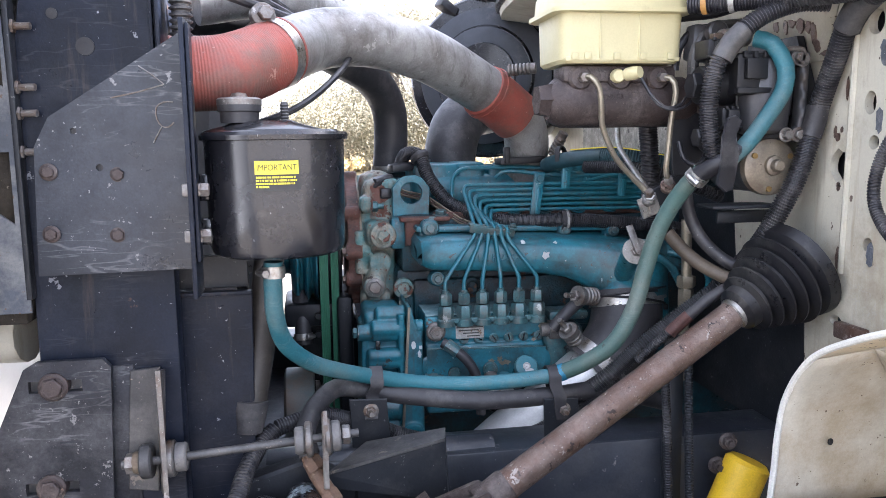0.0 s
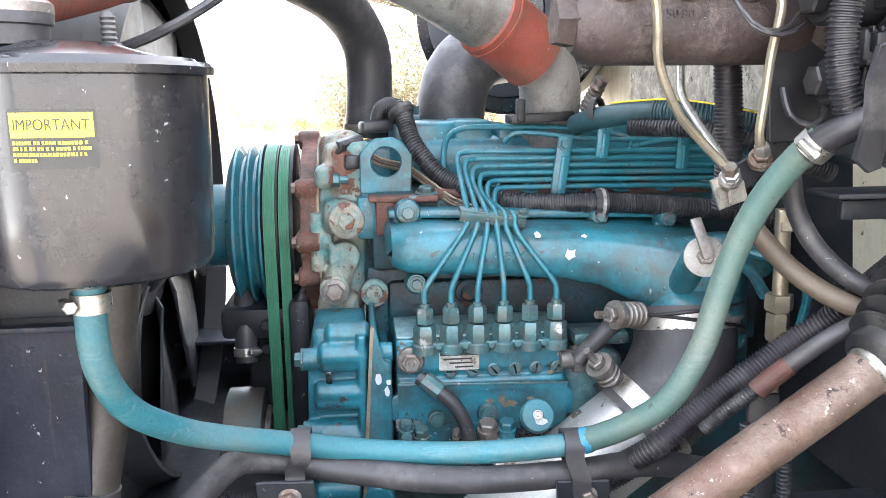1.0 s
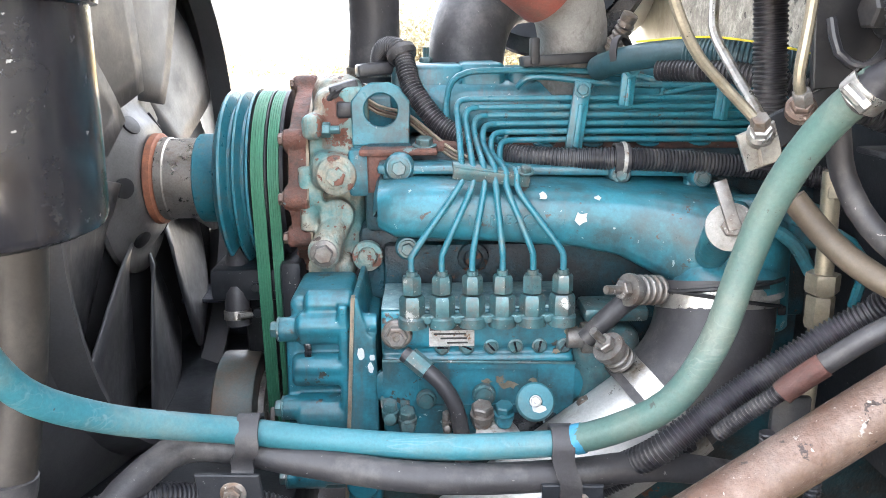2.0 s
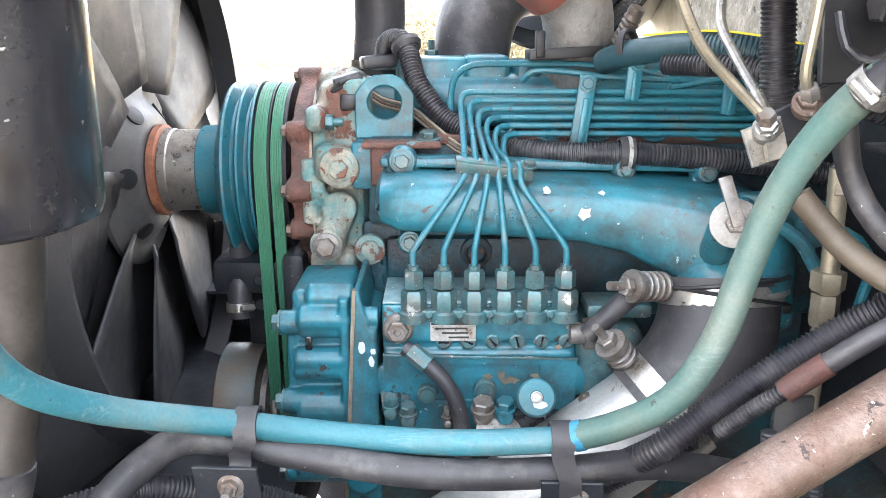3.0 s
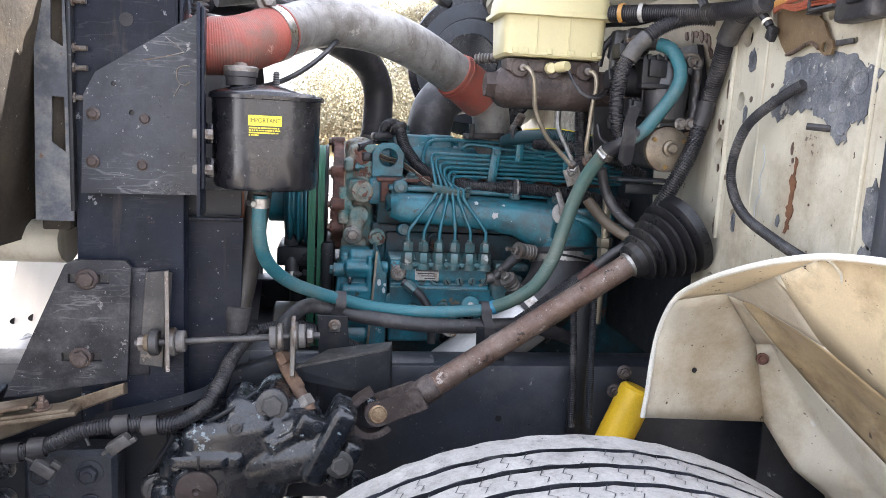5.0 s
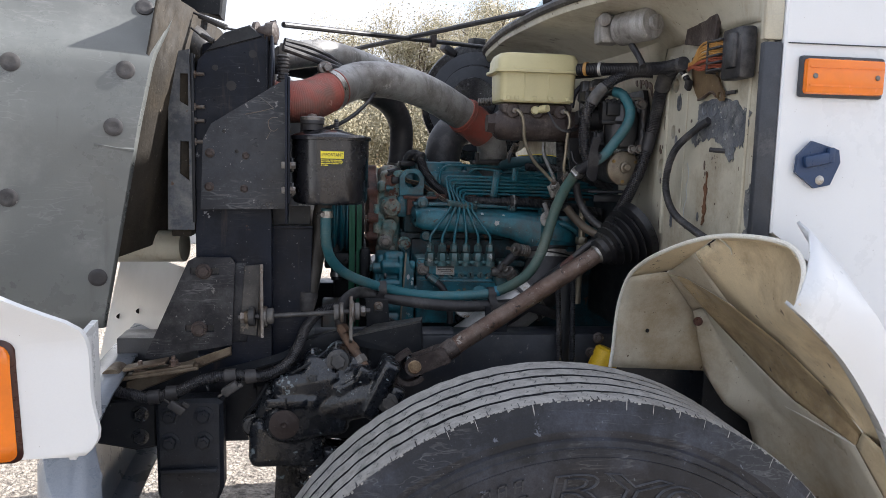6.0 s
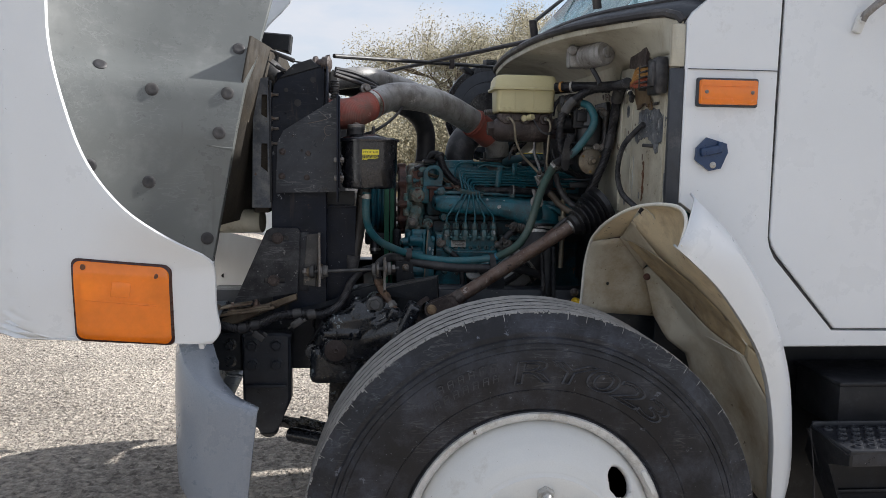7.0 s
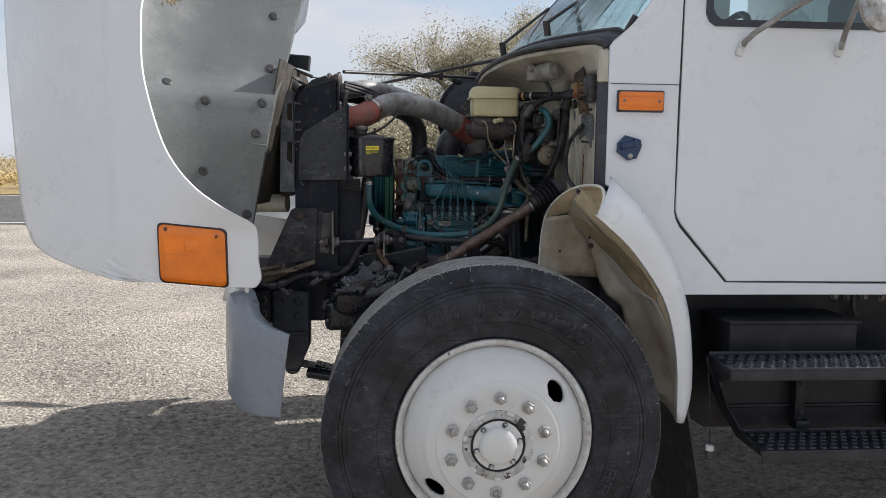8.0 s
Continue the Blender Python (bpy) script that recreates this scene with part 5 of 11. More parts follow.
        h = (0.010 + 0.008 * rng.random()) if k % 7 == 3 and rng.random() < 0.6 else 0.0008 + 0.0035 * rng.random() ** 3
        a1 = a0 + 2 * math.pi / 520 * (rng.uniform(0.12, 0.3) if h > 0.008 else rng.uniform(0.5, 0.98))
        ring = []
        for a, deep in ((a0, h), (a1, h * rng.uniform(0.5, 1.0))):
            ring.append([(0.5080 - deep * f, a) for f in (0, 0.35, 0.7, 1.0)])
        vs = [[bm.verts.new((cx + r * math.sin(a), shoulder(r) - 0.0007, cz + r * math.cos(a))) for r, a in side] for side in ring]
        for i in range(3):
            bm.faces.new((vs[0][i], vs[1][i], vs[1][i + 1], vs[0][i + 1]))
    tagged(part("scuffed_edge", bm, TREAD, tyre, "pale scuffed edge of the tread", smooth=0), kind="stuff")

    def on_side(radius, start):
        def place(u, v, w):
            r = radius + v
            a = radians(start) + u / radius
            depth = 0.0505 if r < 0.43 else 0.055
            return Vector((cx + r * math.sin(a), depth - 0.0005 - w * 2, cz + r * math.cos(a)))
        return place

    bm = mesh()
    side_at = on_side(0.384, -2.2)
    lettered(bm, "RY023", 0.068, lambda u, v, w: side_at(0.135 + u * 2.25 + v * 0.30, v, w), 0.0022, 0.0013)
    part("moulded_mark", bm, LETTER, tyre, "moulded tyre size lettering")
    bm = mesh()
    for k in range(7):
        for row in range(2):
            pl = on_side(0.384 + row * 0.024, -36 + k * 3.4)
            for u0, u1, v0, v1 in ((0.0, 0.0022, -0.008, 0.009), (0.011, 0.0132, -0.008, 0.009), (0.0, 0.0132, 0.007, 0.009), (0.002, 0.012, -0.001, 0.001 - 0.0 * k)):
                vs = [bm.verts.new(pl(u + 0.25 * v, v, 0.0006)) for u, v in ((u0, v0), (u1, v0), (u1, v1), (u0, v1))]
                bm.faces.new(vs)
    for k in range(8):
        pl = on_side(0.365, 98 + k * 8.0)
        for u0, u1, v0, v1 in ((0.0, 0.003, -0.015, 0.015), (0.024, 0.027, -0.015, 0.015), (0.003, 0.024, 0.012, 0.015), (0.003, 0.024, -0.002, 0.001)):
            vs = [bm.verts.new(pl(u, v, 0.0006)) for u, v in ((u0, v0), (u1, v0), (u1, v1), (u0, v1))]
            bm.faces.new(vs)
    tagged(part("moulded_bar", bm, LETTER, tyre, "moulded sidewall lettering, not readable"), kind="stuff")
    bm = mesh()
    for r in (0.345, 0.4185, 0.433, 0.446):
        lathe(bm, o, d, [(0.0585 if r < 0.4 else 0.0555 if r < 0.44 else 0.0580, r - 0.0015), (0.0555 if r < 0.4 else 0.0525 if r < 0.44 else 0.0545, r), (0.0585 if r < 0.4 else 0.0555 if r < 0.44 else 0.0580, r + 0.0015)], 96, caps=False)
    part("moulded_ring", bm, TYRE, tyre)
    # rim: flange, dished disc with two hand holes
    bm = mesh()
    lathe(bm, o, d, [(0.110, 0.274), (0.092, 0.276), (0.078, 0.279), (0.069, 0.285), (0.065, 0.292), (0.065, 0.298), (0.070, 0.301), (0.080, 0.300)], 72, caps=False)
    rim = part("rim", bm, RIM_EDGE, wheel, "scuffed white steel rim edge", 50)
    for y0, r0 in ((0.094, 0.2735), (0.070, 0.3025)):
        bm = mesh()
        lathe(bm, o, d, [(y0, r0 - 0.0022), (y0 - 0.002, r0), (y0, r0 + 0.0022)], 72, caps=False)
        part("dark_joint", bm, TYRE, rim, "dark joint line")
    bm = mesh()
    n = 260
    prof = [(0.004, 0.088), (0.006, 0.112), (0.006, 0.176), (0.013, 0.181), (0.024, 0.206), (0.046, 0.232), (0.068, 0.252), (0.090, 0.265), (0.108, 0.270)]
    fine = []
    for (a0, r0), (a1, r1) in zip(prof, prof[1:]):
        k = max(1, int((r1 - r0) / 0.0028))
        fine += [(a0 + (a1 - a0) * i / k, r0 + (r1 - r0) * i / k) for i in range(k)]
    fine.append(prof[-1])
    lathe(bm, o, d, fine, n, caps=False)
    gone = []
    for f in bm.faces:
        c = f.calc_center_median()
        r, a = math.hypot(c.x - cx, c.z - cz), math.degrees(math.atan2(c.x - cx, c.z - cz))
        for h in (50, -128):
            da = (a - h + 180) % 360 - 180
            if ((r - 0.226) / 0.024) ** 2 + (radians(da) * 0.226 / 0.036) ** 2 < 1:
                gone.append(f)
    bmesh.ops.delete(bm, geom=gone, context="FACES")
    for v in {v for e in bm.edges if e.is_boundary for v in e.verts}:
        r, a = math.hypot(v.co.x - cx, v.co.z - cz), math.degrees(math.atan2(v.co.x - cx, v.co.z - cz))
        for h in (50, -128):
            da = radians((a - h + 180) % 360 - 180) * 0.226
            k = math.hypot((r - 0.226) / 0.024, da / 0.036)
            if 0.6 < k < 1.5:
                rr, aa = 0.226 + (r - 0.226) / k, radians(h) + da / k / 0.226
                v.co.x, v.co.z = cx + rr * math.sin(aa), cz + rr * math.cos(aa)
    disc = part("disc", bm, RIM, wheel, "white dished wheel disc with oval hand holes", 50)
    mod = disc.modifiers.new("thickness", "SOLIDIFY")
    mod.thickness, mod.offset = 0.011, 1.0
    bm = mesh()
    lathe(bm, o, d, [(0.13, 0.05), (0.13, 0.264)], 48)
    part("drum", bm, GREASE, wheel, "dark brake drum behind the hand holes")
    bm = mesh()
    lathe(bm, o, d, [(0.010, 0.1095), (0.000, 0.1085), (-0.006, 0.1065), (-0.009, 0.102), (-0.010, 0.084), (-0.008, 0.0815), (0.004, 0.0805), (0.008, 0.066)], 64, caps=False)
    hub = part("hub", bm, HUB_WORN, wheel, "white hub with worn chips")
    bm = mesh()
    lathe(bm, o, d, [(0.0075, 0.1125), (0.0045, 0.1122), (0.0045, 0.1095), (0.0075, 0.1090)], 64, caps=False)
    part("oil_seam", bm, OIL_RING, hub, "dark dirt line round the hub")
    bm = mesh()
    lathe(bm, o, d, [(0.006, 0.0745), (-0.008, 0.0738), (-0.0105, 0.0715), (-0.011, 0.0580), (-0.018, 0.0565), (-0.026, 0.0530), (-0.031, 0.045), (-0.033, 0.025), (-0.0335, 0.0)], 48, caps=False)
    part("hub_cap", bm, RIM, hub)
    for r0, r1, y in ((0.0725, 0.0818, -0.0060), (0.0560, 0.0590, -0.0118)):
        bm = mesh()
        lathe(bm, o, d, [(y + 0.002, r1), (y, (r0 + r1) / 2), (y + 0.002, r0)], 48, caps=False)
        part("oil_seam", bm, OIL_RING, hub, "black oily ring round the cap")
    for k in range(6):
        a = 2 * math.pi * k / 6 + 0.3
        p = Vector((cx + 0.0655 * math.sin(a), -0.0112, cz + 0.0655 * math.cos(a)))
        bm = mesh()
        lathe(bm, p, (0, -1, 0), [(0.0, 0.0088), (0.0012, 0.0080)], 14)
        seat = part("bolt_seat", bm, OIL_RING, hub, "oily ring under the bolt")
        bm = mesh()
        hexa(bm, p + Vector((0, -0.001, 0)), (0, -1, 0), 0.0066, 0.0065, rng.uniform(0, 1))
        part("cap_bolt", bm, HUB_WORN, seat)
    for k, w in enumerate((0.024, 0.016, 0.020, 0.018, 0.022, 0.016, 0.024)):
        a = 2 * math.pi * k / 7 + 0.35 + 0.1 * (k % 2)
        bm = mesh()
        block(bm, (cx + 0.1010 * math.sin(a), -0.0085, cz + 0.1010 * math.cos(a)), (w, 0.009, 0.010), 0.002, turned(0, math.degrees(a), 0))
        part("pilot_pad", bm, RIM, hub)
    for k in range(10):
        a = radians(1.5 + 36 * k)
        p = Vector((cx + 0.142875 * math.sin(a), 0.006, cz + 0.142875 * math.cos(a)))
        bm = mesh()
        lathe(bm, p, (0, -1, 0), [(-0.001, 0.023), (0.004, 0.023), (0.006, 0.020)], 20)
        lathe(bm, p, (0, -1, 0), [(0.004, 0.0200), (0.022, 0.0195), (0.025, 0.0160)], 6, turn=rng.uniform(0, 1))
        lathe(bm, p, (0, -1, 0), [(0.0005, 0.0245), (0.0012, 0.0235)], 20)
        nut = part("wheel_nut", bm, NUT_PAINT, wheel, "worn white painted flange nut")
        bm = mesh()
        lathe(bm, p, (0, -1, 0), [(0.02, 0.0105), (0.034, 0.0105), (0.040, 0.006), (0.041, 0.0)], 12)
        part("stud", bm, PALE_PLATE, nut)
    bm = mesh()
    block(bm, (cx + 0.29 * math.sin(radians(62)), 0.066, cz + 0.29 * math.cos(radians(62))), (0.060, 0.012, 0.012), 0.003, turned(0, 62 + 0, 0))
    part("balance_weight", bm, RIM, rim, "clip-on balance weight")


build_wheel()


# ---- the hood, tilted forward ----
def build_hood():
    hood = thing("open_hood", (-1.0, 1.17, 0.75), "white truck hood tilted forward, grey splash panel showing", "hood")
    right = [(0.953, -0.724), (0.977, -0.706), (1.033, -0.712), (1.100, -0.712), (1.132, -0.716), (1.146, -0.726), (1.160, -0.748), (1.191, -0.794), (1.245, -0.862), (1.306, -0.914), (1.375, -0.950), (1.481, -0.981), (1.571, -0.997), (1.66, -0.998), (1.748, -0.991), (1.90, -0.945), (2.02, -0.86), (2.10, -0.78), (2.30, -0.74)]
    left = [(0.953, -0.735), (0.968, -0.84), (0.985, -0.965), (0.990, -1.090), (1.023, -1.223), (1.046, -1.307), (1.072, -1.366), (1.125, -1.403), (1.186, -1.424), (1.29, -1.441), (1.427, -1.456), (1.579, -1.472), (1.80, -1.475), (2.0, -1.47), (2.30, -1.45)]
    right = [(p.x, p.y) for p in smoothed([(z, x, 0) for z, x in right], 0.012)]

    def bound(table, z):
        for (z0, x0), (z1, x1) in zip(table, table[1:]):
            if z0 <= z <= z1:
                return x0 + (x1 - x0) * (z - z0) / max(1e-6, z1 - z0)
        return table[-1][1] if z > 1.2 else table[0][1]

    def skin_y(x, z):
        bend = min(1.0, max(0.0, (1.26 - z) / 0.16))
        bend = bend * bend * (3 - 2 * bend)
        y = 0.42 * max(0.0, x + 0.95) * bend
        if x < -1.08:
            y += 0.012 * min(1, (-1.08 - x) / 0.012) + 0.10 * (-1.08 - x) + 1.55 * (x + 1.08) ** 2
        if z < 1.10:
            y += 0.10 * (1.10 - z)
        return y

    zs = sorted({z for z, _ in left} | {0.961 + 0.0135 * k for k in range(60)} | {1.80 + 0.05 * k for k in range(11)})
    grid = []
    for z in zs:
        xl, xr = bound(left, z), bound(right, z)
        row = []
        for k in range(41):
            x = xl + (xr - xl) * k / 40
            row.append(Vector((x, skin_y(x, z), z)))
        # lip rolled inward
        row.append(row[-1] + Vector((0.001, 0.005, 0)))
        row.append(row[-1] + Vector((-0.010, 0.004, 0)))
        grid.append(row)
    thick_sheet("side_skin", grid, WHITE, 0.006, hood, "white fender side with the wheel arch cut")
    far = [[Vector((p.x, 2.34 - p.y, p.z)) for p in row[:41]] for row in grid]
    thick_sheet("far_side_skin", far, WHITE, 0.006, hood)
    rows = []
    for z in zs[8::3]:
        xl = bound(left, z)
        y0 = skin_y(xl, z)
        rows.append([Vector((xl - 0.05 * math.sin(math.pi * f) - 0.02 * min(1, f * 8) * min(1, (1 - f) * 8), y0 + (2.34 - 2 * y0) * f, z)) for f in (0, 0.04, 0.1, 0.25, 0.5, 0.75, 0.9, 0.96, 1)])
    thick_sheet("hood_panel", rows, WHITE, 0.006, hood, "white outer hood panel")
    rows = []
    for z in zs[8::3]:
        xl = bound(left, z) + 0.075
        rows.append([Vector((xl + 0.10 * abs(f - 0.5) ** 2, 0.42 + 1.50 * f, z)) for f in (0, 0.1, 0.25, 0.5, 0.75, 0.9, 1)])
    thick_sheet("hood_underside", rows, SHADED_BROWN, 0.006, hood, "dirty brown hood underside, darkened for shade")
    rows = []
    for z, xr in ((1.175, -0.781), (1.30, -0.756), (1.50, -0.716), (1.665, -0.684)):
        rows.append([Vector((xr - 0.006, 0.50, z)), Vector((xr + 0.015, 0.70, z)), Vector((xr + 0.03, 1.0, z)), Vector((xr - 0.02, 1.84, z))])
    thick_sheet("inner_wall", rows, SHADED_BROWN, 0.006, hood, "dirty brown inner wall of the hood, darkened for shade")
    # closing flange at the lower rear corner
    bm = mesh()
    slab(bm, [(0.118, 1.10), (0.250, 1.115), (0.27, 0.955), (0.145, 0.932)], 0.012, lambda u, v, w: Vector((-0.752 + (1.10 - v) * -0.03 + w, u, v)), 0.003)
    part("corner_flange", bm, WHITE, hood, "white return flange")
    # grey splash panel inside the arch, leaning back above a soft crease
    def panel_at(x, z):
        xr = -0.800 + (z - 1.05) / 1.05 * 0.20
        lean = 0.12 * min(max(z - 1.42, 0), 0.12) + 1.1 * min(max(z - 1.54, 0), 0.065) + 0.48 * max(z - 1.605, 0)
        y = 0.480 - 0.22 * (xr - x) - 1.6 * max(0, -0.93 - x) ** 2 + lean
        return Vector((x, max(0.06, y), z))

    rows = []
    for k in range(43):
        z = 1.05 + 0.025 * k
        xr = -0.800 + (z - 1.05) / 1.05 * 0.20
        row = [panel_at(xr - (xr + 1.20) * i / 20, z) for i in range(21)]
        rows.append([row[0] + Vector((0.003, 0.012, 0)), *row])
    panel = thick_sheet("splash_panel", rows, LINING, 0.004, hood, "smooth grey splash panel with black push rivets")
    for x, z in ((-0.768, 1.416), (-0.803, 1.145), (-0.936, 1.290), (-0.748, 1.517), (-0.733, 1.640), (-0.925, 1.520), (-1.045, 1.575), (-0.73, 1.83), (-1.06, 1.33)):
        p = panel_at(x, z)
        tilt = (panel_at(x, z + 0.01) - p).cross(panel_at(x + 0.01, z) - p).normalized()
        tilt = tilt if tilt.y < 0 else -tilt
        bm = mesh()
        lathe(bm, p + tilt * 0.001, tilt, [(0, 0.0165), (0.003, 0.0160), (0.005, 0.012), (0.005, 0.008), (0.004, 0.0)], 20)
        part("push_rivet", bm, RUBBER, panel, "black rubber push rivet")
    bm = mesh()
    tube(bm, [Vector((-0.80, 0.466, 1.385)), Vector((-0.76, 0.476, 1.378)), Vector((-0.735, 0.478, 1.376))], 0.004, n=6)
    part("crease", bm, LINING, panel)
    bm = mesh()
    rng = random.Random(9)
    for _ in range(26):
        c = panel_at(-1.06 + rng.gauss(0, 0.014), 1.86 + rng.gauss(0, 0.020))
        s = rng.uniform(0.004, 0.011)
        block(bm, c + Vector((0, -0.003, 0)), (s, 0.006, s * rng.uniform(0.6, 1.4)), 0.0015, turned(0, rng.uniform(0, 90), 0))
    part("mud_spot", bm, STAINED, panel, "dried brown mud spot")
    # turn signal in the fender corner
    lamp = thing("turn_signal", (-0.88, 0.05, 1.05), "large amber turn signal in the white fender corner", "turn signal")

    def on_skin(u, v, w):
        return Vector((u, skin_y(u, v) - 0.004 + w, v))

    def bow(outline, thick, steps=6):
        """A lens that follows the skin: rows between its lower and upper edges."""
        (x0, zb0, zt0), (x1, zb1, zt1) = outline
        front, r = [], 0.014
        for i in range(steps + 1):
            f = (1 - math.cos(math.pi * i / steps)) / 2
            x, zb, zt = x0 + (x1 - x0) * f, zb0 + (zb1 - zb0) * f, zt0 + (zt1 - zt0) * f
            edge = min(abs(x - x0), abs(x1 - x))
            if edge < r:
                cutin = r - math.sqrt(max(0.0, r * r - (r - edge) ** 2))
                zb, zt = zb + cutin, zt - cutin
            front.append([Vector((x, skin_y(x, zb + (zt - zb) * k / 6) - thick, zb + (zt - zb) * k / 6)) for k in range(7)])
        return front

    base = thick_sheet("bezel", bow(((-0.9655, 0.9858, 1.1542), (-0.7905, 0.9568, 1.1313)), 0.002, 22), BEZEL, 0.006, lamp, "dark lamp bezel")
    lens = thick_sheet("lens", bow(((-0.960, 0.991, 1.149), (-0.796, 0.962, 1.126)), 0.006, 22), AMBER, 0.010, lamp, "amber moulded lens")
    for x, z in ((-0.943, 1.135), (-0.818, 1.110)):
        bm = mesh()
        lathe(bm, (x, skin_y(x, z) - 0.010, z), (0, -1, 0), [(0, 0.006), (0.002, 0.006), (0.003, 0.003)], 12)
        part("screw", bm, RUST_SCREW, lamp, "rusty lamp screw")
    bm = mesh()
    block(bm, (-0.880, skin_y(-0.88, 1.09) - 0.0115, 1.085), (0.036, 0.003, 0.030), 0.001, turned(0, 8, 23))
    part("lens_square", bm, AMBER, lens)
    bm = mesh()
    block(bm, (-0.880, skin_y(-0.88, 1.06) - 0.0112, 1.058), (0.135, 0.003, 0.003), 0.001, turned(0, 9, 23))
    part("lens_rib", bm, AMBER, lens)
    # white grille surround behind the radiator side
    shell = thing("grille_surround", (-0.85, 0.95, 0.80), "pale moulded grille surround with drain slots in front of the radiator", "grille surround")
    def on_shell(f, k, lift=0.0):
        return Vector((-0.66 - 0.30 * f - 0.06 * k, 0.78 + 0.5 * f, 1.10 - 0.26 * k)) + Vector((0.85, -0.51, 0.10)) * lift

    rows = [[on_shell(f, k) for f in (0, 0.3, 0.6, 1)] for k in (0, 0.5, 1, 1.5)]
    panel = thick_sheet("shell", rows, RIM, 0.006, shell)
    for k in (0.10, 0.34):
        bm = mesh()
        rings(bm, [[on_shell(f, k - 0.03, 0.003), on_shell(f, k - 0.02, 0.022), on_shell(f, k + 0.02, 0.022), on_shell(f, k + 0.04, 0.003)] for f in (0.0, 0.5, 1.0)])
        part("moulded_step", bm, CREAM, panel, "moulded step across the panel")
    for f, k in ((0.86, 0.70), (0.40, 0.72), (0.40, 0.86), (0.62, 0.55)):
        bm = mesh()
        lathe(bm, on_shell(f, k, 0.003), (0.85, -0.51, 0.10), [(0, 0.016), (0.0015, 0.016)], 18)
        for v in bm.verts:
            v.co.z = on_shell(f, k).z + (v.co.z - on_shell(f, k).z) * 0.45
        part("drain_slot", bm, DARK_PLASTIC, panel, "dark oval drain slot")
    bm = mesh()
    tube(bm, [(-0.70, 0.75, 1.17), (-0.85, 0.78, 1.165), (-1.0, 0.86, 1.15), (-1.15, 1.0, 1.13)], 0.035, n=12)
    part("roll", bm, CREAM, shell, "cream rounded edge")


RUST_SCREW = surf("rusty_screw", (0.16, 0.07, 0.035), 0.6, 0.4, var=0.2)
build_hood()


def build_bumper():
    bumper = thing("bumper", (-0.9, 1.17, 0.58), "grey-blue painted steel bumper end wrapping round the corner", "bumper")
    line = smoothed([(-0.90, 1.17, 0), (-0.885, 0.80, 0), (-0.862, 0.50, 0), (-0.838, 0.30, 0), (-0.812, 0.19, 0), (-0.768, 0.115, 0), (-0.70, 0.078, 0), (-0.618, 0.060, 0)], 0.02)
    n = len(line)
    grid = []
    fall = ((-0.90, 0.925), (-0.81, 0.922), (-0.79, 0.895), (-0.74, 0.862), (-0.68, 0.832), (-0.60, 0.812))
    for i, p in enumerate(line):
        f = i / (n - 1)
        top = next((z0 + (z1 - z0) * (p.x - x0) / (x1 - x0) for (x0, z0), (x1, z1) in zip(fall, fall[1:]) if x0 <= p.x <= x1), 0.922)
        bot = 0.572 + 0.012 * min(1.0, max(0.0, (-0.75 - p.x) / 0.06))
        lean = 0.026 * max(0, (p.x + 0.76) / 0.14)
        along = (line[min(i + 1, n - 1)] - line[max(i - 1, 0)]).normalized()
        inward = Vector((-along.y, along.x, 0)) * 0.055
        rows_ = ((1.4, top + 0.002, 0), (0.5, top + 0.001, 0), (0.12, top - 0.004, 0), (0.0, top - 0.016, 0.05), (-0.06, top * 0.67 + bot * 0.33, 0.33), (-0.06, top * 0.33 + bot * 0.67, 0.67), (0.0, bot + 0.02, 0.96), (0.15, bot + 0.004, 1), (0.5, bot, 1), (1.2, bot - 0.002, 1))
        taper = min(1.0, 0.15 + (n - 1 - i) / 9)
        grid.append([p + inward * (k * taper if k > 0 else k) + Vector((-lean * s, 0, z)) for k, z, s in rows_])
    for mirror_y, name in ((False, "bumper_bar"), (True, "far_bumper_bar")):
        rows = [[Vector((q.x, 2.34 - q.y, q.z)) if mirror_y else q for q in row] for row in grid]
        thick_sheet(name, rows, BUMPER, 0.006, bumper)


build_bumper()


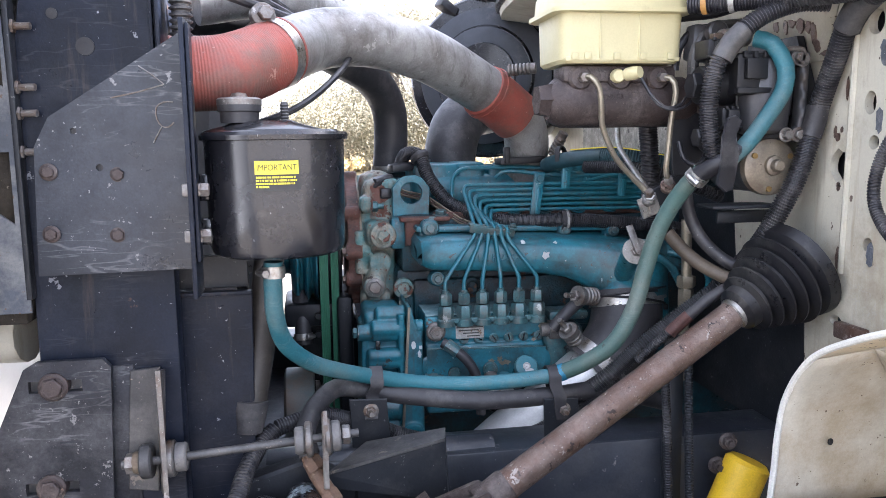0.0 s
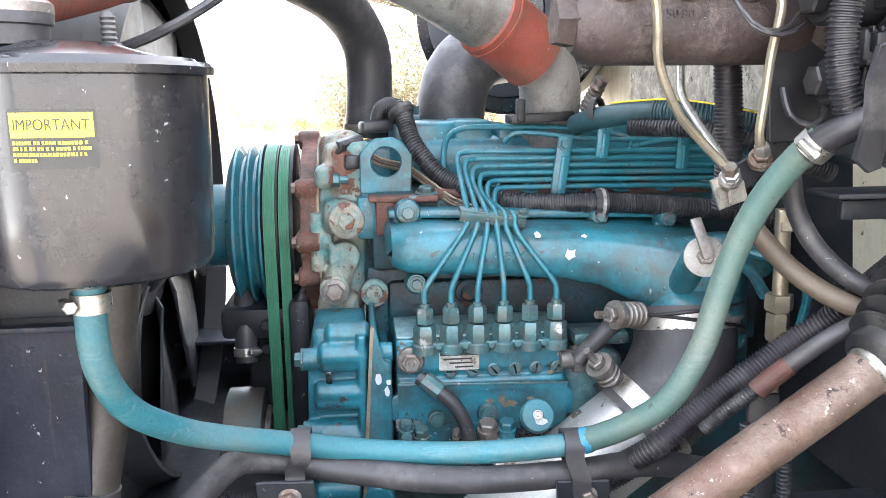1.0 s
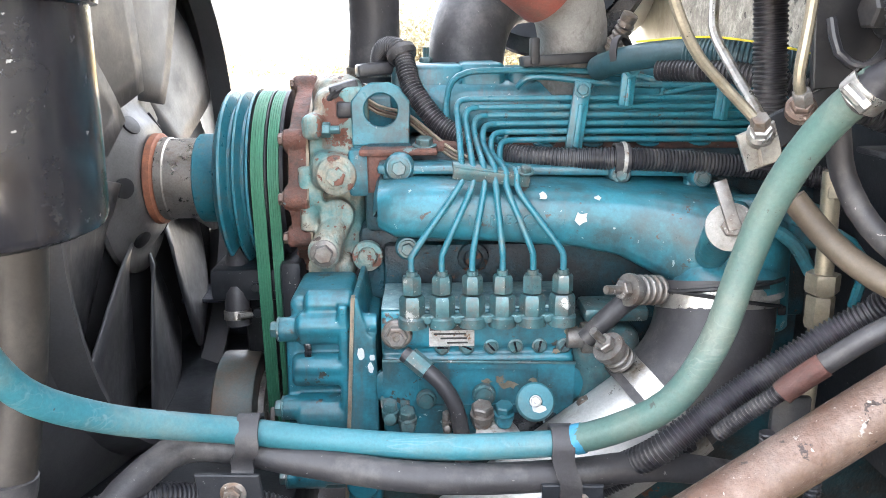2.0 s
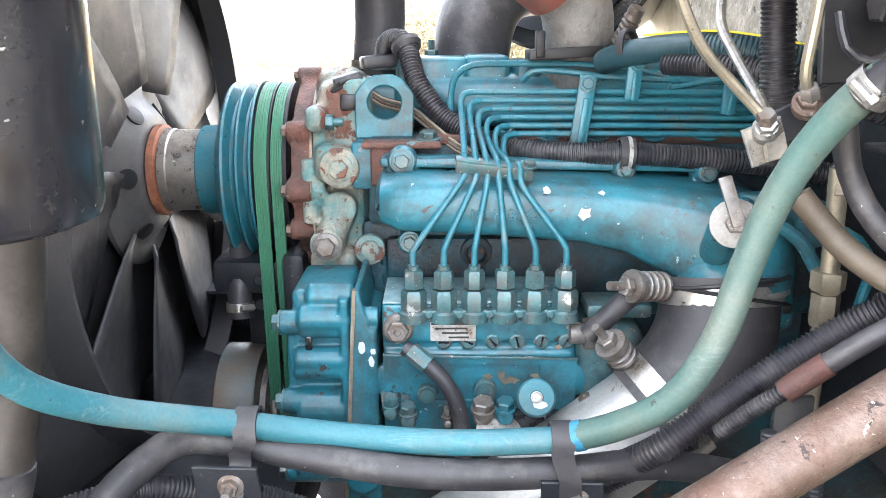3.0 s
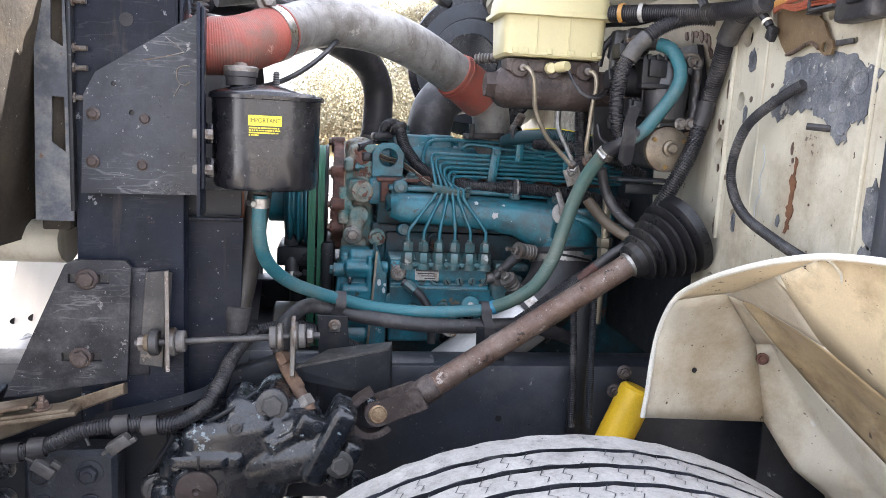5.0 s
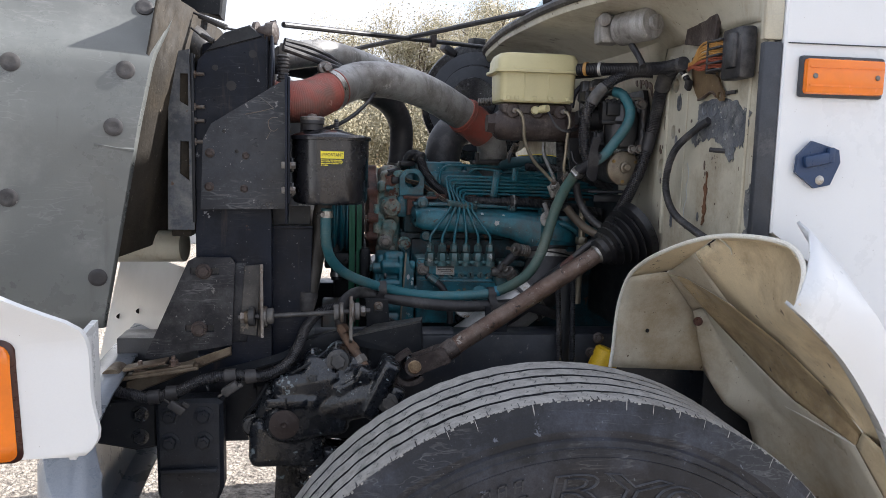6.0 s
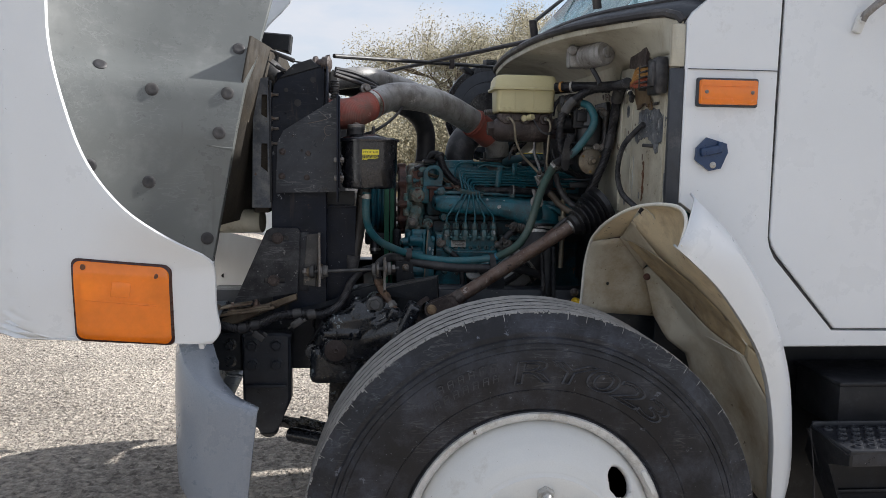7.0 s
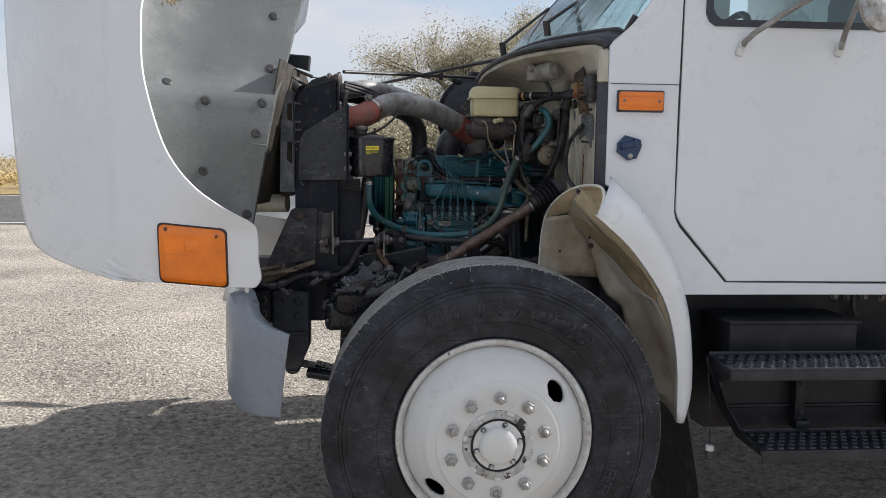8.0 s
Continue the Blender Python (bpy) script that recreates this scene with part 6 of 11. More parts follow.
# ---- chassis ----
def build_chassis():
    frame_ob = thing("chassis_frame", (0.3, 1.17, 0.72), "black dusty truck chassis rails with cross members", "chassis")
    for y, s, name in ((0.760, 1, "frame_rail"), (1.58, -1, "frame_rail")):
        bm = mesh()
        block(bm, (0.625, y + 0.004 * s, 0.842), (2.95, 0.008, 0.242), 0.003)
        block(bm, (0.625, y + 0.045 * s, 0.959), (2.95, 0.088, 0.008), 0.003)
        block(bm, (0.625, y + 0.045 * s, 0.725), (2.95, 0.088, 0.008), 0.003)
        rail = part(name, bm, RAIL, frame_ob, "blue-black steel channel rail")
        if s > 0:
            for x, z in ((0.30, 0.895), (0.42, 0.90), (-0.02, 0.80)):
                bm = mesh()
                bolt(bm, (x, y, z), (0, -1, 0), 0.010, 0.010, stud=0.008)
                part("bolt", bm, BLACK, rail)
            for x, z, r in ((0.02, 0.865, 0.006), (0.16, 0.85, 0.005), (-0.13, 0.90, 0.005), (-0.40, 0.93, 0.012)):
                bm = mesh()
                lathe(bm, (x, y - 0.0008, z), (0, 1, 0), [(0, r), (0.0005, r)], 12)
                part("hole", bm, DARK_PLASTIC, rail)
    # the middle one is made up, to cover sunlit ground below the fan
    for x, z, w in ((-0.72, 0.76, 0.16), (-0.425, 0.82, 0.30), (0.62, 0.80, 0.16)):
        bm = mesh()
        block(bm, (x, 1.17, z), (w, 0.80, 0.10), 0.01)
        part("cross_member", bm, BLACK, frame_ob)
    bm = mesh()
    tube(bm, [(-0.42, 0.80, 0.945), (-0.30, 0.795, 0.948), (-0.10, 0.80, 0.945)], 0.030, n=16)
    part("rounded_rail_cover", bm, RAIL, frame_ob)
    # spring hanger with its bolts
    hanger = thing("spring_hanger", (-0.685, 0.69, 0.55), "black cast spring hanger bolted to the frame end", "spring hanger")
    bm = mesh()
    slab(bm, [(-0.750, 0.640), (-0.752, 0.842), (-0.735, 0.850), (-0.625, 0.850), (-0.612, 0.842), (-0.612, 0.650), (-0.640, 0.585), (-0.655, 0.548), (-0.700, 0.545), (-0.715, 0.585)], 0.05, lambda u, v, w: Vector((u, 0.668 + w, v)), 0.008)
    block(bm, (-0.682, 0.660, 0.695), (0.118, 0.012, 0.012), 0.004)
    body = part("casting", bm, HANGER, hanger)
    for x in (-0.722, -0.652):
        for z in (0.815, 0.758):
            bm = mesh()
            bolt(bm, (x, 0.667, z), (0, -1, 0), 0.0145, 0.012, stud=0.004)
            part("bolt", bm, HANGER, body)
    bm = mesh()
    rod(bm, (-0.68, 0.690, 0.560), (-0.68, 0.80, 0.560), 0.030, n=18, edge=0.004)
    part("spring_eye", bm, GREASE, hanger)
    bm = mesh()
    slab(bm, [(-0.88, 0.745), (-0.88, 0.84), (-0.755, 0.845), (-0.755, 0.735), (-0.80, 0.728)], 0.04, lambda u, v, w: Vector((u, 0.70 + w, v)), 0.006)
    part("bumper_bracket", bm, BLACK, hanger)
    for z in (0.81, 0.76):
        bm = mesh()
        bolt(bm, (-0.79, 0.699, z), (0, -1, 0), 0.013, 0.011)
        part("bolt", bm, GREASE, hanger)
    spring = thing("leaf_spring", (0.0, 0.78, 0.5), "black leaf spring pack over the front axle", "leaf spring")
    for k in range(3):
        bm = mesh()
        ribbon(bm, smoothed([(-0.70 + 0.1 * k, 0.78, 0.56 - 0.012 * k), (-0.3, 0.78, 0.48 - 0.012 * k), (0, 0.78, 0.46 - 0.012 * k), (0.3, 0.78, 0.48 - 0.012 * k), (0.70 - 0.1 * k, 0.78, 0.56 - 0.012 * k)], 0.05), 0.075, 0.011, (0, 1, 0))
        part("leaf", bm, GREASE, spring)
    axle = thing("front_axle", (0, 1.17, 0.35), "black forged front axle beam between the wheels", "axle")
    bm = mesh()
    block(bm, (0, 1.17, 0.38), (0.10, 1.75, 0.09), 0.02)
    rod(bm, (0, 0.13, 0.50), (0, 0.36, 0.45), 0.06)
    part("beam", bm, GREASE, axle)
    bm = mesh()
    rod(bm, (-0.32, 0.42, 0.56), (-0.40, 1.95, 0.56), 0.022)
    part("tie_rod", bm, GREASE, axle)
    for y in (1.99,):
        far = thing("far_front_wheel", (0, y, 0), "black far-side front tyre under the truck", "wheel")
        bm = mesh()
        lathe(bm, (0, y, 0.507), (0, 1, 0), [(0, 0.29), (0.0, 0.46), (0.02, 0.50), (0.22, 0.50), (0.24, 0.46), (0.24, 0.29)], 56)
        part("tyre", bm, TYRE, far)
    shock = thing("shock_absorber", (0.205, 0.715, 0.80), "yellow shock absorber behind the tyre", "shock absorber")
    bm = mesh()
    rod(bm, (0.205, 0.715, 0.80), (0.262, 0.715, 0.938), 0.032, edge=0.006, n=28)
    part("body", bm, YELLOW, shock)
    for p in ((0.240, 0.735, 0.960), (0.224, 0.735, 0.925)):
        bm = mesh()
        bolt(bm, p, (-0.2, -1, 0.1), 0.009, 0.010, stud=0.008)
        part("bolt", bm, IRON_BROWN, shock, "rusty bolt")


build_chassis()


# ---- radiator and its brackets ----
def build_radiator():
    rad = thing("radiator", (-0.58, 1.17, 0.88), "dark navy radiator and charge cooler with bolted steel side frame", "radiator")
    bm = mesh()
    slab(bm, [(-0.663, 0.89), (-0.663, 1.50), (-0.655, 1.560), (-0.633, 1.583), (-0.593, 1.605), (-0.545, 1.622), (-0.513, 1.612), (-0.508, 1.560), (-0.508, 0.89)], 0.030, lambda u, v, w: Vector((u, 0.670 + w, v)), 0.002)
    side = part("side_frame", bm, NAVY, rad, "dark navy side channel")
    bm = mesh()
    block(bm, (-0.59, 1.20, 1.225), (0.10, 1.00, 0.67), 0.004)
    part("core", bm, surf("radiator_core", (0.012, 0.012, 0.013), 0.7, var=0.2, scale=300, fine=0.06, fine_scale=700), rad)
    bm = mesh()
    block(bm, (-0.59, 1.20, 1.565), (0.13, 1.02, 0.075), 0.02)
    part("top_tank", bm, NAVY, rad)
    bm = mesh()
    block(bm, (-0.505, 0.664, 1.545), (0.005, 0.05, 0.13), 0.002)
    block(bm, (-0.516, 0.668, 1.545), (0.004, 0.012, 0.13), 0.001)
    part("side_flange", bm, NAVY, side)
    # left hand channel with oblong cut-outs
    bm = mesh()
    holed(bm, [(-0.715, 1.215), (-0.708, 1.570), (-0.668, 1.578), (-0.662, 1.215)],
          [[(-0.690, 1.33), (-0.671, 1.315), (-0.671, 1.395), (-0.688, 1.395)], [(-0.688, 1.475), (-0.671, 1.465), (-0.671, 1.53), (-0.686, 1.53)]], 0.004, lambda u, v, w: Vector((u, 0.655 + w, v)))
    chan = part("support_channel", bm, surf("mottled_blue_grey", (0.055, 0.062, 0.075), 0.5, var=0.4, scale=16, fine=0.02, dirt=(0.17, 0.17, 0.165), dirt_amount=0.45, dirt_scale=14, chips=(0.10, 0.06, 0.04), chip_amount=0.3, chip_scale=24), rad, "mottled blue-grey support channel with oblong cut-outs")
    bm = mesh()
    block(bm, (-0.69, 0.70, 1.38), (0.04, 0.07, 0.36), 0.003)
    part("foam", bm, SHADED_BROWN, chan, "brown foam behind the cut-outs")
    bm = mesh()
    block(bm, (-0.663, 0.664, 1.40), (0.006, 0.020, 0.34), 0.001)
    part("edge_strip", bm, BLACK, chan)
    # gusset plate
    bm = mesh()
    holed(bm, [(-0.648, 1.258), (-0.642, 1.400), (-0.625, 1.432), (-0.478, 1.524), (-0.470, 1.520), (-0.474, 1.262)],
          [circle(-0.600, 1.417, 0.0035, 10), circle(-0.625, 1.375, 0.003, 10), circle(-0.575, 1.377, 0.004, 10)], 0.005, lambda u, v, w: Vector((u, 0.634 + (u + 0.47) * -0.06 + w, v)))
    gus = part("gusset_plate", bm, GUSSET, rad, "navy gusset plate with scratches and rusty bolts")
    for x, z in ((-0.628, 1.373), (-0.556, 1.369), (-0.630, 1.305), (-0.560, 1.302)):
        bm = mesh()
        lathe(bm, (x, 0.645 - 0.003, z), (0, -1, 0), [(0, 0.0095), (0.002, 0.0095), (0.003, 0.008)], 16)
        hexa(bm, (x, 0.642, z), (0, -1, 0), 0.0068, 0.007, 0.4)
        part("bolt", bm, IRON_BROWN, gus, "rusty hex bolt")
    for z in (1.352, 1.302):
        bm = mesh()
        block(bm, (-0.474, 0.606, z), (0.020, 0.014, 0.014), 0.002)
        hexa(bm, (-0.466, 0.606, z), (1, 0, 0), 0.008, 0.010)
        part("bolt", bm, OLD_STEEL, gus)
    bm = mesh()
    block(bm, (-0.4735, 0.612, 1.383), (0.005, 0.052, 0.295), 0.001)
    block(bm, (-0.4685, 0.600, 1.40), (0.004, 0.020, 0.25), 0.001)
    part("folded_flange", bm, NAVY, gus)
    def on_gusset(u, v):
        return Vector((u, 0.6335 + (u + 0.47) * -0.06, v))

    for line in ([(-0.527, 1.486), (-0.514, 1.477), (-0.501, 1.466)], [(-0.501, 1.466), (-0.53, 1.458), (-0.558, 1.452)], [(-0.493, 1.447), (-0.503, 1.447), (-0.511, 1.441), (-0.511, 1.429), (-0.506, 1.421), (-0.499, 1.420), (-0.493, 1.425)], [(-0.506, 1.421), (-0.511, 1.412), (-0.516, 1.403)]):
        bm = mesh()
        tube(bm, [on_gusset(u, v) for u, v in line], 0.0008, n=5, step=0.006)
        part("chalk_stroke", bm, OLD_STEEL, gus, "scratched chalk stroke")
    for z in (1.395, 1.437, 1.465, 1.53):
        bm = mesh()
        rod(bm, (-0.668, 0.664, z), (-0.640, 0.660, z), 0.004, n=8)
        hexa(bm, (-0.663, 0.663, z), (1, 0, 0), 0.008, 0.006)
        part("screw", bm, OLD_STEEL, side)
    for x, z in ((-0.600, 1.417), (-0.625, 1.375), (-0.575, 1.377)):
        bm = mesh()
        lathe(bm, (x, 0.645, z), (0, -1, 0), [(0, 0.004), (0.0005, 0.004)], 10)
        part("hole", bm, DARK_PLASTIC, gus)
    for x, z, r in ((-0.588, 1.510, 0.010), (-0.545, 1.575, 0.008), (-0.62, 1.545, 0.006)):
        bm = mesh()
        lathe(bm, (x, 0.6695, z), (0, -1, 0), [(0, r), (0.0006, r)], 16)
        part("hole", bm, DARK_PLASTIC, side)
    # fan shroud side and its ring
    bm = mesh()
    slab(bm, [(-0.548, 0.86), (-0.548, 1.216), (-0.425, 1.214), (-0.430, 1.00), (-0.47, 0.86)], 0.006, lambda u, v, w: Vector((u, 0.722 + w, v)), 0.001)
    shroud = part("fan_shroud", bm, NAVY, rad, "black fan shroud side")
    bm = mesh()
    block(bm, (-0.487, 0.716, 1.217), (0.125, 0.014, 0.005), 0.001)
    block(bm, (-0.550, 0.714, 1.05), (0.006, 0.016, 0.38), 0.001)
    part("shroud_lip", bm, NAVY, shroud)
    bm = mesh()
    slab(bm, [(-0.548, 1.22), (-0.548, 1.26), (-0.43, 1.262), (-0.43, 1.22)], 0.006, lambda u, v, w: Vector((u, 0.735 + w, v)), 0.001)
    part("upper_shroud", bm, BLACK, shroud)
    bm = mesh()
    lathe(bm, (-0.545, 1.30, 1.203), (1, 0, 0), [(0, 0.46), (0.045, 0.375), (0.080, 0.362), (0.080, 0.356), (0.040, 0.368), (-0.005, 0.45)], 64, caps=False)
    part("shroud_ring", bm, SHROUD, shroud, "grey fan shroud ring")
    # lower mounting plate, slotted, and angle with the stay rod
    bm = mesh()
    slot = [(-0.672, 1.122), (-0.614, 1.122), (-0.614, 1.136), (-0.672, 1.136)]
    slot2 = [(-0.684, 1.001), (-0.626, 1.001), (-0.626, 1.015), (-0.684, 1.015)]
    holed(bm, [(-0.768, 0.944), (-0.676, 1.150), (-0.662, 1.158), (-0.590, 1.158), (-0.582, 1.148), (-0.590, 0.972)], [slot, slot2], 0.009, lambda u, v, w: Vector((u, 0.652 + w, v)))
    low = part("mounting_plate", bm, DUSTY, rad, "black slotted mounting plate, scuffed")
    bm = mesh()
    block(bm, (-0.580, 0.672, 1.06), (0.040, 0.010, 0.17), 0.002)
    part("side_web", bm, DUSTY, low)
    bm = mesh()
    slab(bm, [(-0.800, 0.872), (-0.800, 0.902), (-0.590, 0.974), (-0.590, 0.956)], 0.020, lambda u, v, w: Vector((u, 0.634 + w, v - w * 0.3)), 0.002)
    part("lower_flange", bm, STRAP, low, "dusty rust-edged lower flange")
    for p in ((-0.645, 0.652, 1.129), (-0.656, 0.652, 1.008)):
        bm = mesh()
        lathe(bm, p, (0, -1, 0), [(-0.012, 0.0165), (0.003, 0.0165), (0.005, 0.014)], 18)
        hexa(bm, Vector(p) + Vector((0, -0.004, 0)), (0, -1, 0), 0.0118, 0.007, 0.2)
        part("bolt", bm, IRON_BROWN, low, "rusty bolt with washer")
    for x, z in ((-0.643, 1.129), (-0.655, 1.008)):
        bm = mesh()
        slab(bm, [(x - 0.030, z - 0.0085), (x - 0.030, z + 0.0085), (x + 0.030, z + 0.0085), (x + 0.030, z - 0.0085)], 0.004, lambda u, v, w: Vector((u, 0.662 + w, v)), 0)
        part("slot_back", bm, STAY_PLATE, low)
    bm = mesh()
    ribbon(bm, smoothed([(-0.640, 0.652, 0.906), (-0.570, 0.654, 0.921), (-0.510, 0.658, 0.936), (-0.475, 0.665, 0.948), (-0.456, 0.675, 0.968), (-0.448, 0.69, 0.99)], 0.01), 0.026, 0.005, (0.1, 0.9, 0.45))
    part("lower_brace", bm, BLACK, rad, "black bowed brace below the shroud")
    stay = thing("stay_rod", (-0.45, 0.66, 0.98), "steel radiator stay rod with rubber bushings and nuts", "stay rod")
    bm = mesh()
    rod(bm, (-0.576, 0.644, 1.0325), (-0.300, 0.668, 1.0415), 0.0052)
    part("rod", bm, STAY_PLATE, stay, "dull steel rod")
    bm = mesh()
    slab(bm, [(-0.5745, 0.994), (-0.5638, 1.139), (-0.5300, 1.142), (-0.5400, 0.989)], 0.005, lambda u, v, w: Vector((u, 0.662 + w, v)), 0.001)
    angle = part("angle_bracket", bm, STAY_PLATE, stay, "scuffed dark angle bracket")
    # the flange's lit side is painted in with a brighter steel
    bm = mesh()
    rings(bm, [[Vector((-0.5385 + dx, 0.667, 0.987)), Vector((-0.5305 + dx, 0.667, 1.138)), Vector((-0.5285 + dx, 0.626, 1.148)), Vector((-0.5275 + dx, 0.626, 0.9936))] for dx in (0.0, 0.0055)])
    part("folded_edge", bm, OLD_STEEL, angle, "flange edge in brighter steel, as if lit")
    for x, r, w, m in ((-0.548, 0.020, 0.014, STAY_PLATE), (-0.558, 0.013, 0.010, STRAP), (-0.521, 0.022, 0.010, OLD_STEEL), (-0.510, 0.017, 0.014, BUSHING), (-0.372, 0.017, 0.012, BUSHING), (-0.361, 0.022, 0.009, OLD_STEEL), (-0.3375, 0.023, 0.008, OLD_STEEL), (-0.328, 0.019, 0.012, BUSHING)):
        bm = mesh()
        f = (x + 0.588) / 0.273
        lathe(bm, (x - w / 2, 0.644 + 0.022 * f, 1.032 + 0.009 * f), (1, 0, 0.036), [(0, r * 0.9), (0.002, r), (w - 0.002, r), (w, r * 0.9)], 20)
        part("bushing", bm, m, stay)
    for x in (-0.565, -0.314):
        bm = mesh()
        f = (x + 0.588) / 0.273
        hexa(bm, (x - 0.006, 0.644 + 0.022 * f, 1.032 + 0.009 * f), (1, 0, 0.036), 0.012, 0.010)
        part("nut", bm, OLD_STEEL, stay)
    bm = mesh()
    slab(bm, [(-0.020, 0.990), (-0.024, 1.062), (0.008, 1.075), (0.022, 1.062), (0.024, 0.982), (0.0, 0.970)], 0.007, lambda u, v, w: Vector((-0.345 + w, 0.668 - u, v)), 0.002)
    part("frame_tab", bm, OLD_STEEL, stay, "steel tab on the frame")
    wedge = thing("frame_bracket", (-0.26, 0.76, 0.92), "black folded steel bracket with a dusty top on the frame rail", "bracket")
    bm = mesh()
    top = [Vector((-0.338, 0.692, 0.978)), Vector((-0.185, 0.700, 1.008)), Vector((-0.178, 0.738, 1.008)), Vector((-0.285, 0.765, 0.986))]
    rings(bm, [top, [p + Vector((0.004 * (p.y < 0.75), 0.004, -0.085 if p.x > -0.25 else -0.02)) for p in top]])
    part("body", bm, BLACK, wedge)
    bm = mesh()
    rings(bm, [[p + Vector((0, 0, 0.0045)) for p in top], [p + Vector((0, 0, 0.0005)) for p in top]])
    part("top_plate", bm, STAY_PLATE, wedge, "dusty grey top plate")


build_radiator()


# ---- power steering reservoir, hoses ----
def build_reservoir():
    can = thing("steering_reservoir", (-0.387, 0.665, 1.27), "black enamel power steering reservoir with a yellow and black decal", "fluid reservoir")
    c = (-0.387, 0.668)
    bm = mesh()
    lathe(bm, (*c, 1.272), (0, 0, 1), [(0.0, 0.052), (0.001, 0.069), (0.004, 0.075), (0.010, 0.0775), (0.060, 0.079), (0.134, 0.080)], 56)
    body = part("can", bm, CAN, can)
    bm = mesh()
    lathe(bm, (*c, 1.404), (0, 0, 1), [(0, 0.081), (0.001, 0.0845), (0.006, 0.0850), (0.009, 0.083), (0.0095, 0.074), (0.012, 0.072)], 56)
    lid = part("lid", bm, CAN, can, "black pressed lid with rolled rim")
    bm = mesh()
    lathe(bm, (c[0] - 0.010, c[1], 1.4135), (0, 0, 1), [(0, 0.073), (0.002, 0.070), (0.010, 0.040), (0.0125, 0.034), (0.013, 0.0)], 40)
    part("lid_dome", bm, CAN, lid)
    bm = mesh()
    lathe(bm, (-0.424, 0.655, 1.424), (0, 0, 1), [(0, 0.0215), (0.012, 0.0220), (0.013, 0.0245), (0.020, 0.0248), (0.022, 0.024)], 28)
    cap = part("filler_neck", bm, RUBBER, can)
    bm = mesh()
    lathe(bm, (-0.424, 0.655, 1.444), (0, 0, 1), [(0, 0.0250), (0.006, 0.0252), (0.008, 0.023), (0.009, 0.010), (0.013, 0.008), (0.0145, 0.0)], 28)
    part("cap", bm, OLD_STEEL, cap, "dull metal filler cap")
    bm = mesh()
    lathe(bm, (-0.375, 0.690, 1.42), (0, 0, 1), [(0, 0.0055)] + [(0.0018 * k, 0.0055 - 0.0010 * (k % 2)) for k in range(1, 16)] + [(0.029, 0.004)], 12)
    hexa(bm, (-0.375, 0.690, 1.422), (0, 0, 1), 0.0095, 0.006)
    part("lid_stud", bm, STAY_PLATE, lid, "threaded stud and nut")
    for z in (1.352, 1.302):
        bm = mesh()
        block(bm, (-0.466, 0.652, z), (0.022, 0.02, 0.03), 0.003)
        part("mount", bm, CAN, can)

    def wrap(r):
        def place(u, v, w):
            a = radians(-88) + u / r
            return Vector((c[0] + (r + w) * math.cos(a), c[1] + (r + w) * math.sin(a), v))
        return place

    def patch(name, u0, u1, v0, v1, material, lift, label=""):
        bm = mesh()
        pl = wrap(0.0795 + lift)
        sheet(bm, [[pl(u0 + (u1 - u0) * k / 10, v, 0) for k in range(11)] for v in (v0, v1)])
        return part(name, bm, material, body, label)

    patch("decal", -0.0235, 0.0265, 1.350, 1.3835, LABEL_BLACK, 0.0010, "black decal")
    patch("decal_field", -0.0220, 0.0250, 1.3675, 1.3820, LABEL_YELLOW, 0.0014, "yellow warning field")
    bm = mesh()
    pl = wrap(0.0795 + 0.0019)
    lettered(bm, "IMPORTANT", 0.0094, lambda u, v, w: pl(u * 0.82 + 0.0015, 1.3747 + v, w), 0.0001)
    part("warning_word", bm, LABEL_BLACK, body, smooth=0)
    rng = random.Random(2)
    bm = mesh()
    for row in range(4):
        u = -0.021
        while u < (0.021, 0.0215, 0.020, -0.008)[row]:
            w = rng.uniform(0.0008, 0.0018)
            z = 1.3645 - row * 0.0034
            sheet(bm, [[pl(u + w * k / 2, z + h, 0) for k in range(3)] for h in (-0.0010, 0.0010)])
            u += w + rng.choice((0.0005, 0.0005, 0.0005, 0.0014))
    tagged(part("small_print", bm, LABEL_YELLOW, body, "yellow small print bars", 0), kind="stuff")
    # blue return hose
    hose = thing("blue_return_hose", (-0.1, 0.78, 1.04), "faded blue rubber return hose sagging across the engine", "hose")
    pts = [(-0.3945, 0.661, 1.262), (-0.396, 0.663, 1.225), (-0.395, 0.674, 1.190), (-0.385, 0.703, 1.150), (-0.356, 0.746, 1.113), (-0.320, 0.776, 1.091), (-0.272, 0.803, 1.071), (-0.194, 0.822, 1.050), (-0.10, 0.815, 1.046),
           (-0.010, 0.802, 1.055), (0.006, 0.799, 1.060)]
    bm = mesh()
    tube(bm, pts, 0.0112, n=16)
    part("hose_run", bm, BLUE_HOSE, hose)
    bm = mesh()
    band(bm, (0.008, 0.7985, 1.0606), (0.9, -0.28, 0.34), 0.0122, 0.008, 0.0006, 18)
    part("bright_cuff", bm, surf("bright_blue_cuff", (0.02, 0.15, 0.24), 0.5, var=0.25, scale=90, fine=0.02), hose, "bright blue ragged cuff at the joint")
    pts = [(0.005, 0.799, 1.060), (0.032, 0.788, 1.073), (0.072, 0.767, 1.107), (0.100, 0.760, 1.158), (0.117, 0.762, 1.213), (0.130, 0.757, 1.262), (0.144, 0.742, 1.305), (0.158, 0.720, 1.338), (0.168, 0.703, 1.355)]
    bm = mesh()
    tube(bm, pts, 0.0120, n=16)
    part("hose_riser", bm, GREEN_HOSE, hose, "faded green-blue hose end")
    clamp_on(hose, (-0.3945, 0.6625, 1.250), (0, 0, 1), 0.0122, 0.014, (-1, -0.6, 0))
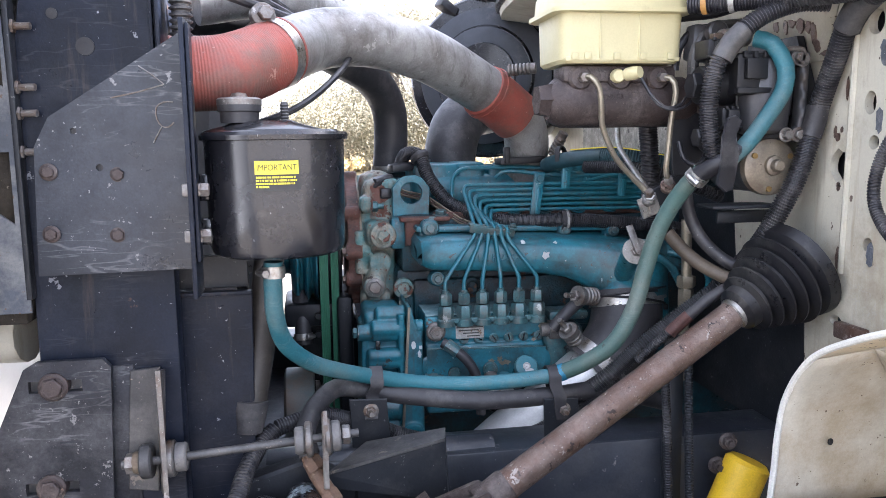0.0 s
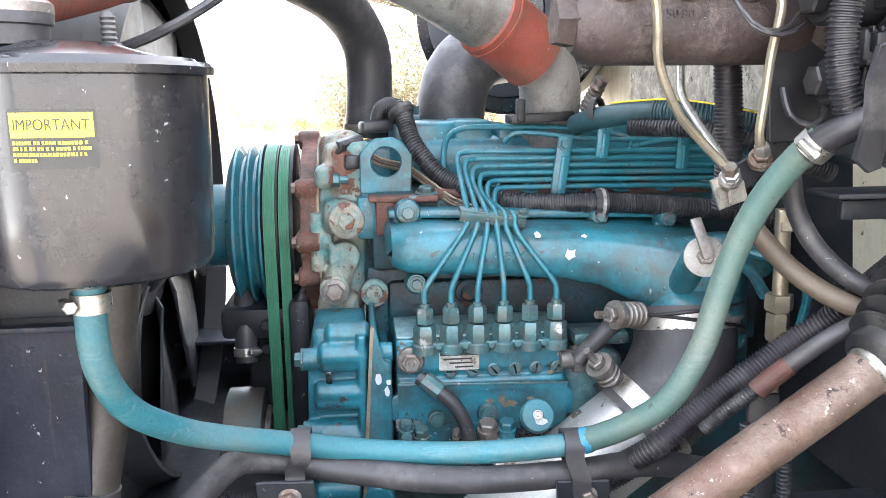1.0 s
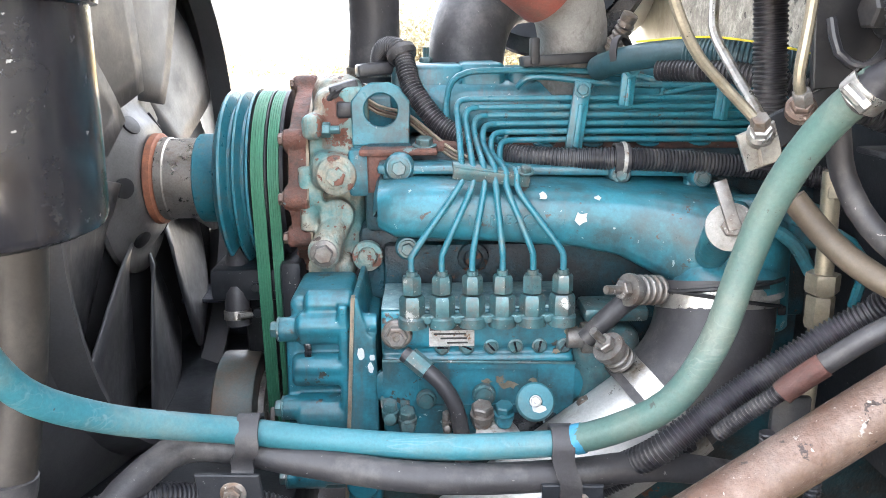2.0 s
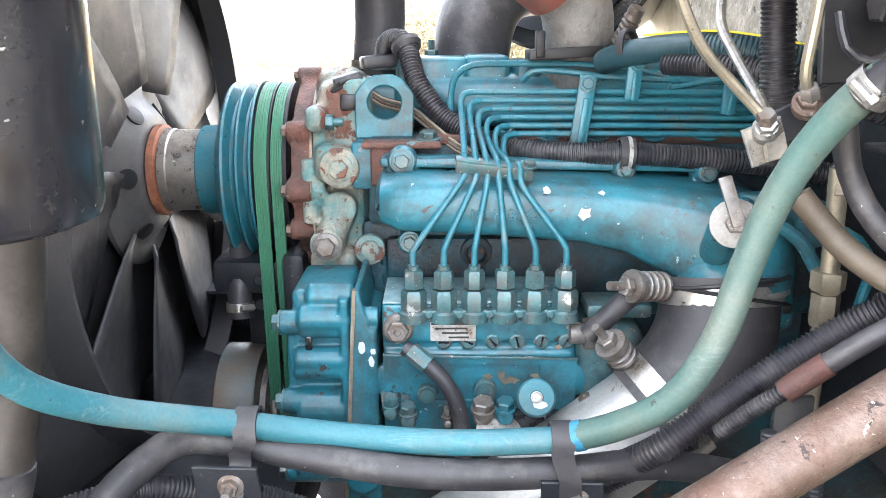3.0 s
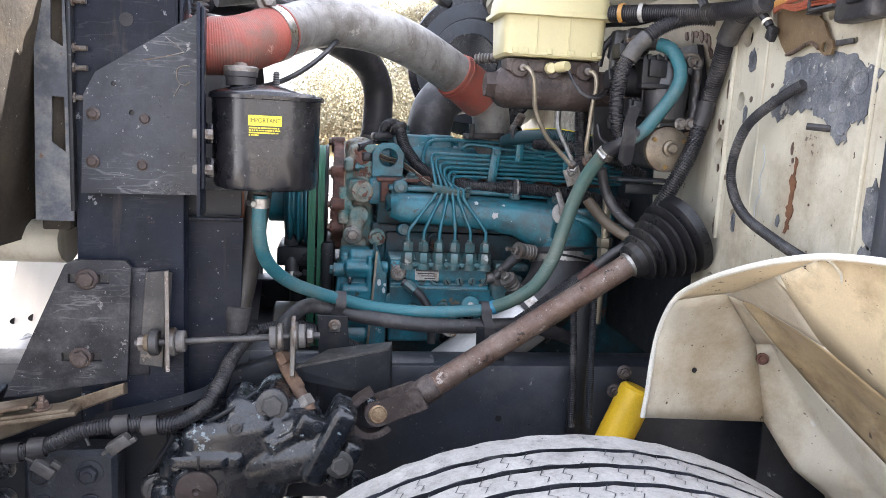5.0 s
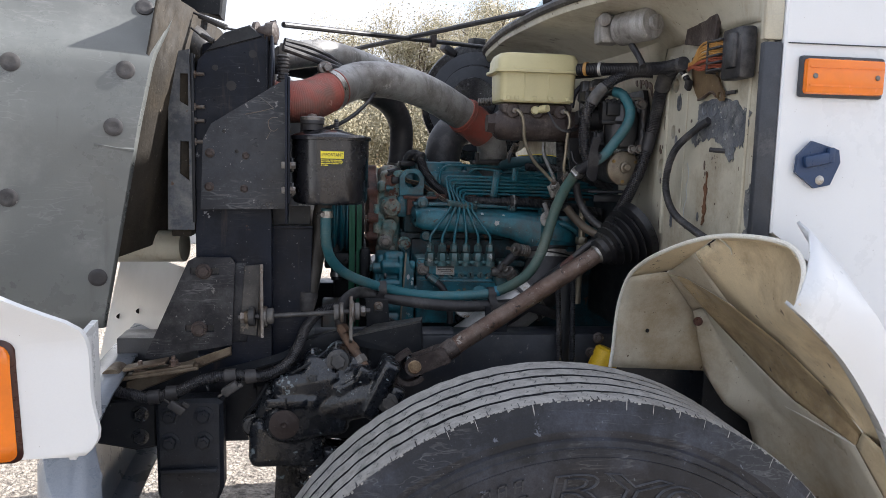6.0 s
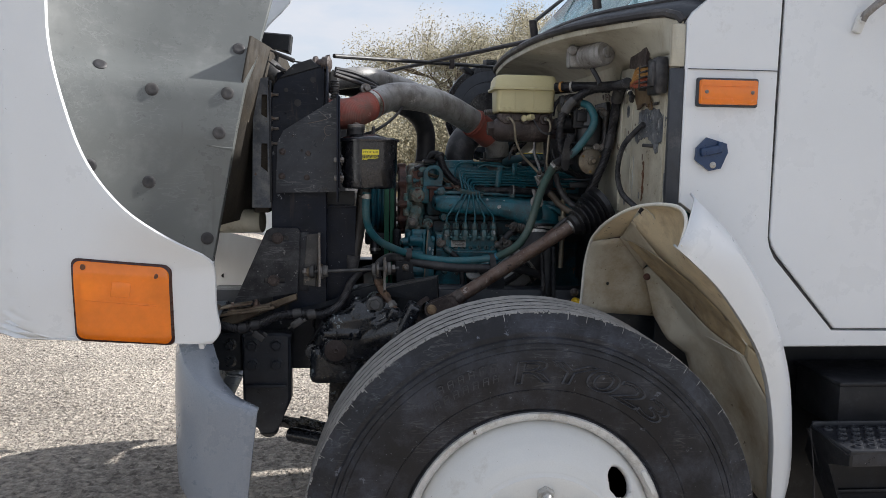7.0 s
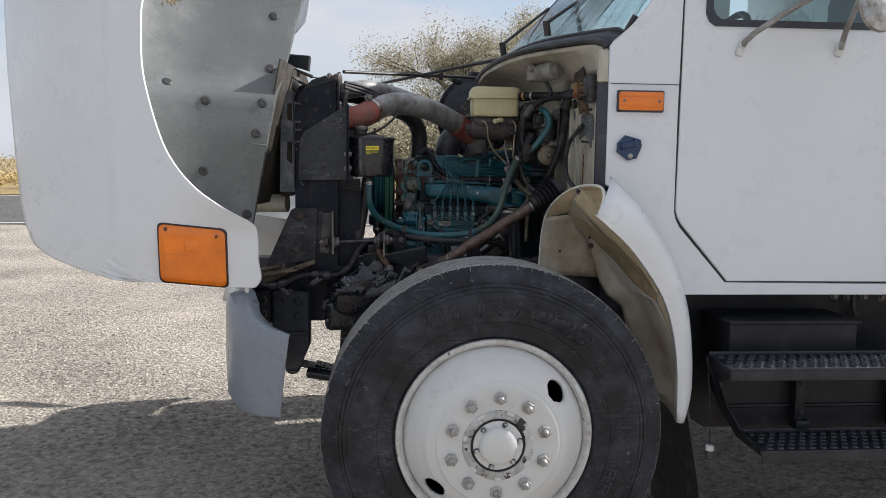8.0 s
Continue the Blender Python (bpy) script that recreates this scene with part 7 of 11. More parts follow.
    clamp_on(hose, (0.164, 0.708, 1.348), (0.42, -0.6, 0.75), 0.0138, 0.013, (-0.5, -0.8, 0.2))
    bm = mesh()
    tube(bm, [(0.160, 0.713, 1.343), (0.168, 0.700, 1.354), (0.178, 0.684, 1.364), (0.190, 0.673, 1.373), (0.204, 0.674, 1.384)], 0.0128, n=14, radii=[(0, 0.0126), (0.3, 0.0124), (0.6, 0.0118), (1, 0.0102)])
    part("sleeve", bm, LOOM, hose, "black tape wound round the hose joint")
    bm = mesh()
    tube(bm, [(0.188, 0.672, 1.372), (0.212, 0.675, 1.388), (0.240, 0.672, 1.425), (0.262, 0.672, 1.460), (0.266, 0.676, 1.490), (0.252, 0.686, 1.520), (0.236, 0.700, 1.528)], 0.0112, n=14)
    part("upper_loop", bm, BLUE_HOSE, hose, "blue hose loop by the pump")
    for a, b, tail in (((-0.266, 0.805, 1.0695), (-0.272, 0.812, 1.047), (-0.276, 0.778, 1.014)), ((-0.006, 0.802, 1.0555), (0.000, 0.800, 1.025), (0.004, 0.788, 0.990))):
        bm = mesh()
        a, b, tail = Vector(a), Vector(b), Vector(tail)
        loop = [b + Vector((0, 0.016, -0.004)), a + Vector((0, 0.015, 0.004)), a + Vector((0, 0.006, 0.0125)), a + Vector((0, -0.006, 0.0125)), a + Vector((0, -0.0135, 0.004)), a + Vector((0, -0.0150, -0.010)), b + Vector((0, -0.0170, 0.002)), b + Vector((0, -0.0165, -0.008)), b.lerp(tail, 0.55) + Vector((0, -0.010, 0)), tail + Vector((0, -0.004, 0.004))]
        ribbon(bm, smoothed(loop, 0.004), 0.0185, 0.0028, (1, 0, 0.0))
        part("rubber_strap", bm, RUBBER, hose, "black rubber strap holding two hoses")
    dark = thing("black_supply_hose", (-0.2, 0.76, 0.98), "black rubber hose running under the blue hose", "hose")
    bm = mesh()
    tube(bm, [(-0.3613, 0.702, 1.002), (-0.3660, 0.716, 1.024), (-0.360, 0.740, 1.040), (-0.347, 0.768, 1.050), (-0.322, 0.800, 1.058), (-0.282, 0.814, 1.049), (-0.224, 0.812, 1.037), (-0.139, 0.802, 1.027), (-0.072, 0.800, 1.024), (0.004, 0.803, 1.025),
              (0.055, 0.812, 1.025), (0.107, 0.828, 1.014), (0.20, 0.86, 0.98)], 0.0132, n=18)
    part("hose_run", bm, RUBBER, dark)
    bm = mesh()
    tube(bm, [(-0.3625, 0.704, 1.006), (-0.3613, 0.700, 1.000), (-0.3532, 0.690, 0.9816), (-0.3395, 0.675, 0.9628), (-0.3269, 0.660, 0.9444), (-0.3156, 0.648, 0.930), (-0.3071, 0.638, 0.917)], 0.0105, n=14)
    rusted = surf("rust_brown_pipe", (0.155, 0.092, 0.058), 0.6, var=0.3, scale=30, fine=0.06, dirt=(0.075, 0.050, 0.036), dirt_amount=0.45, dirt_scale=24, chips=(0.26, 0.18, 0.12), chip_amount=0.3, chip_scale=40)
    part("steel_elbow", bm, rusted, dark, "rust-brown steel pipe end")
    for at_, r, m in (((-0.3605, 0.699, 0.998), 0.0130, rusted), ((-0.3395, 0.675, 0.9628), 0.0125, rusted), ((-0.3240, 0.657, 0.941), 0.0145, OLD_STEEL)):
        bm = mesh()
        hexa(bm, at_, (0.52, -0.55, -0.66), r, 0.018)
        part("union_nut", bm, m, dark, "rusty hex union")
    for x, y, z in ((-0.276, 0.776, 1.030), (0.006, 0.786, 1.008)):
        bm = mesh()
        slab(bm, [(x - 0.026, z - 0.062), (x - 0.030, z + 0.018), (x + 0.022, z + 0.016), (x + 0.028, z - 0.062)], 0.004, lambda u, v, w: Vector((u, y + w + (z - v) * 0.12, v)), 0.001)
        tab = part("strap_bracket", bm, BLACK, dark, "black hose bracket")
        bm = mesh()
        bolt(bm, (x, y, z), (0, -1, 0), 0.0075, 0.007, stud=0.010)
        part("bolt", bm, OLD_STEEL, tab)
    # ribbed loom low down, and the flat grey drain tube
    loom = thing("lower_wiring_loom", (-0.2, 0.78, 0.93), "black corrugated wiring loom along the frame", "wiring loom")
    bm = mesh()
    tube(bm, [(-0.404, 0.745, 1.026), (-0.349, 0.768, 1.032), (-0.308, 0.800, 1.012), (-0.265, 0.824, 0.989), (-0.20, 0.835, 0.960), (-0.10, 0.838, 0.943), (-0.02, 0.870, 0.940), (0.06, 0.875, 0.975),
              (0.12, 0.85, 1.03)], 0.0100, n=14, ribs=0.0040, depth=0.0013)
    part("conduit", bm, LOOM, loom)
    drain = thing("overflow_tube", (-0.42, 0.72, 1.0), "grey-brown flattened overflow tube behind the reservoir", "tube")
    bm = mesh()
    tube(bm, [(-0.398, 0.750, 1.300), (-0.408, 0.752, 1.22), (-0.420, 0.750, 1.14), (-0.434, 0.740, 1.062)], 0.0195, n=14)
    part("tube", bm, surf("grey_brown_plastic", (0.030, 0.026, 0.023), 0.5, var=0.3, scale=14, dirt=(0.060, 0.052, 0.044), dirt_amount=0.4, dirt_scale=10), drain)
    bm = mesh()
    lathe(bm, (-0.440, 0.736, 1.028), (0.10, 0.10, 0.95), [(0, 0.019), (0.030, 0.0235), (0.042, 0.0240), (0.043, 0.021), (0.03, 0.019)], 20, caps=False)
    part("cuff", bm, RUBBER, drain)


build_reservoir()


# ---- engine ----
def build_engine():
    eng = thing("diesel_engine", (0.2, 1.3, 0.62), "blue-painted six-cylinder diesel engine, rust-flecked and oily", "engine")
    bm = mesh()
    block(bm, (0.28, 1.31, 0.955), (0.96, 0.36, 0.43), 0.012)
    block(bm, (0.28, 1.125, 1.10), (0.90, 0.02, 0.10), 0.008)
    body = part("block", bm, BLUE_ROUGH, eng, "blue cast block, stained and pitted")
    rng = random.Random(6)
    bm = mesh()
    for _ in range(60):
        p = Vector((rng.uniform(-0.19, -0.05), 1.1285, rng.uniform(1.02, 1.14)))
        lathe(bm, p, (0, -1, 0), [(0, 0.0026), (0.0012, 0.0022), (0.002, 0.001)], 6)
    tagged(part("cast_pimple", bm, BLUE_ROUGH, body), kind="stuff")
    for x, z in ((-0.188, 1.137), (-0.062, 1.133), (0.26, 1.13)):
        bm = mesh()
        lathe(bm, (x, 1.115, z), (0, -1, 0), [(0, 0.019), (0.006, 0.018), (0.008, 0.012), (0.004, 0.010), (0.004, 0.0)], 20)
        part("core_plug", bm, BLUE_ROUGH if x > -0.1 else GREEN_CAST, body)
    bm = mesh()
    block(bm, (0.28, 1.29, 1.216), (0.94, 0.34, 0.105), 0.008)
    part("cylinder_head", bm, BLUE_ROUGH, eng, "blue cylinder head")
    bm = mesh()
    block(bm, (0.30, 1.315, 1.305), (0.92, 0.27, 0.064), 0.018, seg=4)
    cover = part("rocker_cover", bm, BLUE, eng, "glossy blue rocker cover with cast lobes")
    bm = mesh()
    block(bm, (-0.170, 1.270, 1.295), (0.075, 0.13, 0.066), 0.014, seg=3)
    part("cover_nose", bm, BLUE, cover)
    for k, (x, w, h) in enumerate(((-0.113, 0.090, 0.048), (-0.046, 0.056, 0.050), (0.004, 0.034, 0.043), (0.052, 0.052, 0.045), (0.108, 0.050, 0.040), (0.165, 0.054, 0.043), (0.225, 0.056, 0.040), (0.29, 0.06, 0.042), (0.36, 0.07, 0.042))):
        bm = mesh()
        block(bm, (x, 1.262, 1.298 + h / 2), (w, 0.150, h + 0.022), 0.008, seg=3)
        part("cover_lobe", bm, BLUE, cover)
    for x, y, z, st in ((-0.115, 1.300, 1.349, 0.014), (0.052, 1.27, 1.346, 0.006), (0.225, 1.27, 1.341, 0.006)):
        bm = mesh()
        lathe(bm, (x, y, z), (0, 0, 1), [(0, 0.015), (0.004, 0.015), (0.005, 0.012)], 16)
        bolt(bm, (x, y, z + 0.005), (0, 0, 1), 0.009, 0.009, stud=st)
        part("cover_bolt", bm, FITTING, cover)
    for x in (-0.03, 0.02, 0.075, 0.14, 0.20, 0.26):
        bm = mesh()
        bolt(bm, (x, 1.112, 1.270), (0, -0.3, 1), 0.0095, 0.008, stud=0.003)
        part("head_bolt", bm, BLUE, eng)
    bm = mesh()
    block(bm, (0.10, 1.125, 1.266), (0.46, 0.020, 0.012), 0.003)
    part("rusty_rail", bm, RED_GASKET, eng, "rust-brown gasket rail along the head")
    # intake manifold
    man = thing("intake_manifold", (0.0, 1.05, 1.16), "blue cast intake manifold with flaked paint, bolted to the head", "intake manifold")
    bm = mesh()
    loops = []
    for x, z0, z1, y0, e in ((-0.174, 1.200, 1.228, 1.030, 0.6), (-0.168, 1.190, 1.238, 1.010, 0.5), (-0.15, 1.183, 1.242, 1.001, 0.40), (-0.05, 1.178, 1.241, 0.998, 0.36), (0.04, 1.171, 1.238, 0.996, 0.36), (0.085, 1.162, 1.236, 0.992, 0.4),
                             (0.115, 1.147, 1.234, 0.982, 0.5), (0.140, 1.133, 1.231, 0.964, 0.6), (0.165, 1.128, 1.228, 0.950, 0.75), (0.195, 1.118, 1.224, 0.940, 0.85), (0.225, 1.120, 1.219, 0.944, 0.85), (0.246, 1.126, 1.212, 0.958, 0.75), (0.258, 1.145, 1.200, 0.985, 0.7)):
        soft = 0.016 * max(0.0, e - 0.36)
        ring = [(x, y, z) for y, z in ((1.115, z0), (y0 + 0.024, z0), (y0 + 0.010 + soft, z0 + 0.0015), (y0 + 0.004 + soft * 0.4, z0 + 0.006), (y0 + 0.001, z0 + 0.013 + soft), (y0 + 0.001, z1 - 0.022 - soft), (y0 + 0.004, z1 - 0.014 - soft),
                                       (y0 + 0.010, z1 - 0.008 - soft * 0.5), (y0 + 0.020, z1 - 0.005), (y0 + 0.046, z1 - 0.003), (1.115, z1 + 0.003))]
        loops.append(ring)
    rings(bm, loops)
    mbody = part("casting", bm, BLUE, man)
    bm = mesh()
    lathe(bm, (0.193, 0.990, 1.168), (0.0, -0.10, -1), [(0, 0.040), (0.012, 0.054), (0.022, 0.060), (0.036, 0.0605), (0.040, 0.058)], 36)
    out = part("outlet_neck", bm, BLUE, man, "round blue outlet neck")
    bm = mesh()
    lathe(bm, (0.1915, 0.985, 1.134), (0.0, -0.10, -1), [(0, 0.0606), (0.006, 0.0607), (0.007, 0.058)], 36, caps=False)
    part("bare_rim", bm, ALUMINIUM, out, "bare chipped metal rim")
    bm = mesh()
    block(bm, (0.04, 1.082, 1.244), (0.42, 0.045, 0.010), 0.003, turned(0, 1.2, 0))
    part("mounting_flange", bm, BLUE, man, "blue upper mounting flange")
    for x, y, z, r in ((-0.146, 1.062, 1.248, 0.017), (0.096, 1.058, 1.238, 0.013), (0.185, 1.056, 1.234, 0.013), (-0.138, 1.040, 1.163, 0.014)):
        bm = mesh()
        lathe(bm, (x, y + 0.02, z), (0, -1, 0.12), [(0, r), (0.022, r * 0.97), (0.026, r * 0.8)], 20)
        if z > 1.2:
            block(bm, (x, y + 0.012, z - 0.012), (r * 2.2, 0.02, 0.024), 0.006)
        boss = part("bolt_boss", bm, BLUE, man)
        bm = mesh()
        bolt(bm, (x, y - 0.006, z + 0.002), (0, -1, 0.12), r * 0.5, 0.006)
        part("bolt", bm, FITTING, boss)
    for x, z, s in ((0.042, 1.206, 0.0075), (0.077, 1.198, 0.0035), (0.003, 1.228, 0.004), (0.06, 1.226, 0.003), (0.120, 1.204, 0.003)):
        bm = mesh()
        pts = [(x + s * rng.uniform(0.5, 1.3) * math.cos(a), z + s * rng.uniform(0.5, 1.2) * math.sin(a)) for a in [k * 0.571 for k in range(11)]]
        slab(bm, pts, -0.0010, lambda u, v, w: Vector((u, (0.9955 if u < 0.1 else 0.983) + w + max(0, v - 1.224) * 1.2, v)), 0)
        part("flaked_spot", bm, WHITE_CHIP, mbody, "white flaked paint spot")
    bm = mesh()
    lettered(bm, "18 1832C1", 0.0145, lambda u, v, w: Vector((-0.036 + u * 1.25, 0.9972 - w, 1.2035 + v)), 0.0012)
    part("cast_mark", bm, BLUE_LINE, mbody, "raised casting number")
    bm = mesh()
    block(bm, (0.128, 1.078, 1.2505), (0.115, 0.022, 0.003), 0.001, turned(0, 2.0, 0))
    part("bare_plate", bm, PALE_PLATE, man, "bare worn steel strip")
    # lifting eye
    eye = thing("lifting_eye", (-0.17, 1.15, 1.25), "blue steel lifting eye plate on the engine front corner", "lifting eye")
    bm = mesh()
    holed(bm, [(-0.203, 1.266), (-0.203, 1.318), (-0.190, 1.333), (-0.181, 1.338), (-0.159, 1.339), (-0.147, 1.333), (-0.134, 1.316), (-0.136, 1.266)], [circle(-0.1685, 1.307, 0.0195, 28)], 0.010, lambda u, v, w: Vector((u, 1.132 + w, v)))
    plate = part("plate", bm, BLUE, eye)
    mod = plate.modifiers.new("edge", "BEVEL")
    mod.width, mod.segments, mod.limit_method = 0.0015, 2, "ANGLE"
    bm = mesh()
    block(bm, (-0.190, 1.150, 1.235), (0.036, 0.06, 0.056), 0.005)
    block(bm, (-0.168, 1.165, 1.262), (0.070, 0.06, 0.012), 0.003)
    part("foot", bm, BLUE, eye, "blue chipped foot")
    bm = mesh()
    block(bm, (-0.148, 1.120, 1.262), (0.090, 0.05, 0.008), 0.003)
    slab(bm, [(-0.184, 1.262), (-0.184, 1.215), (-0.168, 1.215), (-0.162, 1.250), (-0.150, 1.262)], 0.012, lambda u, v, w: Vector((u, 1.100 + w, v)), 0.002)
    part("rusty_bracket", bm, RED_GASKET, eye, "rust-scabbed bracket under the eye")
    bm = mesh()
    bolt(bm, (-0.118, 1.115, 1.268), (0, -0.2, 1), 0.010, 0.008)
    part("bolt", bm, FITTING, eye)
    # water pump housing, rusted plate and bolts
    wp = thing("water_pump", (-0.24, 1.25, 1.1), "green-grey water pump housing with a rusted red front plate", "water pump")
    lugs = (62, 100, 150, 183, 208, 236, 290, 330, 20)

    def plate_outline(grow):
        pts = []
        for k in range(144):
            a = 2.5 * k
            bump = max(math.exp(-(((a - g + 180) % 360 - 180) / 5.5) ** 2) for g in lugs)
            r = 1.0 + 0.085 * bump + grow
            pts.append((1.30 + 0.153 * r * math.cos(radians(a)), 1.208 + 0.122 * r * math.sin(radians(a))))
        return pts

    bm = mesh()
    slab(bm, plate_outline(0.0), 0.024, lambda u, v, w: Vector((-0.284 + w, u, v)), 0.003)
    for g in lugs:
        c = Vector((-0.289, 1.30 + 0.155 * math.cos(radians(g)), 1.208 + 0.124 * math.sin(radians(g))))
        rod(bm, c, c + Vector((0.030, 0, 0)), 0.0135, n=16)
    cast_part("front_plate", bm, RED_GASKET, wp, "rust-red front plate with bolt lugs", 0.0026, 2)
    bm = mesh()
    slab(bm, plate_outline(0.012), 0.0035, lambda u, v, w: Vector((-0.2615 + w, u, v)), 0.001)
    part("gasket", bm, TAN_PLATE, wp, "tan crusted gasket")
    bm = mesh()
    slab(bm, plate_outline(-0.01), 0.016, lambda u, v, w: Vector((-0.258 + w, u, v)), 0.003)
    block(bm, (-0.224, 1.31, 1.215), (0.060, 0.30, 0.235), 0.02)
    lathe(bm, (-0.226, 1.22, 1.318), (0, 0, 1), [(-0.03, 0.034), (0.006, 0.034), (0.020, 0.028), (0.028, 0.012)], 20)
    rod(bm, (-0.222, 1.20, 1.233), (-0.222, 1.116, 1.233), 0.024, n=20)
    block(bm, (-0.232, 1.160, 1.236), (0.042, 0.07, 0.045), 0.01)
    rod(bm, (-0.228, 1.20, 1.178), (-0.226, 1.140, 1.180), 0.021, n=20)
    rod(bm, (-0.222, 1.17, 1.180), (-0.236, 1.130, 1.150), 0.018, n=18)
    rod(bm, (-0.240, 1.18, 1.141), (-0.240, 1.112, 1.141), 0.0205, n=20)
    block(bm, (-0.236, 1.155, 1.106), (0.056, 0.05, 0.048), 0.010)
    block(bm, (-0.250, 1.150, 1.288), (0.024, 0.05, 0.030), 0.008)
    block(bm, (-0.205, 1.185, 1.290), (0.036, 0.06, 0.090), 0.012)
    rod(bm, (-0.262, 1.150, 1.240), (-0.262, 1.150, 1.160), 0.010, n=12)
    house = cast_part("housing", bm, GREEN_CAST, wp, "pale green crusted casting, rusted at the foot", 0.0028, 4)
    for x, y, z, r, m in ((-0.222, 1.117, 1.233, 0.0165, GREEN_CAST), (-0.240, 1.113, 1.141, 0.0165, OLD_STEEL)):
        bm = mesh()
        lathe(bm, (x, y, z), (0, -1, 0), [(0, r), (0.003, r), (0.004, r * 0.9)], 24)
        hexa(bm, (x, y - 0.003, z), (0, -1, 0), r * 0.72, 0.008, 0.2)
        part("plug", bm, m, house, "weathered screw plug")
    for g in lugs[1:6]:
        c = Vector((-0.289, 1.30 + 0.157 * math.cos(radians(g)), 1.208 + 0.126 * math.sin(radians(g))))
        bm = mesh()
        hexa(bm, c, (-1, 0, 0), 0.0078, 0.0065, 0.2 + g)
        lathe(bm, c, (-1, 0, 0), [(-0.001, 0.0095), (0.0012, 0.0095)], 14)
        part("plate_bolt", bm, RUSTY, wp, "rusty bolt head")
    for x, y, z in ((-0.240, 1.142, 1.284), (-0.232, 1.185, 1.326)):
        bm = mesh()
        hexa(bm, (x, y, z), (1, 0, 0), 0.0095, 0.011, 0.3)
        rod(bm, (x, y, z), (x + 0.022, y, z), 0.0052, n=10)
        part("stud_nut", bm, FITTING, wp, "weathered stud and nut")
    # fan drive: grooved pulley, belts, hub, fan
    drive = thing("fan_drive", (-0.40, 1.30, 1.07), "blue grooved fan pulley with green belts and a steel hub", "pulley")
    o, d = (-0.372, 1.30, 1.203), (1, 0, 0)
    bm = mesh()
    lathe(bm, o, d, [(-0.019, 0.070), (-0.0185, 0.098), (-0.016, 0.104), (-0.010, 0.1175), (-0.007, 0.1200), (-0.004, 0.1185), (0.001, 0.103), (0.005, 0.103), (0.0095, 0.1175), (0.012, 0.1200), (0.0145, 0.1185),
                     (0.019, 0.104), (0.023, 0.104), (0.0265, 0.1175), (0.029, 0.1215), (0.032, 0.1215), (0.033, 0.112)], 72)
    part("pulley", bm, BLUE_LINE, drive, "blue pulley with V grooves")
    bm = mesh()
    lathe(bm, o, d, [(0.033, 0.1205), (0.0345, 0.1155), (0.0515, 0.1155), (0.0525, 0.1200), (0.0545, 0.1200), (0.0555, 0.1155), (0.0705, 0.1155), (0.0715, 0.1215), (0.076, 0.1215), (0.078, 0.110)], 72)
    part("rear_pulley", bm, BLACK, drive)
    for x0, wide in ((-0.3370, 0.0165), (-0.3160, 0.0145)):
        bm = mesh()
        c1, c2, r1, r2 = Vector((0, 1.30, 1.203)), Vector((0, 1.30, 0.80)), 0.1165, 0.100
        loop = [(c1, c1 + Vector((0, r1 * math.sin(a), r1 * math.cos(a)))) for a in [radians(-90 + 180 * k / 24) for k in range(25)]]
        loop += [(c2, c2 + Vector((0, r2 * math.sin(a), r2 * math.cos(a)))) for a in [radians(90 + 180 * k / 24) for k in range(25)]]
        loop.append(loop[0])
        section = [(0.0, 0.0)] + [(f, h) for k in range(5) for f, h in ((0.02 + 0.2 * k, 0.0030), (0.14 + 0.2 * k, 0.0030), (0.16 + 0.2 * k, 0.0026), (0.20 + 0.2 * k, 0.0026))][:-2] + [(0.99, 0.0030), (1.0, 0.0)]
        rings(bm, [[Vector((x0 + wide * f, p.y, p.z)) + (p - c).normalized() * h for f, h in section] for c, p in loop], caps=False)
        part("belt", bm, BELT, drive, "green ribbed belt")
    bm = mesh()
    lathe(bm, (-0.345, 1.30, 0.80), d, [(0, 0.099), (0.003, 0.104), (0.006, 0.098), (0.046, 0.098), (0.049, 0.104), (0.052, 0.096)], 48)
    part("crank_pulley", bm, BLACK, drive)
    bm = mesh()
    lathe(bm, (-0.482, 1.30, 1.203), d, [(0, 0.052), (0.002, 0.0575), (0.012, 0.0575), (0.014, 0.0560), (0.052, 0.0560), (0.054, 0.054)], 48)
    part("hub", bm, surf("machined_steel_hub", (0.46, 0.43, 0.39), 0.30, 0.85, var=0.12, scale=30, fine=0.02, dirt=(0.26, 0.20, 0.15), dirt_amount=0.35, dirt_scale=14), drive, "bright turned steel hub")
    bm = mesh()
    lathe(bm, (-0.430, 1.30, 1.203), d, [(0, 0.050), (0.001, 0.0595), (0.003, 0.0615), (0.036, 0.0615), (0.042, 0.070)], 48)
    part("pulley_boss", bm, BLUE_LINE, drive, "blue pulley boss")
    bm = mesh()
    lathe(bm, (-0.4935, 1.30, 1.203), d, [(-0.001, 0.052), (0.0, 0.0610), (0.0015, 0.0630), (0.010, 0.0630), (0.012, 0.0600), (0.012, 0.054)], 48)
    part("hub_ring", bm, surf("rust_orange_ring", (0.27, 0.105, 0.060), 0.6, var=0.25, scale=40, fine=0.05, dirt=(0.14, 0.06, 0.04), dirt_amount=0.45, dirt_scale=24), drive, "rust-orange ring on the hub")
    fan = thing("cooling_fan", (-0.52, 1.30, 0.87), "dark grey engine cooling fan at the radiator", "fan")
    fm = surf("dark_grey_fan", (0.032, 0.033, 0.037), 0.42, var=0.2, scale=10, dirt=(0.085, 0.082, 0.080), dirt_amount=0.40, dirt_scale=8, streak=(0.10, 0.098, 0.095), streak_amount=0.25)
    bm = mesh()
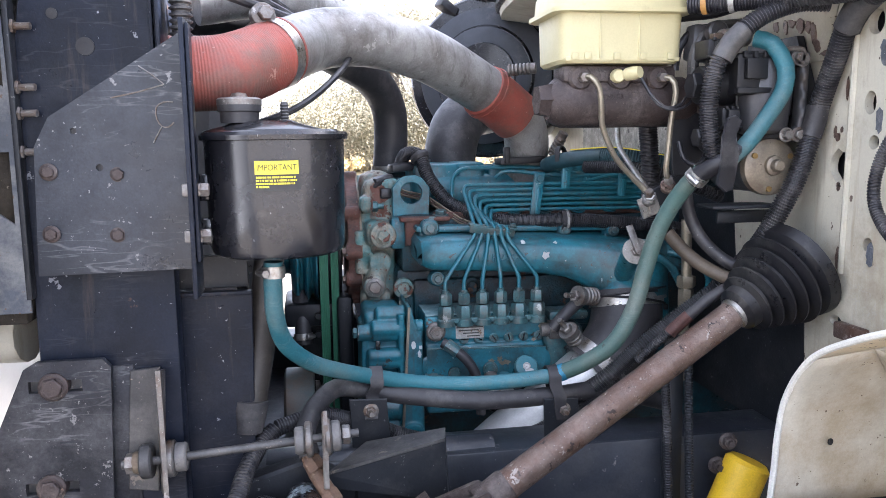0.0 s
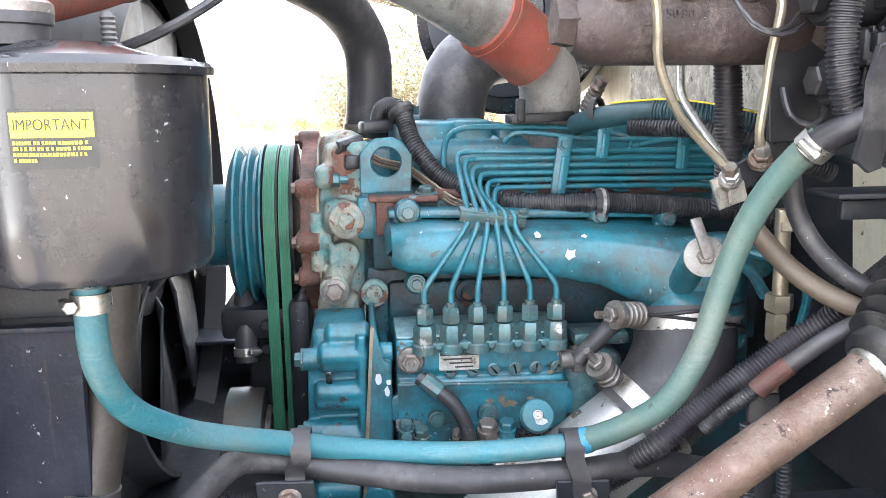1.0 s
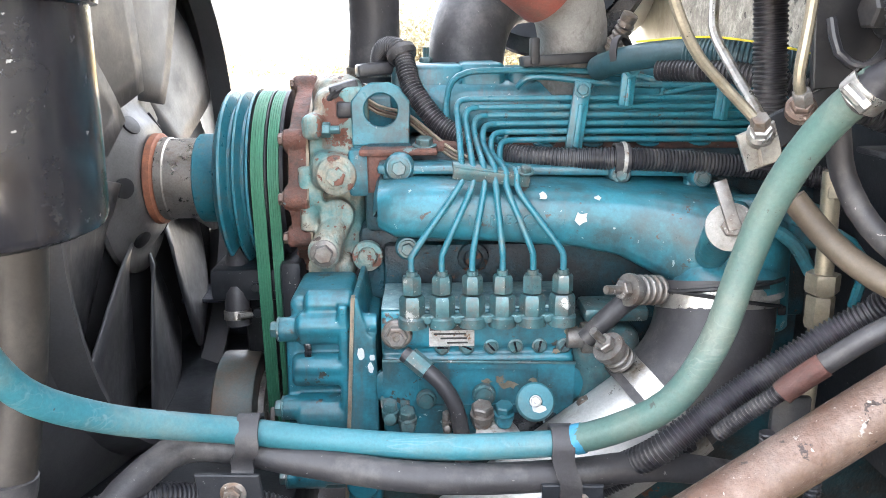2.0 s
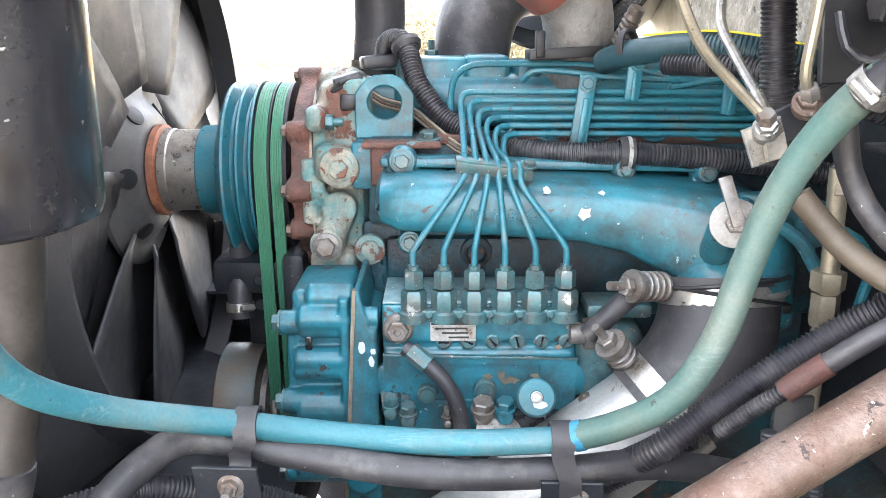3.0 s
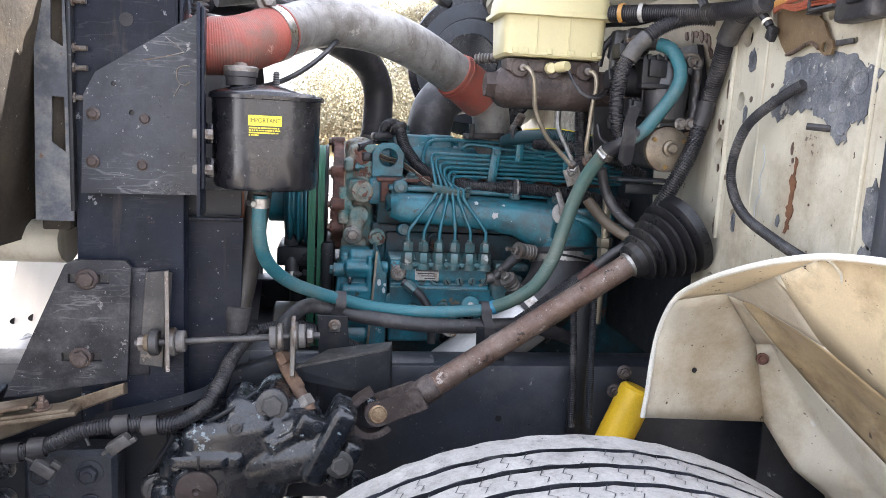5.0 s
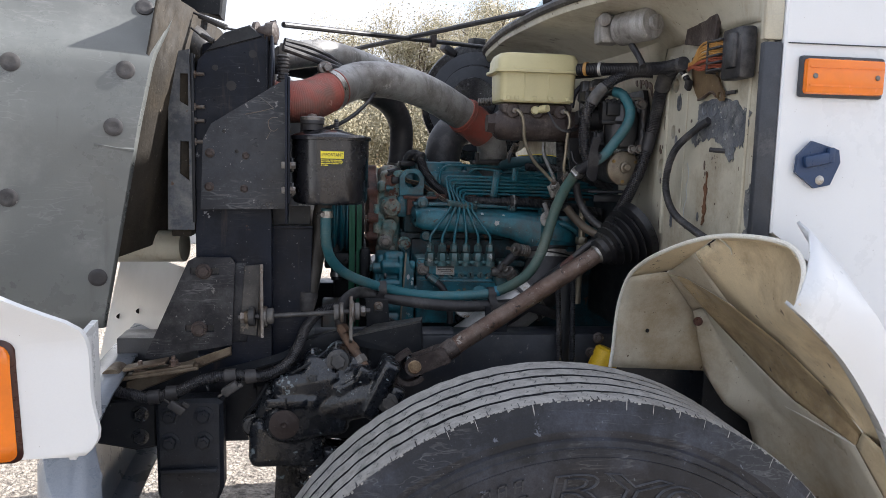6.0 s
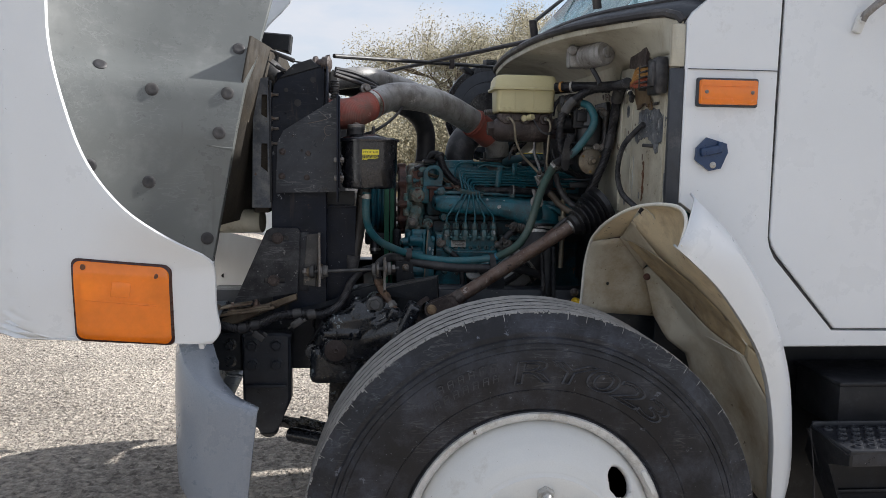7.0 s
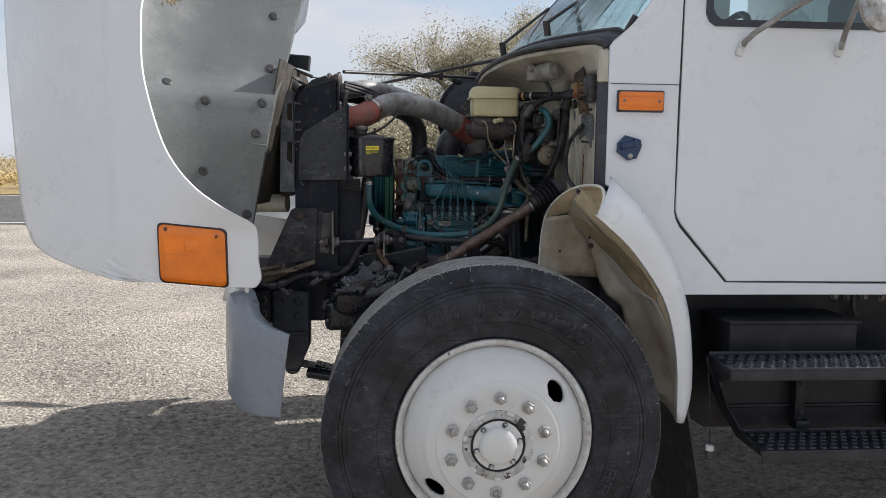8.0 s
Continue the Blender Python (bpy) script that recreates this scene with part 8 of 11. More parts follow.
    lathe(bm, (-0.494, 1.30, 1.203), (-1, 0, 0), [(0, 0.050), (0.001, 0.074), (0.004, 0.080), (0.020, 0.098), (0.024, 0.106), (0.024, 0.124), (0.028, 0.131), (0.034, 0.132), (0.040, 0.126), (0.042, 0.05)], 56)
    disc = part("fan_hub", bm, surf("grey_fan_centre", (0.105, 0.103, 0.102), 0.42, 0.2, var=0.2, scale=14, fine=0.02, dirt=(0.06, 0.055, 0.05), dirt_amount=0.4, dirt_scale=12), fan, "grey dished fan centre with dark holes")
    for k in range(6):
        a = 2 * math.pi * k / 6 + 0.55
        bm = mesh()
        c = Vector((-0.5055, 1.30 + 0.0895 * math.sin(a), 1.203 + 0.0895 * math.cos(a)))
        lathe(bm, c, (1, 0.75 * math.sin(a), 0.75 * math.cos(a)), [(-0.004, 0.0135), (0.0015, 0.0135), (0.002, 0.011)], 18)
        part("centre_hole", bm, DARK_PLASTIC, disc)
    for k in range(9):
        a = 2 * math.pi * k / 9 + 0.2
        rad = Vector((0, math.sin(a), math.cos(a)))
        tan = Vector((0, math.cos(a), -math.sin(a)))
        c = Vector((-0.522, 1.30, 1.203))
        rows = []
        for f in (0.0, 0.15, 0.3, 0.5, 0.7, 0.85, 0.95, 1.0):
            r, w, tw = 0.110 + 0.232 * f, 0.052 + 0.092 * f ** 0.8, 0.024 - 0.004 * f
            w *= 1.0 if f < 0.9 else 0.96 if f < 1 else 0.88
            rows.append([c + rad * (r - 0.02 * abs(s) * f) + tan * w * s + Vector((tw * s + 0.010 * (1 - s * s) * f, 0, 0)) for s in (-1, -0.75, -0.5, -0.25, 0, 0.25, 0.5, 0.75, 1)])
        thick_sheet("blade", rows, fm, 0.004, fan)
    idler = thing("idler_pulley", (-0.38, 1.1, 0.86), "dusty blue-grey accessory pulley on its bracket", "pulley")
    bm = mesh()
    lathe(bm, (-0.412, 1.245, 0.870), d, [(0, 0.080), (0.003, 0.088), (0.005, 0.090), (0.055, 0.090), (0.058, 0.088), (0.059, 0.070)], 48)
    part("drum", bm, surf("dusty_teal_drum", (0.060, 0.095, 0.098), 0.5, var=0.25, scale=20, dirt=(0.12, 0.085, 0.062), dirt_amount=0.72, dirt_scale=8), idler)
    bm = mesh()
    lathe(bm, (-0.352, 1.245, 0.870), d, [(0, 0.062), (0.008, 0.062), (0.012, 0.05), (0.018, 0.062), (0.024, 0.062), (0.028, 0.05), (0.06, 0.03)], 40)
    part("step_pulley", bm, OLD_STEEL, idler)
    bm = mesh()
    block(bm, (-0.34, 1.28, 1.075), (0.13, 0.16, 0.045), 0.008)
    block(bm, (-0.32, 1.36, 0.98), (0.12, 0.20, 0.16), 0.02)
    part("bracket", bm, BLACK, idler)
    for z in (1.075, 1.04):
        bm = mesh()
        hexa(bm, (-0.342, 1.198, z), (0, -1, 0), 0.007, 0.008)
        part("bolt", bm, BLACK, idler)
    bm = mesh()
    tube(bm, [(-0.375, 1.30, 1.13), (-0.375, 1.24, 1.10), (-0.372, 1.21, 1.06), (-0.370, 1.20, 1.02)], 0.016, n=12)
    part("vent_hose", bm, RUBBER, idler)
    clamp_on(idler, (-0.371, 1.203, 1.035), (0.02, -0.15, -1), 0.0165, 0.012, (1, -1, 0))
    # gear case in front of the pump
    gear = thing("timing_gear_case", (-0.22, 1.02, 0.9), "blue cast timing gear case with bolt bosses and chipped paint", "gear case")
    bm = mesh()
    slab(bm, [(-0.171, 0.88), (-0.1725, 1.083), (-0.184, 1.087), (-0.190, 1.1265), (-0.196, 1.1265), (-0.2115, 0.88)], 0.13, lambda u, v, w: Vector((u, 0.984 + w, v)), 0.003)
    rod(bm, (-0.171, 0.997, 1.094), (-0.186, 0.997, 1.094), 0.011, n=18)
    rod(bm, (-0.191, 0.990, 0.912), (-0.191, 0.976, 0.912), 0.018, n=20)
    cast_part("rear_flange", bm, BLUE, gear, "", 0.0018, 1)
    bm = mesh()
    block(bm, (-0.234, 1.068, 1.000), (0.066, 0.108, 0.235), 0.008)
    for x0, x1, y, z, r in ((-0.249, -0.197, 1.016, 1.1115, 0.0150), (-0.2575, -0.199, 1.004, 1.090, 0.0145), (-0.2575, -0.199, 1.006, 1.080, 0.0125), (-0.264, -0.206, 1.002, 1.044, 0.0135), (-0.265, -0.206, 1.002, 1.034, 0.0125), (-0.262, -0.206, 1.010, 0.985, 0.022), (-0.268, -0.209, 1.006, 0.950, 0.020), (-0.268, -0.210, 1.006, 0.915, 0.016)):
        rod(bm, (x0, y, z), (x1, y, z), r, n=20, edge=0.004)
    block(bm, (-0.207, 1.012, 1.02), (0.010, 0.044, 0.19), 0.002)
    slab(bm, [(-0.276, 0.90), (-0.272, 1.085), (-0.263, 1.092), (-0.258, 0.90)], 0.11, lambda u, v, w: Vector((u, 1.012 + w, v)), 0.002)
    for z, y in ((1.0837, 1.010), (0.993, 1.006), (0.908, 1.006)):
        rod(bm, (-0.278, y, z), (-0.235, y, z), 0.0135, n=18)
    cover = cast_part("cover", bm, BLUE, gear, "blue front cover with rounded lobes", 0.0018, 1)
    bm = mesh()
    lathe(bm, (-0.2465, 0.9985, 1.061), (0, -1, 0), [(0, 0.0040), (0.0006, 0.0040)], 10)
    block(bm, (-0.2465, 0.9990, 1.061), (0.0075, 0.005, 0.022), 0.002)
    part("slot", bm, GREASE, cover, "dark oily slot")
    bm = mesh()
    slab(bm, [(-0.2125, 0.88), (-0.1965, 1.1275), (-0.1925, 1.1275), (-0.2085, 0.88)], 0.010, lambda u, v, w: Vector((u, 0.9815 + w, v)), 0)
    part("gasket_edge", bm, TAN_PLATE, gear, "tan crusted gasket edge")
    for z, y in ((1.0837, 1.010), (0.993, 1.006), (0.908, 1.006)):
        bm = mesh()
        bolt(bm, (-0.278, y, z), (-1, 0, 0), 0.0095, 0.008)
        part("bolt", bm, FITTING, gear)
    for p, dd, r in (((-0.169, 0.990, 1.006), (1, 0, 0), 0.0100), ((-0.148, 0.990, 1.003), (1, 0, 0), 0.0095)):
        bm = mesh()
        hexa(bm, p, dd, r, 0.010, 0.3)
        rod(bm, p, Vector(p) + Vector((0.022, 0, 0)), 0.0048, n=10)
        part("flange_nut", bm, FITTING, gear, "teal nut on its stud")
    for x, z, w, h in ((-0.1885, 1.064, 0.009, 0.015), (-0.1765, 1.060, 0.006, 0.008), (-0.1785, 1.048, 0.007, 0.013)):
        bm = mesh()
        pts = [(x + w / 2 * rng.uniform(0.7, 1.1) * math.cos(a), z + h / 2 * rng.uniform(0.7, 1.1) * math.sin(a)) for a in [k * 0.45 for k in range(14)]]
        slab(bm, pts, -0.0008, lambda u, v, w_: Vector((u, 0.9838 + w_, v)), 0)
        part("bare_spot", bm, WHITE_CHIP, gear, "bare white spot in the paint")
    # injection pump
    pump = thing("injection_pump", (-0.07, 1.03, 0.95), "blue inline injection pump with six hex delivery valves", "injection pump")
    bm = mesh()
    block(bm, (-0.064, 1.040, 1.083), (0.206, 0.095, 0.054), 0.004)
    block(bm, (-0.064, 1.030, 1.000), (0.206, 0.085, 0.118), 0.005)
    block(bm, (-0.064, 0.994, 1.082), (0.206, 0.010, 0.030), 0.004)
    cast_part("body", bm, BLUE, pump, "blue cast pump body", 0.0020, 1)
    bm = mesh()
    block(bm, (-0.064, 1.035, 1.1112), (0.204, 0.088, 0.0030), 0.001)
    part("top_deck", bm, surf("chipped_teal_deck", (0.20, 0.31, 0.33), 0.45, var=0.3, scale=40, fine=0.04, dirt=(0.035, 0.13, 0.15), dirt_amount=0.5, dirt_scale=24, chips=(0.42, 0.42, 0.41), chip_amount=0.42, chip_scale=30), pump, "top deck with the paint worn to bare metal")
    bm = mesh()
    holed(bm, [(-0.166, 0.9945), (-0.166, 1.0545), (0.040, 1.0485), (0.038, 0.990)], [[(-0.128, 1.003), (-0.128, 1.046), (0.000, 1.043), (0.000, 1.002)]], 0.006, lambda u, v, w: Vector((u, 0.984 + w, v)))
    for x, s in ((-0.146, 1), (0.020, -1)):
        lathe(bm, (x - s * 0.012, 0.992, 1.024), (0, -1, 0), [(-0.004, 0.020), (0.004, 0.020), (0.0055, 0.017)], 24)
    block(bm, (-0.064, 0.991, 1.024), (0.19, 0.006, 0.050), 0.002)
    cover = part("side_cover", bm, BLUE, pump, "blue side cover with scooped ends")
    bm = mesh()
    block(bm, (-0.063, 0.9835, 1.0530), (0.207, 0.004, 0.0030), 0.001, turned(0, 1.6, 0))
    part("ledge", bm, FITTING, pump, "worn bright ledge over the cover")
    for x, z, w, h in ((-0.030, 1.024, 0.026, 0.011), (-0.055, 1.028, 0.014, 0.008), (-0.004, 1.028, 0.012, 0.009), (-0.040, 1.030, 0.012, 0.012), (0.035, 1.085, 0.020, 0.018), (0.020, 1.062, 0.014, 0.008)):
        bm = mesh()
        pts = [(x + w / 2 * rng.uniform(0.35, 1.1) * math.cos(a), z + h / 2 * rng.uniform(0.35, 1.1) * math.sin(a)) for a in [k * 0.35 for k in range(18)]]
        slab(bm, pts, -0.0006, lambda u, v, w_: Vector((u, (0.9877 if v < 1.06 else 0.9885) + w_, v)), 0)
        part("bare_spot", bm, TAN_PLATE, cover, "paint flaked off to brown-grey metal")
    for k in range(6):
        x = -0.133 + 0.0314 * k
        p = Vector((x, 0.985, 1.104))
        bm = mesh()
        lathe(bm, p - Vector((0, 0, 0.010)), (0, 0, 1), [(0, 0.0150), (0.010, 0.0150), (0.012, 0.0125)], 18)
        hexa(bm, p + Vector((0, 0, 0.002)), (0, 0, 1), 0.0135, 0.022, 0.3 + k)
        valve = part("delivery_valve", bm, FITTING, pump, "hex delivery valve holder")
        bm = mesh()
        hexa(bm, p + Vector((0, 0, 0.026)), (0, 0, 1), 0.0108, 0.019, 0.9 + k * 0.7)
        rod(bm, p + Vector((0, 0, 0.044)), p + Vector((0, 0, 0.050)), 0.006, n=10)
        part("union_nut", bm, FITTING, valve)
        if k < 5:
            bm = mesh()
            block(bm, (x + 0.0157, 0.982, 1.104), (0.016, 0.010, 0.007), 0.002)
            lathe(bm, (x + 0.0157, 0.978, 1.103), (0, -1, 0), [(0, 0.0045), (0.002, 0.0045), (0.003, 0.003)], 10)
            part("lock_clamp", bm, FITTING, pump)
    for k in range(6):
        bm = mesh()
        x = -0.102 + 0.026 * k
        lathe(bm, (x, 0.992, 1.068), (0, -1, 0), [(0, 0.0084), (0.0040, 0.0082), (0.0048, 0.0066), (0.0040, 0.0060), (0.0040, 0.0)], 16)
        head = part("screw", bm, FITTING, pump)
        bm = mesh()
        block(bm, (x, 0.9876, 1.068), (0.0115, 0.0014, 0.0020), 0, turned(0, 25 * k, 0))
        part("slot", bm, GREASE, head, "dark screw slot")
    bm = mesh()
    slab(bm, [(-0.116, 1.070), (-0.116, 1.094), (-0.068, 1.094), (-0.068, 1.070)], -0.0012, lambda u, v, w: Vector((u, 0.9880 + w, v)), 0)
    plate = part("type_plate", bm, PALE_PLATE, pump, "pale worn type plate")
    bm = mesh()
    block(bm, (-0.092, 0.9866, 1.0905), (0.046, 0.0008, 0.005), 0)
    for row in range(3):
        block(bm, (-0.094 + 0.004 * row, 0.9866, 1.084 - row * 0.005), (0.034 - 0.006 * row, 0.0008, 0.0018), 0)
    part("print_bar", bm, LABEL_BLACK, plate)
    bm = mesh()
    lathe(bm, (-0.150, 0.992, 1.084), (0, -1, 0), [(0, 0.0165), (0.006, 0.0165), (0.008, 0.014)], 18)
    hexa(bm, (-0.150, 0.985, 1.084), (0, -1, 0), 0.0120, 0.009)
    lathe(bm, (-0.150, 0.9765, 1.084), (0, -1, 0), [(0, 0.0075), (0.003, 0.007), (0.003, 0.004), (0.001, 0.003)], 12)
    part("banjo_bolt", bm, OLD_STEEL, pump)
    bm = mesh()
    tube(bm, [(-0.142, 0.968, 1.070), (-0.125, 0.960, 1.060), (-0.105, 0.955, 1.043), (-0.090, 0.952, 1.018), (-0.083, 0.95, 0.985), (-0.082, 0.95, 0.95)], 0.0085, n=12)
    part("fuel_hose", bm, RUBBER, pump, "braided black fuel hose")
    bm = mesh()
    rod(bm, (-0.136, 0.966, 1.068), (-0.118, 0.958, 1.055), 0.0105, n=10)
    part("hose_end", bm, FITTING, pump)
    for x, r in ((-0.120, 0.011), (-0.058, 0.013)):
        bm = mesh()
        lathe(bm, (x, 0.983, 1.012 if x < -0.1 else 1.016), (0, -1, 0), [(0, r), (0.005, r * 0.95), (0.006, r * 0.6)], 16)
        lathe(bm, (x, 0.978, 1.012 if x < -0.1 else 1.016), (0, -1, 0), [(0, r * 0.75), (0.003, r * 0.7), (0.004, 0.0)], 16)
        part("plug", bm, FITTING, pump)
    bm = mesh()
    kd = Vector((-0.05, -0.86, 0.50)).normalized()
    kc = Vector((-0.0105, 0.925, 1.034))
    lathe(bm, kc - kd * 0.052, kd, [(0, 0.0150), (0.020, 0.0155), (0.036, 0.0165), (0.040, 0.0150)], 28)
    prim = part("priming_pump", bm, GREASE, pump, "dark hand priming pump")
    bm = mesh()
    lathe(bm, kc - kd * 0.012, kd, [(0, 0.0150), (0.001, 0.0185), (0.003, 0.0195), (0.010, 0.0195), (0.013, 0.0175), (0.0135, 0.007), (0.0125, 0.006)], 32)
    knob = part("priming_knob", bm, BLUE_HOSE, prim, "light teal priming knob, worn pale on top")
    bm = mesh()
    lathe(bm, kc, kd, [(0.0005, 0.0062), (0.0030, 0.0060), (0.0034, 0.0048), (0.0018, 0.0040), (0.0018, 0.0022), (0.003, 0.0015)], 18)
    part("knob_button", bm, PALE_PLATE, knob, "ringed button in the knob")
    bm = mesh()
    slab(bm, [(0.002 + 0.009 * math.cos(a) * rng.uniform(0.6, 1.1), 0.007 + 0.006 * math.sin(a) * rng.uniform(0.6, 1.1)) for a in [k * 0.45 for k in range(14)]], 0.0004, lambda u, v, w: kc + kd * (0.0016 + w) + Vector((u, 0, 0)) + kd.cross(Vector((1, 0, 0))).normalized() * -v, 0)
    part("worn_patch", bm, WHITE_CHIP, knob, "pale worn patch")
    bm = mesh()
    block(bm, (-0.02, 0.985, 0.968), (0.085, 0.03, 0.05), 0.006)
    lift = part("lift_pump", bm, GREASE, pump, "oily lift pump body")
    for x, z, r, m in ((-0.061, 1.000, 0.013, OLD_STEEL), (-0.038, 1.000, 0.011, BLUE), (-0.098, 0.992, 0.006, OLD_STEEL), (-0.14, 0.996, 0.010, FITTING), (-0.158, 1.005, 0.009, FITTING)):
        bm = mesh()
        lathe(bm, (x, 0.968, z - 0.012), (0, -0.25, 1), [(0, r * 0.8), (0.010, r), (0.016, r)], 14)
        hexa(bm, (x, 0.966, z + 0.003), (0, -0.25, 1), r * 0.9, 0.010, x)
        lathe(bm, (x, 0.962, z - 0.004), (0, -1, 0.1), [(0, r * 0.75), (0.006, r * 0.7), (0.007, r * 0.4)], 12)
        part("union", bm, m, lift)
    bm = mesh()
    lathe(bm, (-0.045, 0.955, 0.978), (0.2, -0.6, 1), [(0, 0.024), (0.004, 0.025), (0.006, 0.020)], 20)
    part("sight_cap", bm, PALE_PLATE, lift)
    bm = mesh()
    hexa(bm, (0.045, 0.985, 1.078), (1, 0, 0), 0.017, 0.022)
    rod(bm, (0.030, 0.985, 1.078), (0.048, 0.985, 1.078), 0.011)
    part("end_union", bm, OLD_STEEL, pump)
    bm = mesh()
    block(bm, (0.075, 1.03, 1.02), (0.075, 0.09, 0.13), 0.018, seg=3)
    block(bm, (0.085, 1.02, 1.098), (0.07, 0.05, 0.016), 0.005)
    part("governor", bm, FITTING, pump, "grey-blue governor housing")
    for a, b in (((0.060, 0.932, 1.090), (0.084, 0.945, 1.062)), ((0.080, 0.945, 1.143), (0.118, 0.965, 1.136))):
        a, b = Vector(a), Vector(b)
        dd = (b - a).normalized()
        bm = mesh()
        for k in range(5):
            lathe(bm, a + dd * (0.006 + 0.008 * k), dd, [(0, 0.011), (0.003, 0.0155), (0.006, 0.0155), (0.008, 0.011)], 18)
        spring = part("linkage_bushing", bm, OLD_STEEL, pump, "ribbed grey linkage bushing")
        bm = mesh()
        hexa(bm, a, -dd, 0.010, 0.008)
        rod(bm, a, a - dd * 0.026, 0.0045, n=10)
        lathe(bm, a + dd * 0.002, dd, [(0, 0.0165), (0.003, 0.0170), (0.006, 0.0165)], 20)
        part("linkage_bolt", bm, OLD_STEEL, spring)
    bm = mesh()
    tube(bm, [(0.045, 0.960, 1.086), (0.060, 0.957, 1.104), (0.080, 0.957, 1.124), (0.10, 0.965, 1.134)], 0.0105, n=12)
    part("return_hose", bm, RUBBER, pump)
    bm = mesh()
    block(bm, (0.060, 0.955, 1.008), (0.05, 0.01, 0.02), 0.003, turned(0, -20, 0))
    lathe(bm, (0.045, 0.95, 1.018), (0, -1, 0), [(0, 0.010), (0.01, 0.010)], 12)
    part("throttle_lever", bm, OLD_STEEL, pump)
    # injector lines
    for k in range(6):
        xf = -0.133 + 0.0314 * k
        xc = -0.079 + 0.0112 * k
        xt = -0.0820 + 0.0095 * k
        z = 1.3215 - 0.0092 * k
        zc = 1.2565 - 0.0018 * k
        line = [(xf, 0.985, 1.150), (xf, 0.985, 1.166), (xf + (xc - xf) * 0.10, 0.985, 1.178), (xf + (xc - xf) * 0.88, 0.994, zc - 0.020), (xc - 0.0005, 0.999, zc - 0.006), (xc - 0.001, 1.004, zc + 0.006), (xt + 0.001, 1.064, z - 0.022), (xt, 1.076, z - 0.010),
                (xt + 0.004, 1.084, z - 0.002), (xt + 0.014, 1.088, z), (xt + 0.030, 1.090, z), (0.10, 1.096, z - 0.001), (0.24, 1.100, z - 0.003), (0.36, 1.104, z - 0.006)]
        bm = mesh()
        tube(bm, line, 0.0034, n=12, step=0.004)
        part("injector_line", bm, BLUE_LINE, eng, "blue steel injector line")
    for pts in ([(-0.092, 1.135, 1.290), (-0.091, 1.145, 1.318), (-0.084, 1.152, 1.338), (-0.066, 1.155, 1.348), (-0.03, 1.155, 1.350), (0.05, 1.15, 1.349), (0.10, 1.145, 1.346), (0.135, 1.14, 1.342), (0.156, 1.135, 1.334), (0.160, 1.13, 1.324), (0.148, 1.13, 1.316), (0.11, 1.13, 1.314), (0.04, 1.13, 1.316)],
                [(-0.008, 1.15, 1.330), (0.004, 1.145, 1.341), (0.03, 1.14, 1.342), (0.10, 1.135, 1.334), (0.20, 1.13, 1.330), (0.30, 1.13, 1.325)],
                [(0.16, 1.125, 1.322), (0.22, 1.122, 1.332), (0.27, 1.125, 1.324), (0.31, 1.13, 1.305)]):
        bm = mesh()
        tube(bm, pts, 0.0038, n=8, step=0.008)
        part("return_line", bm, BLUE_LINE, eng)
    bm = mesh()
    block(bm, (-0.0500, 1.003, 1.2555), (0.080, 0.012, 0.005), 0.001, turned(15, 8, 6))
    block(bm, (-0.0500, 0.997, 1.2485), (0.080, 0.003, 0.012), 0.001, turned(15, 8, 6))
    clamp = part("line_clamp", bm, FITTING, eng, "worn steel line clamp")
    bm = mesh()
    bolt(bm, (-0.0145, 0.999, 1.254), (0, -0.4, 1), 0.0058, 0.005)
    part("bolt", bm, FITTING, clamp)
    for x, z0, z1, w, tilt in ((0.053, 1.262, 1.340, 0.019, 7), (0.107, 1.312, 1.362, 0.016, 4), (0.214, 1.296, 1.346, 0.016, 5)):
        bm = mesh()
        block(bm, (x, 1.0835, (z0 + z1) / 2), (w, 0.006, z1 - z0), 0.002, turned(0, tilt, 0))
        block(bm, (x, 1.0805, (z0 + z1) / 2 - 0.01), (w * 0.35, 0.005, (z1 - z0) * 0.62), 0.0015, turned(0, tilt, 0))
        br = part("line_bracket", bm, BLUE, eng, "blue pressed line bracket")
        bm = mesh()
        bolt(bm, (x + 0.003, 1.080, z1 - 0.009), (0, -1, 0), 0.0065, 0.005)
        part("bolt", bm, BLUE, br)
    bm = mesh()
    block(bm, (-0.292, 1.34, 0.945), (0.030, 0.34, 0.34), 0.01)
    part("front_cover", bm, BLACK, eng, "oily black front cover behind the belts")
    # exhaust side, oil pan
    bm = mesh()
    block(bm, (0.30, 1.31, 0.66), (0.80, 0.26, 0.20), 0.03)
    part("oil_pan", bm, BLACK, eng)
    bm = mesh()
    block(bm, (0.60, 1.31, 1.05), (0.35, 0.40, 0.42), 0.05)
    part("bell_housing", bm, BLUE_ROUGH, eng)


build_engine()


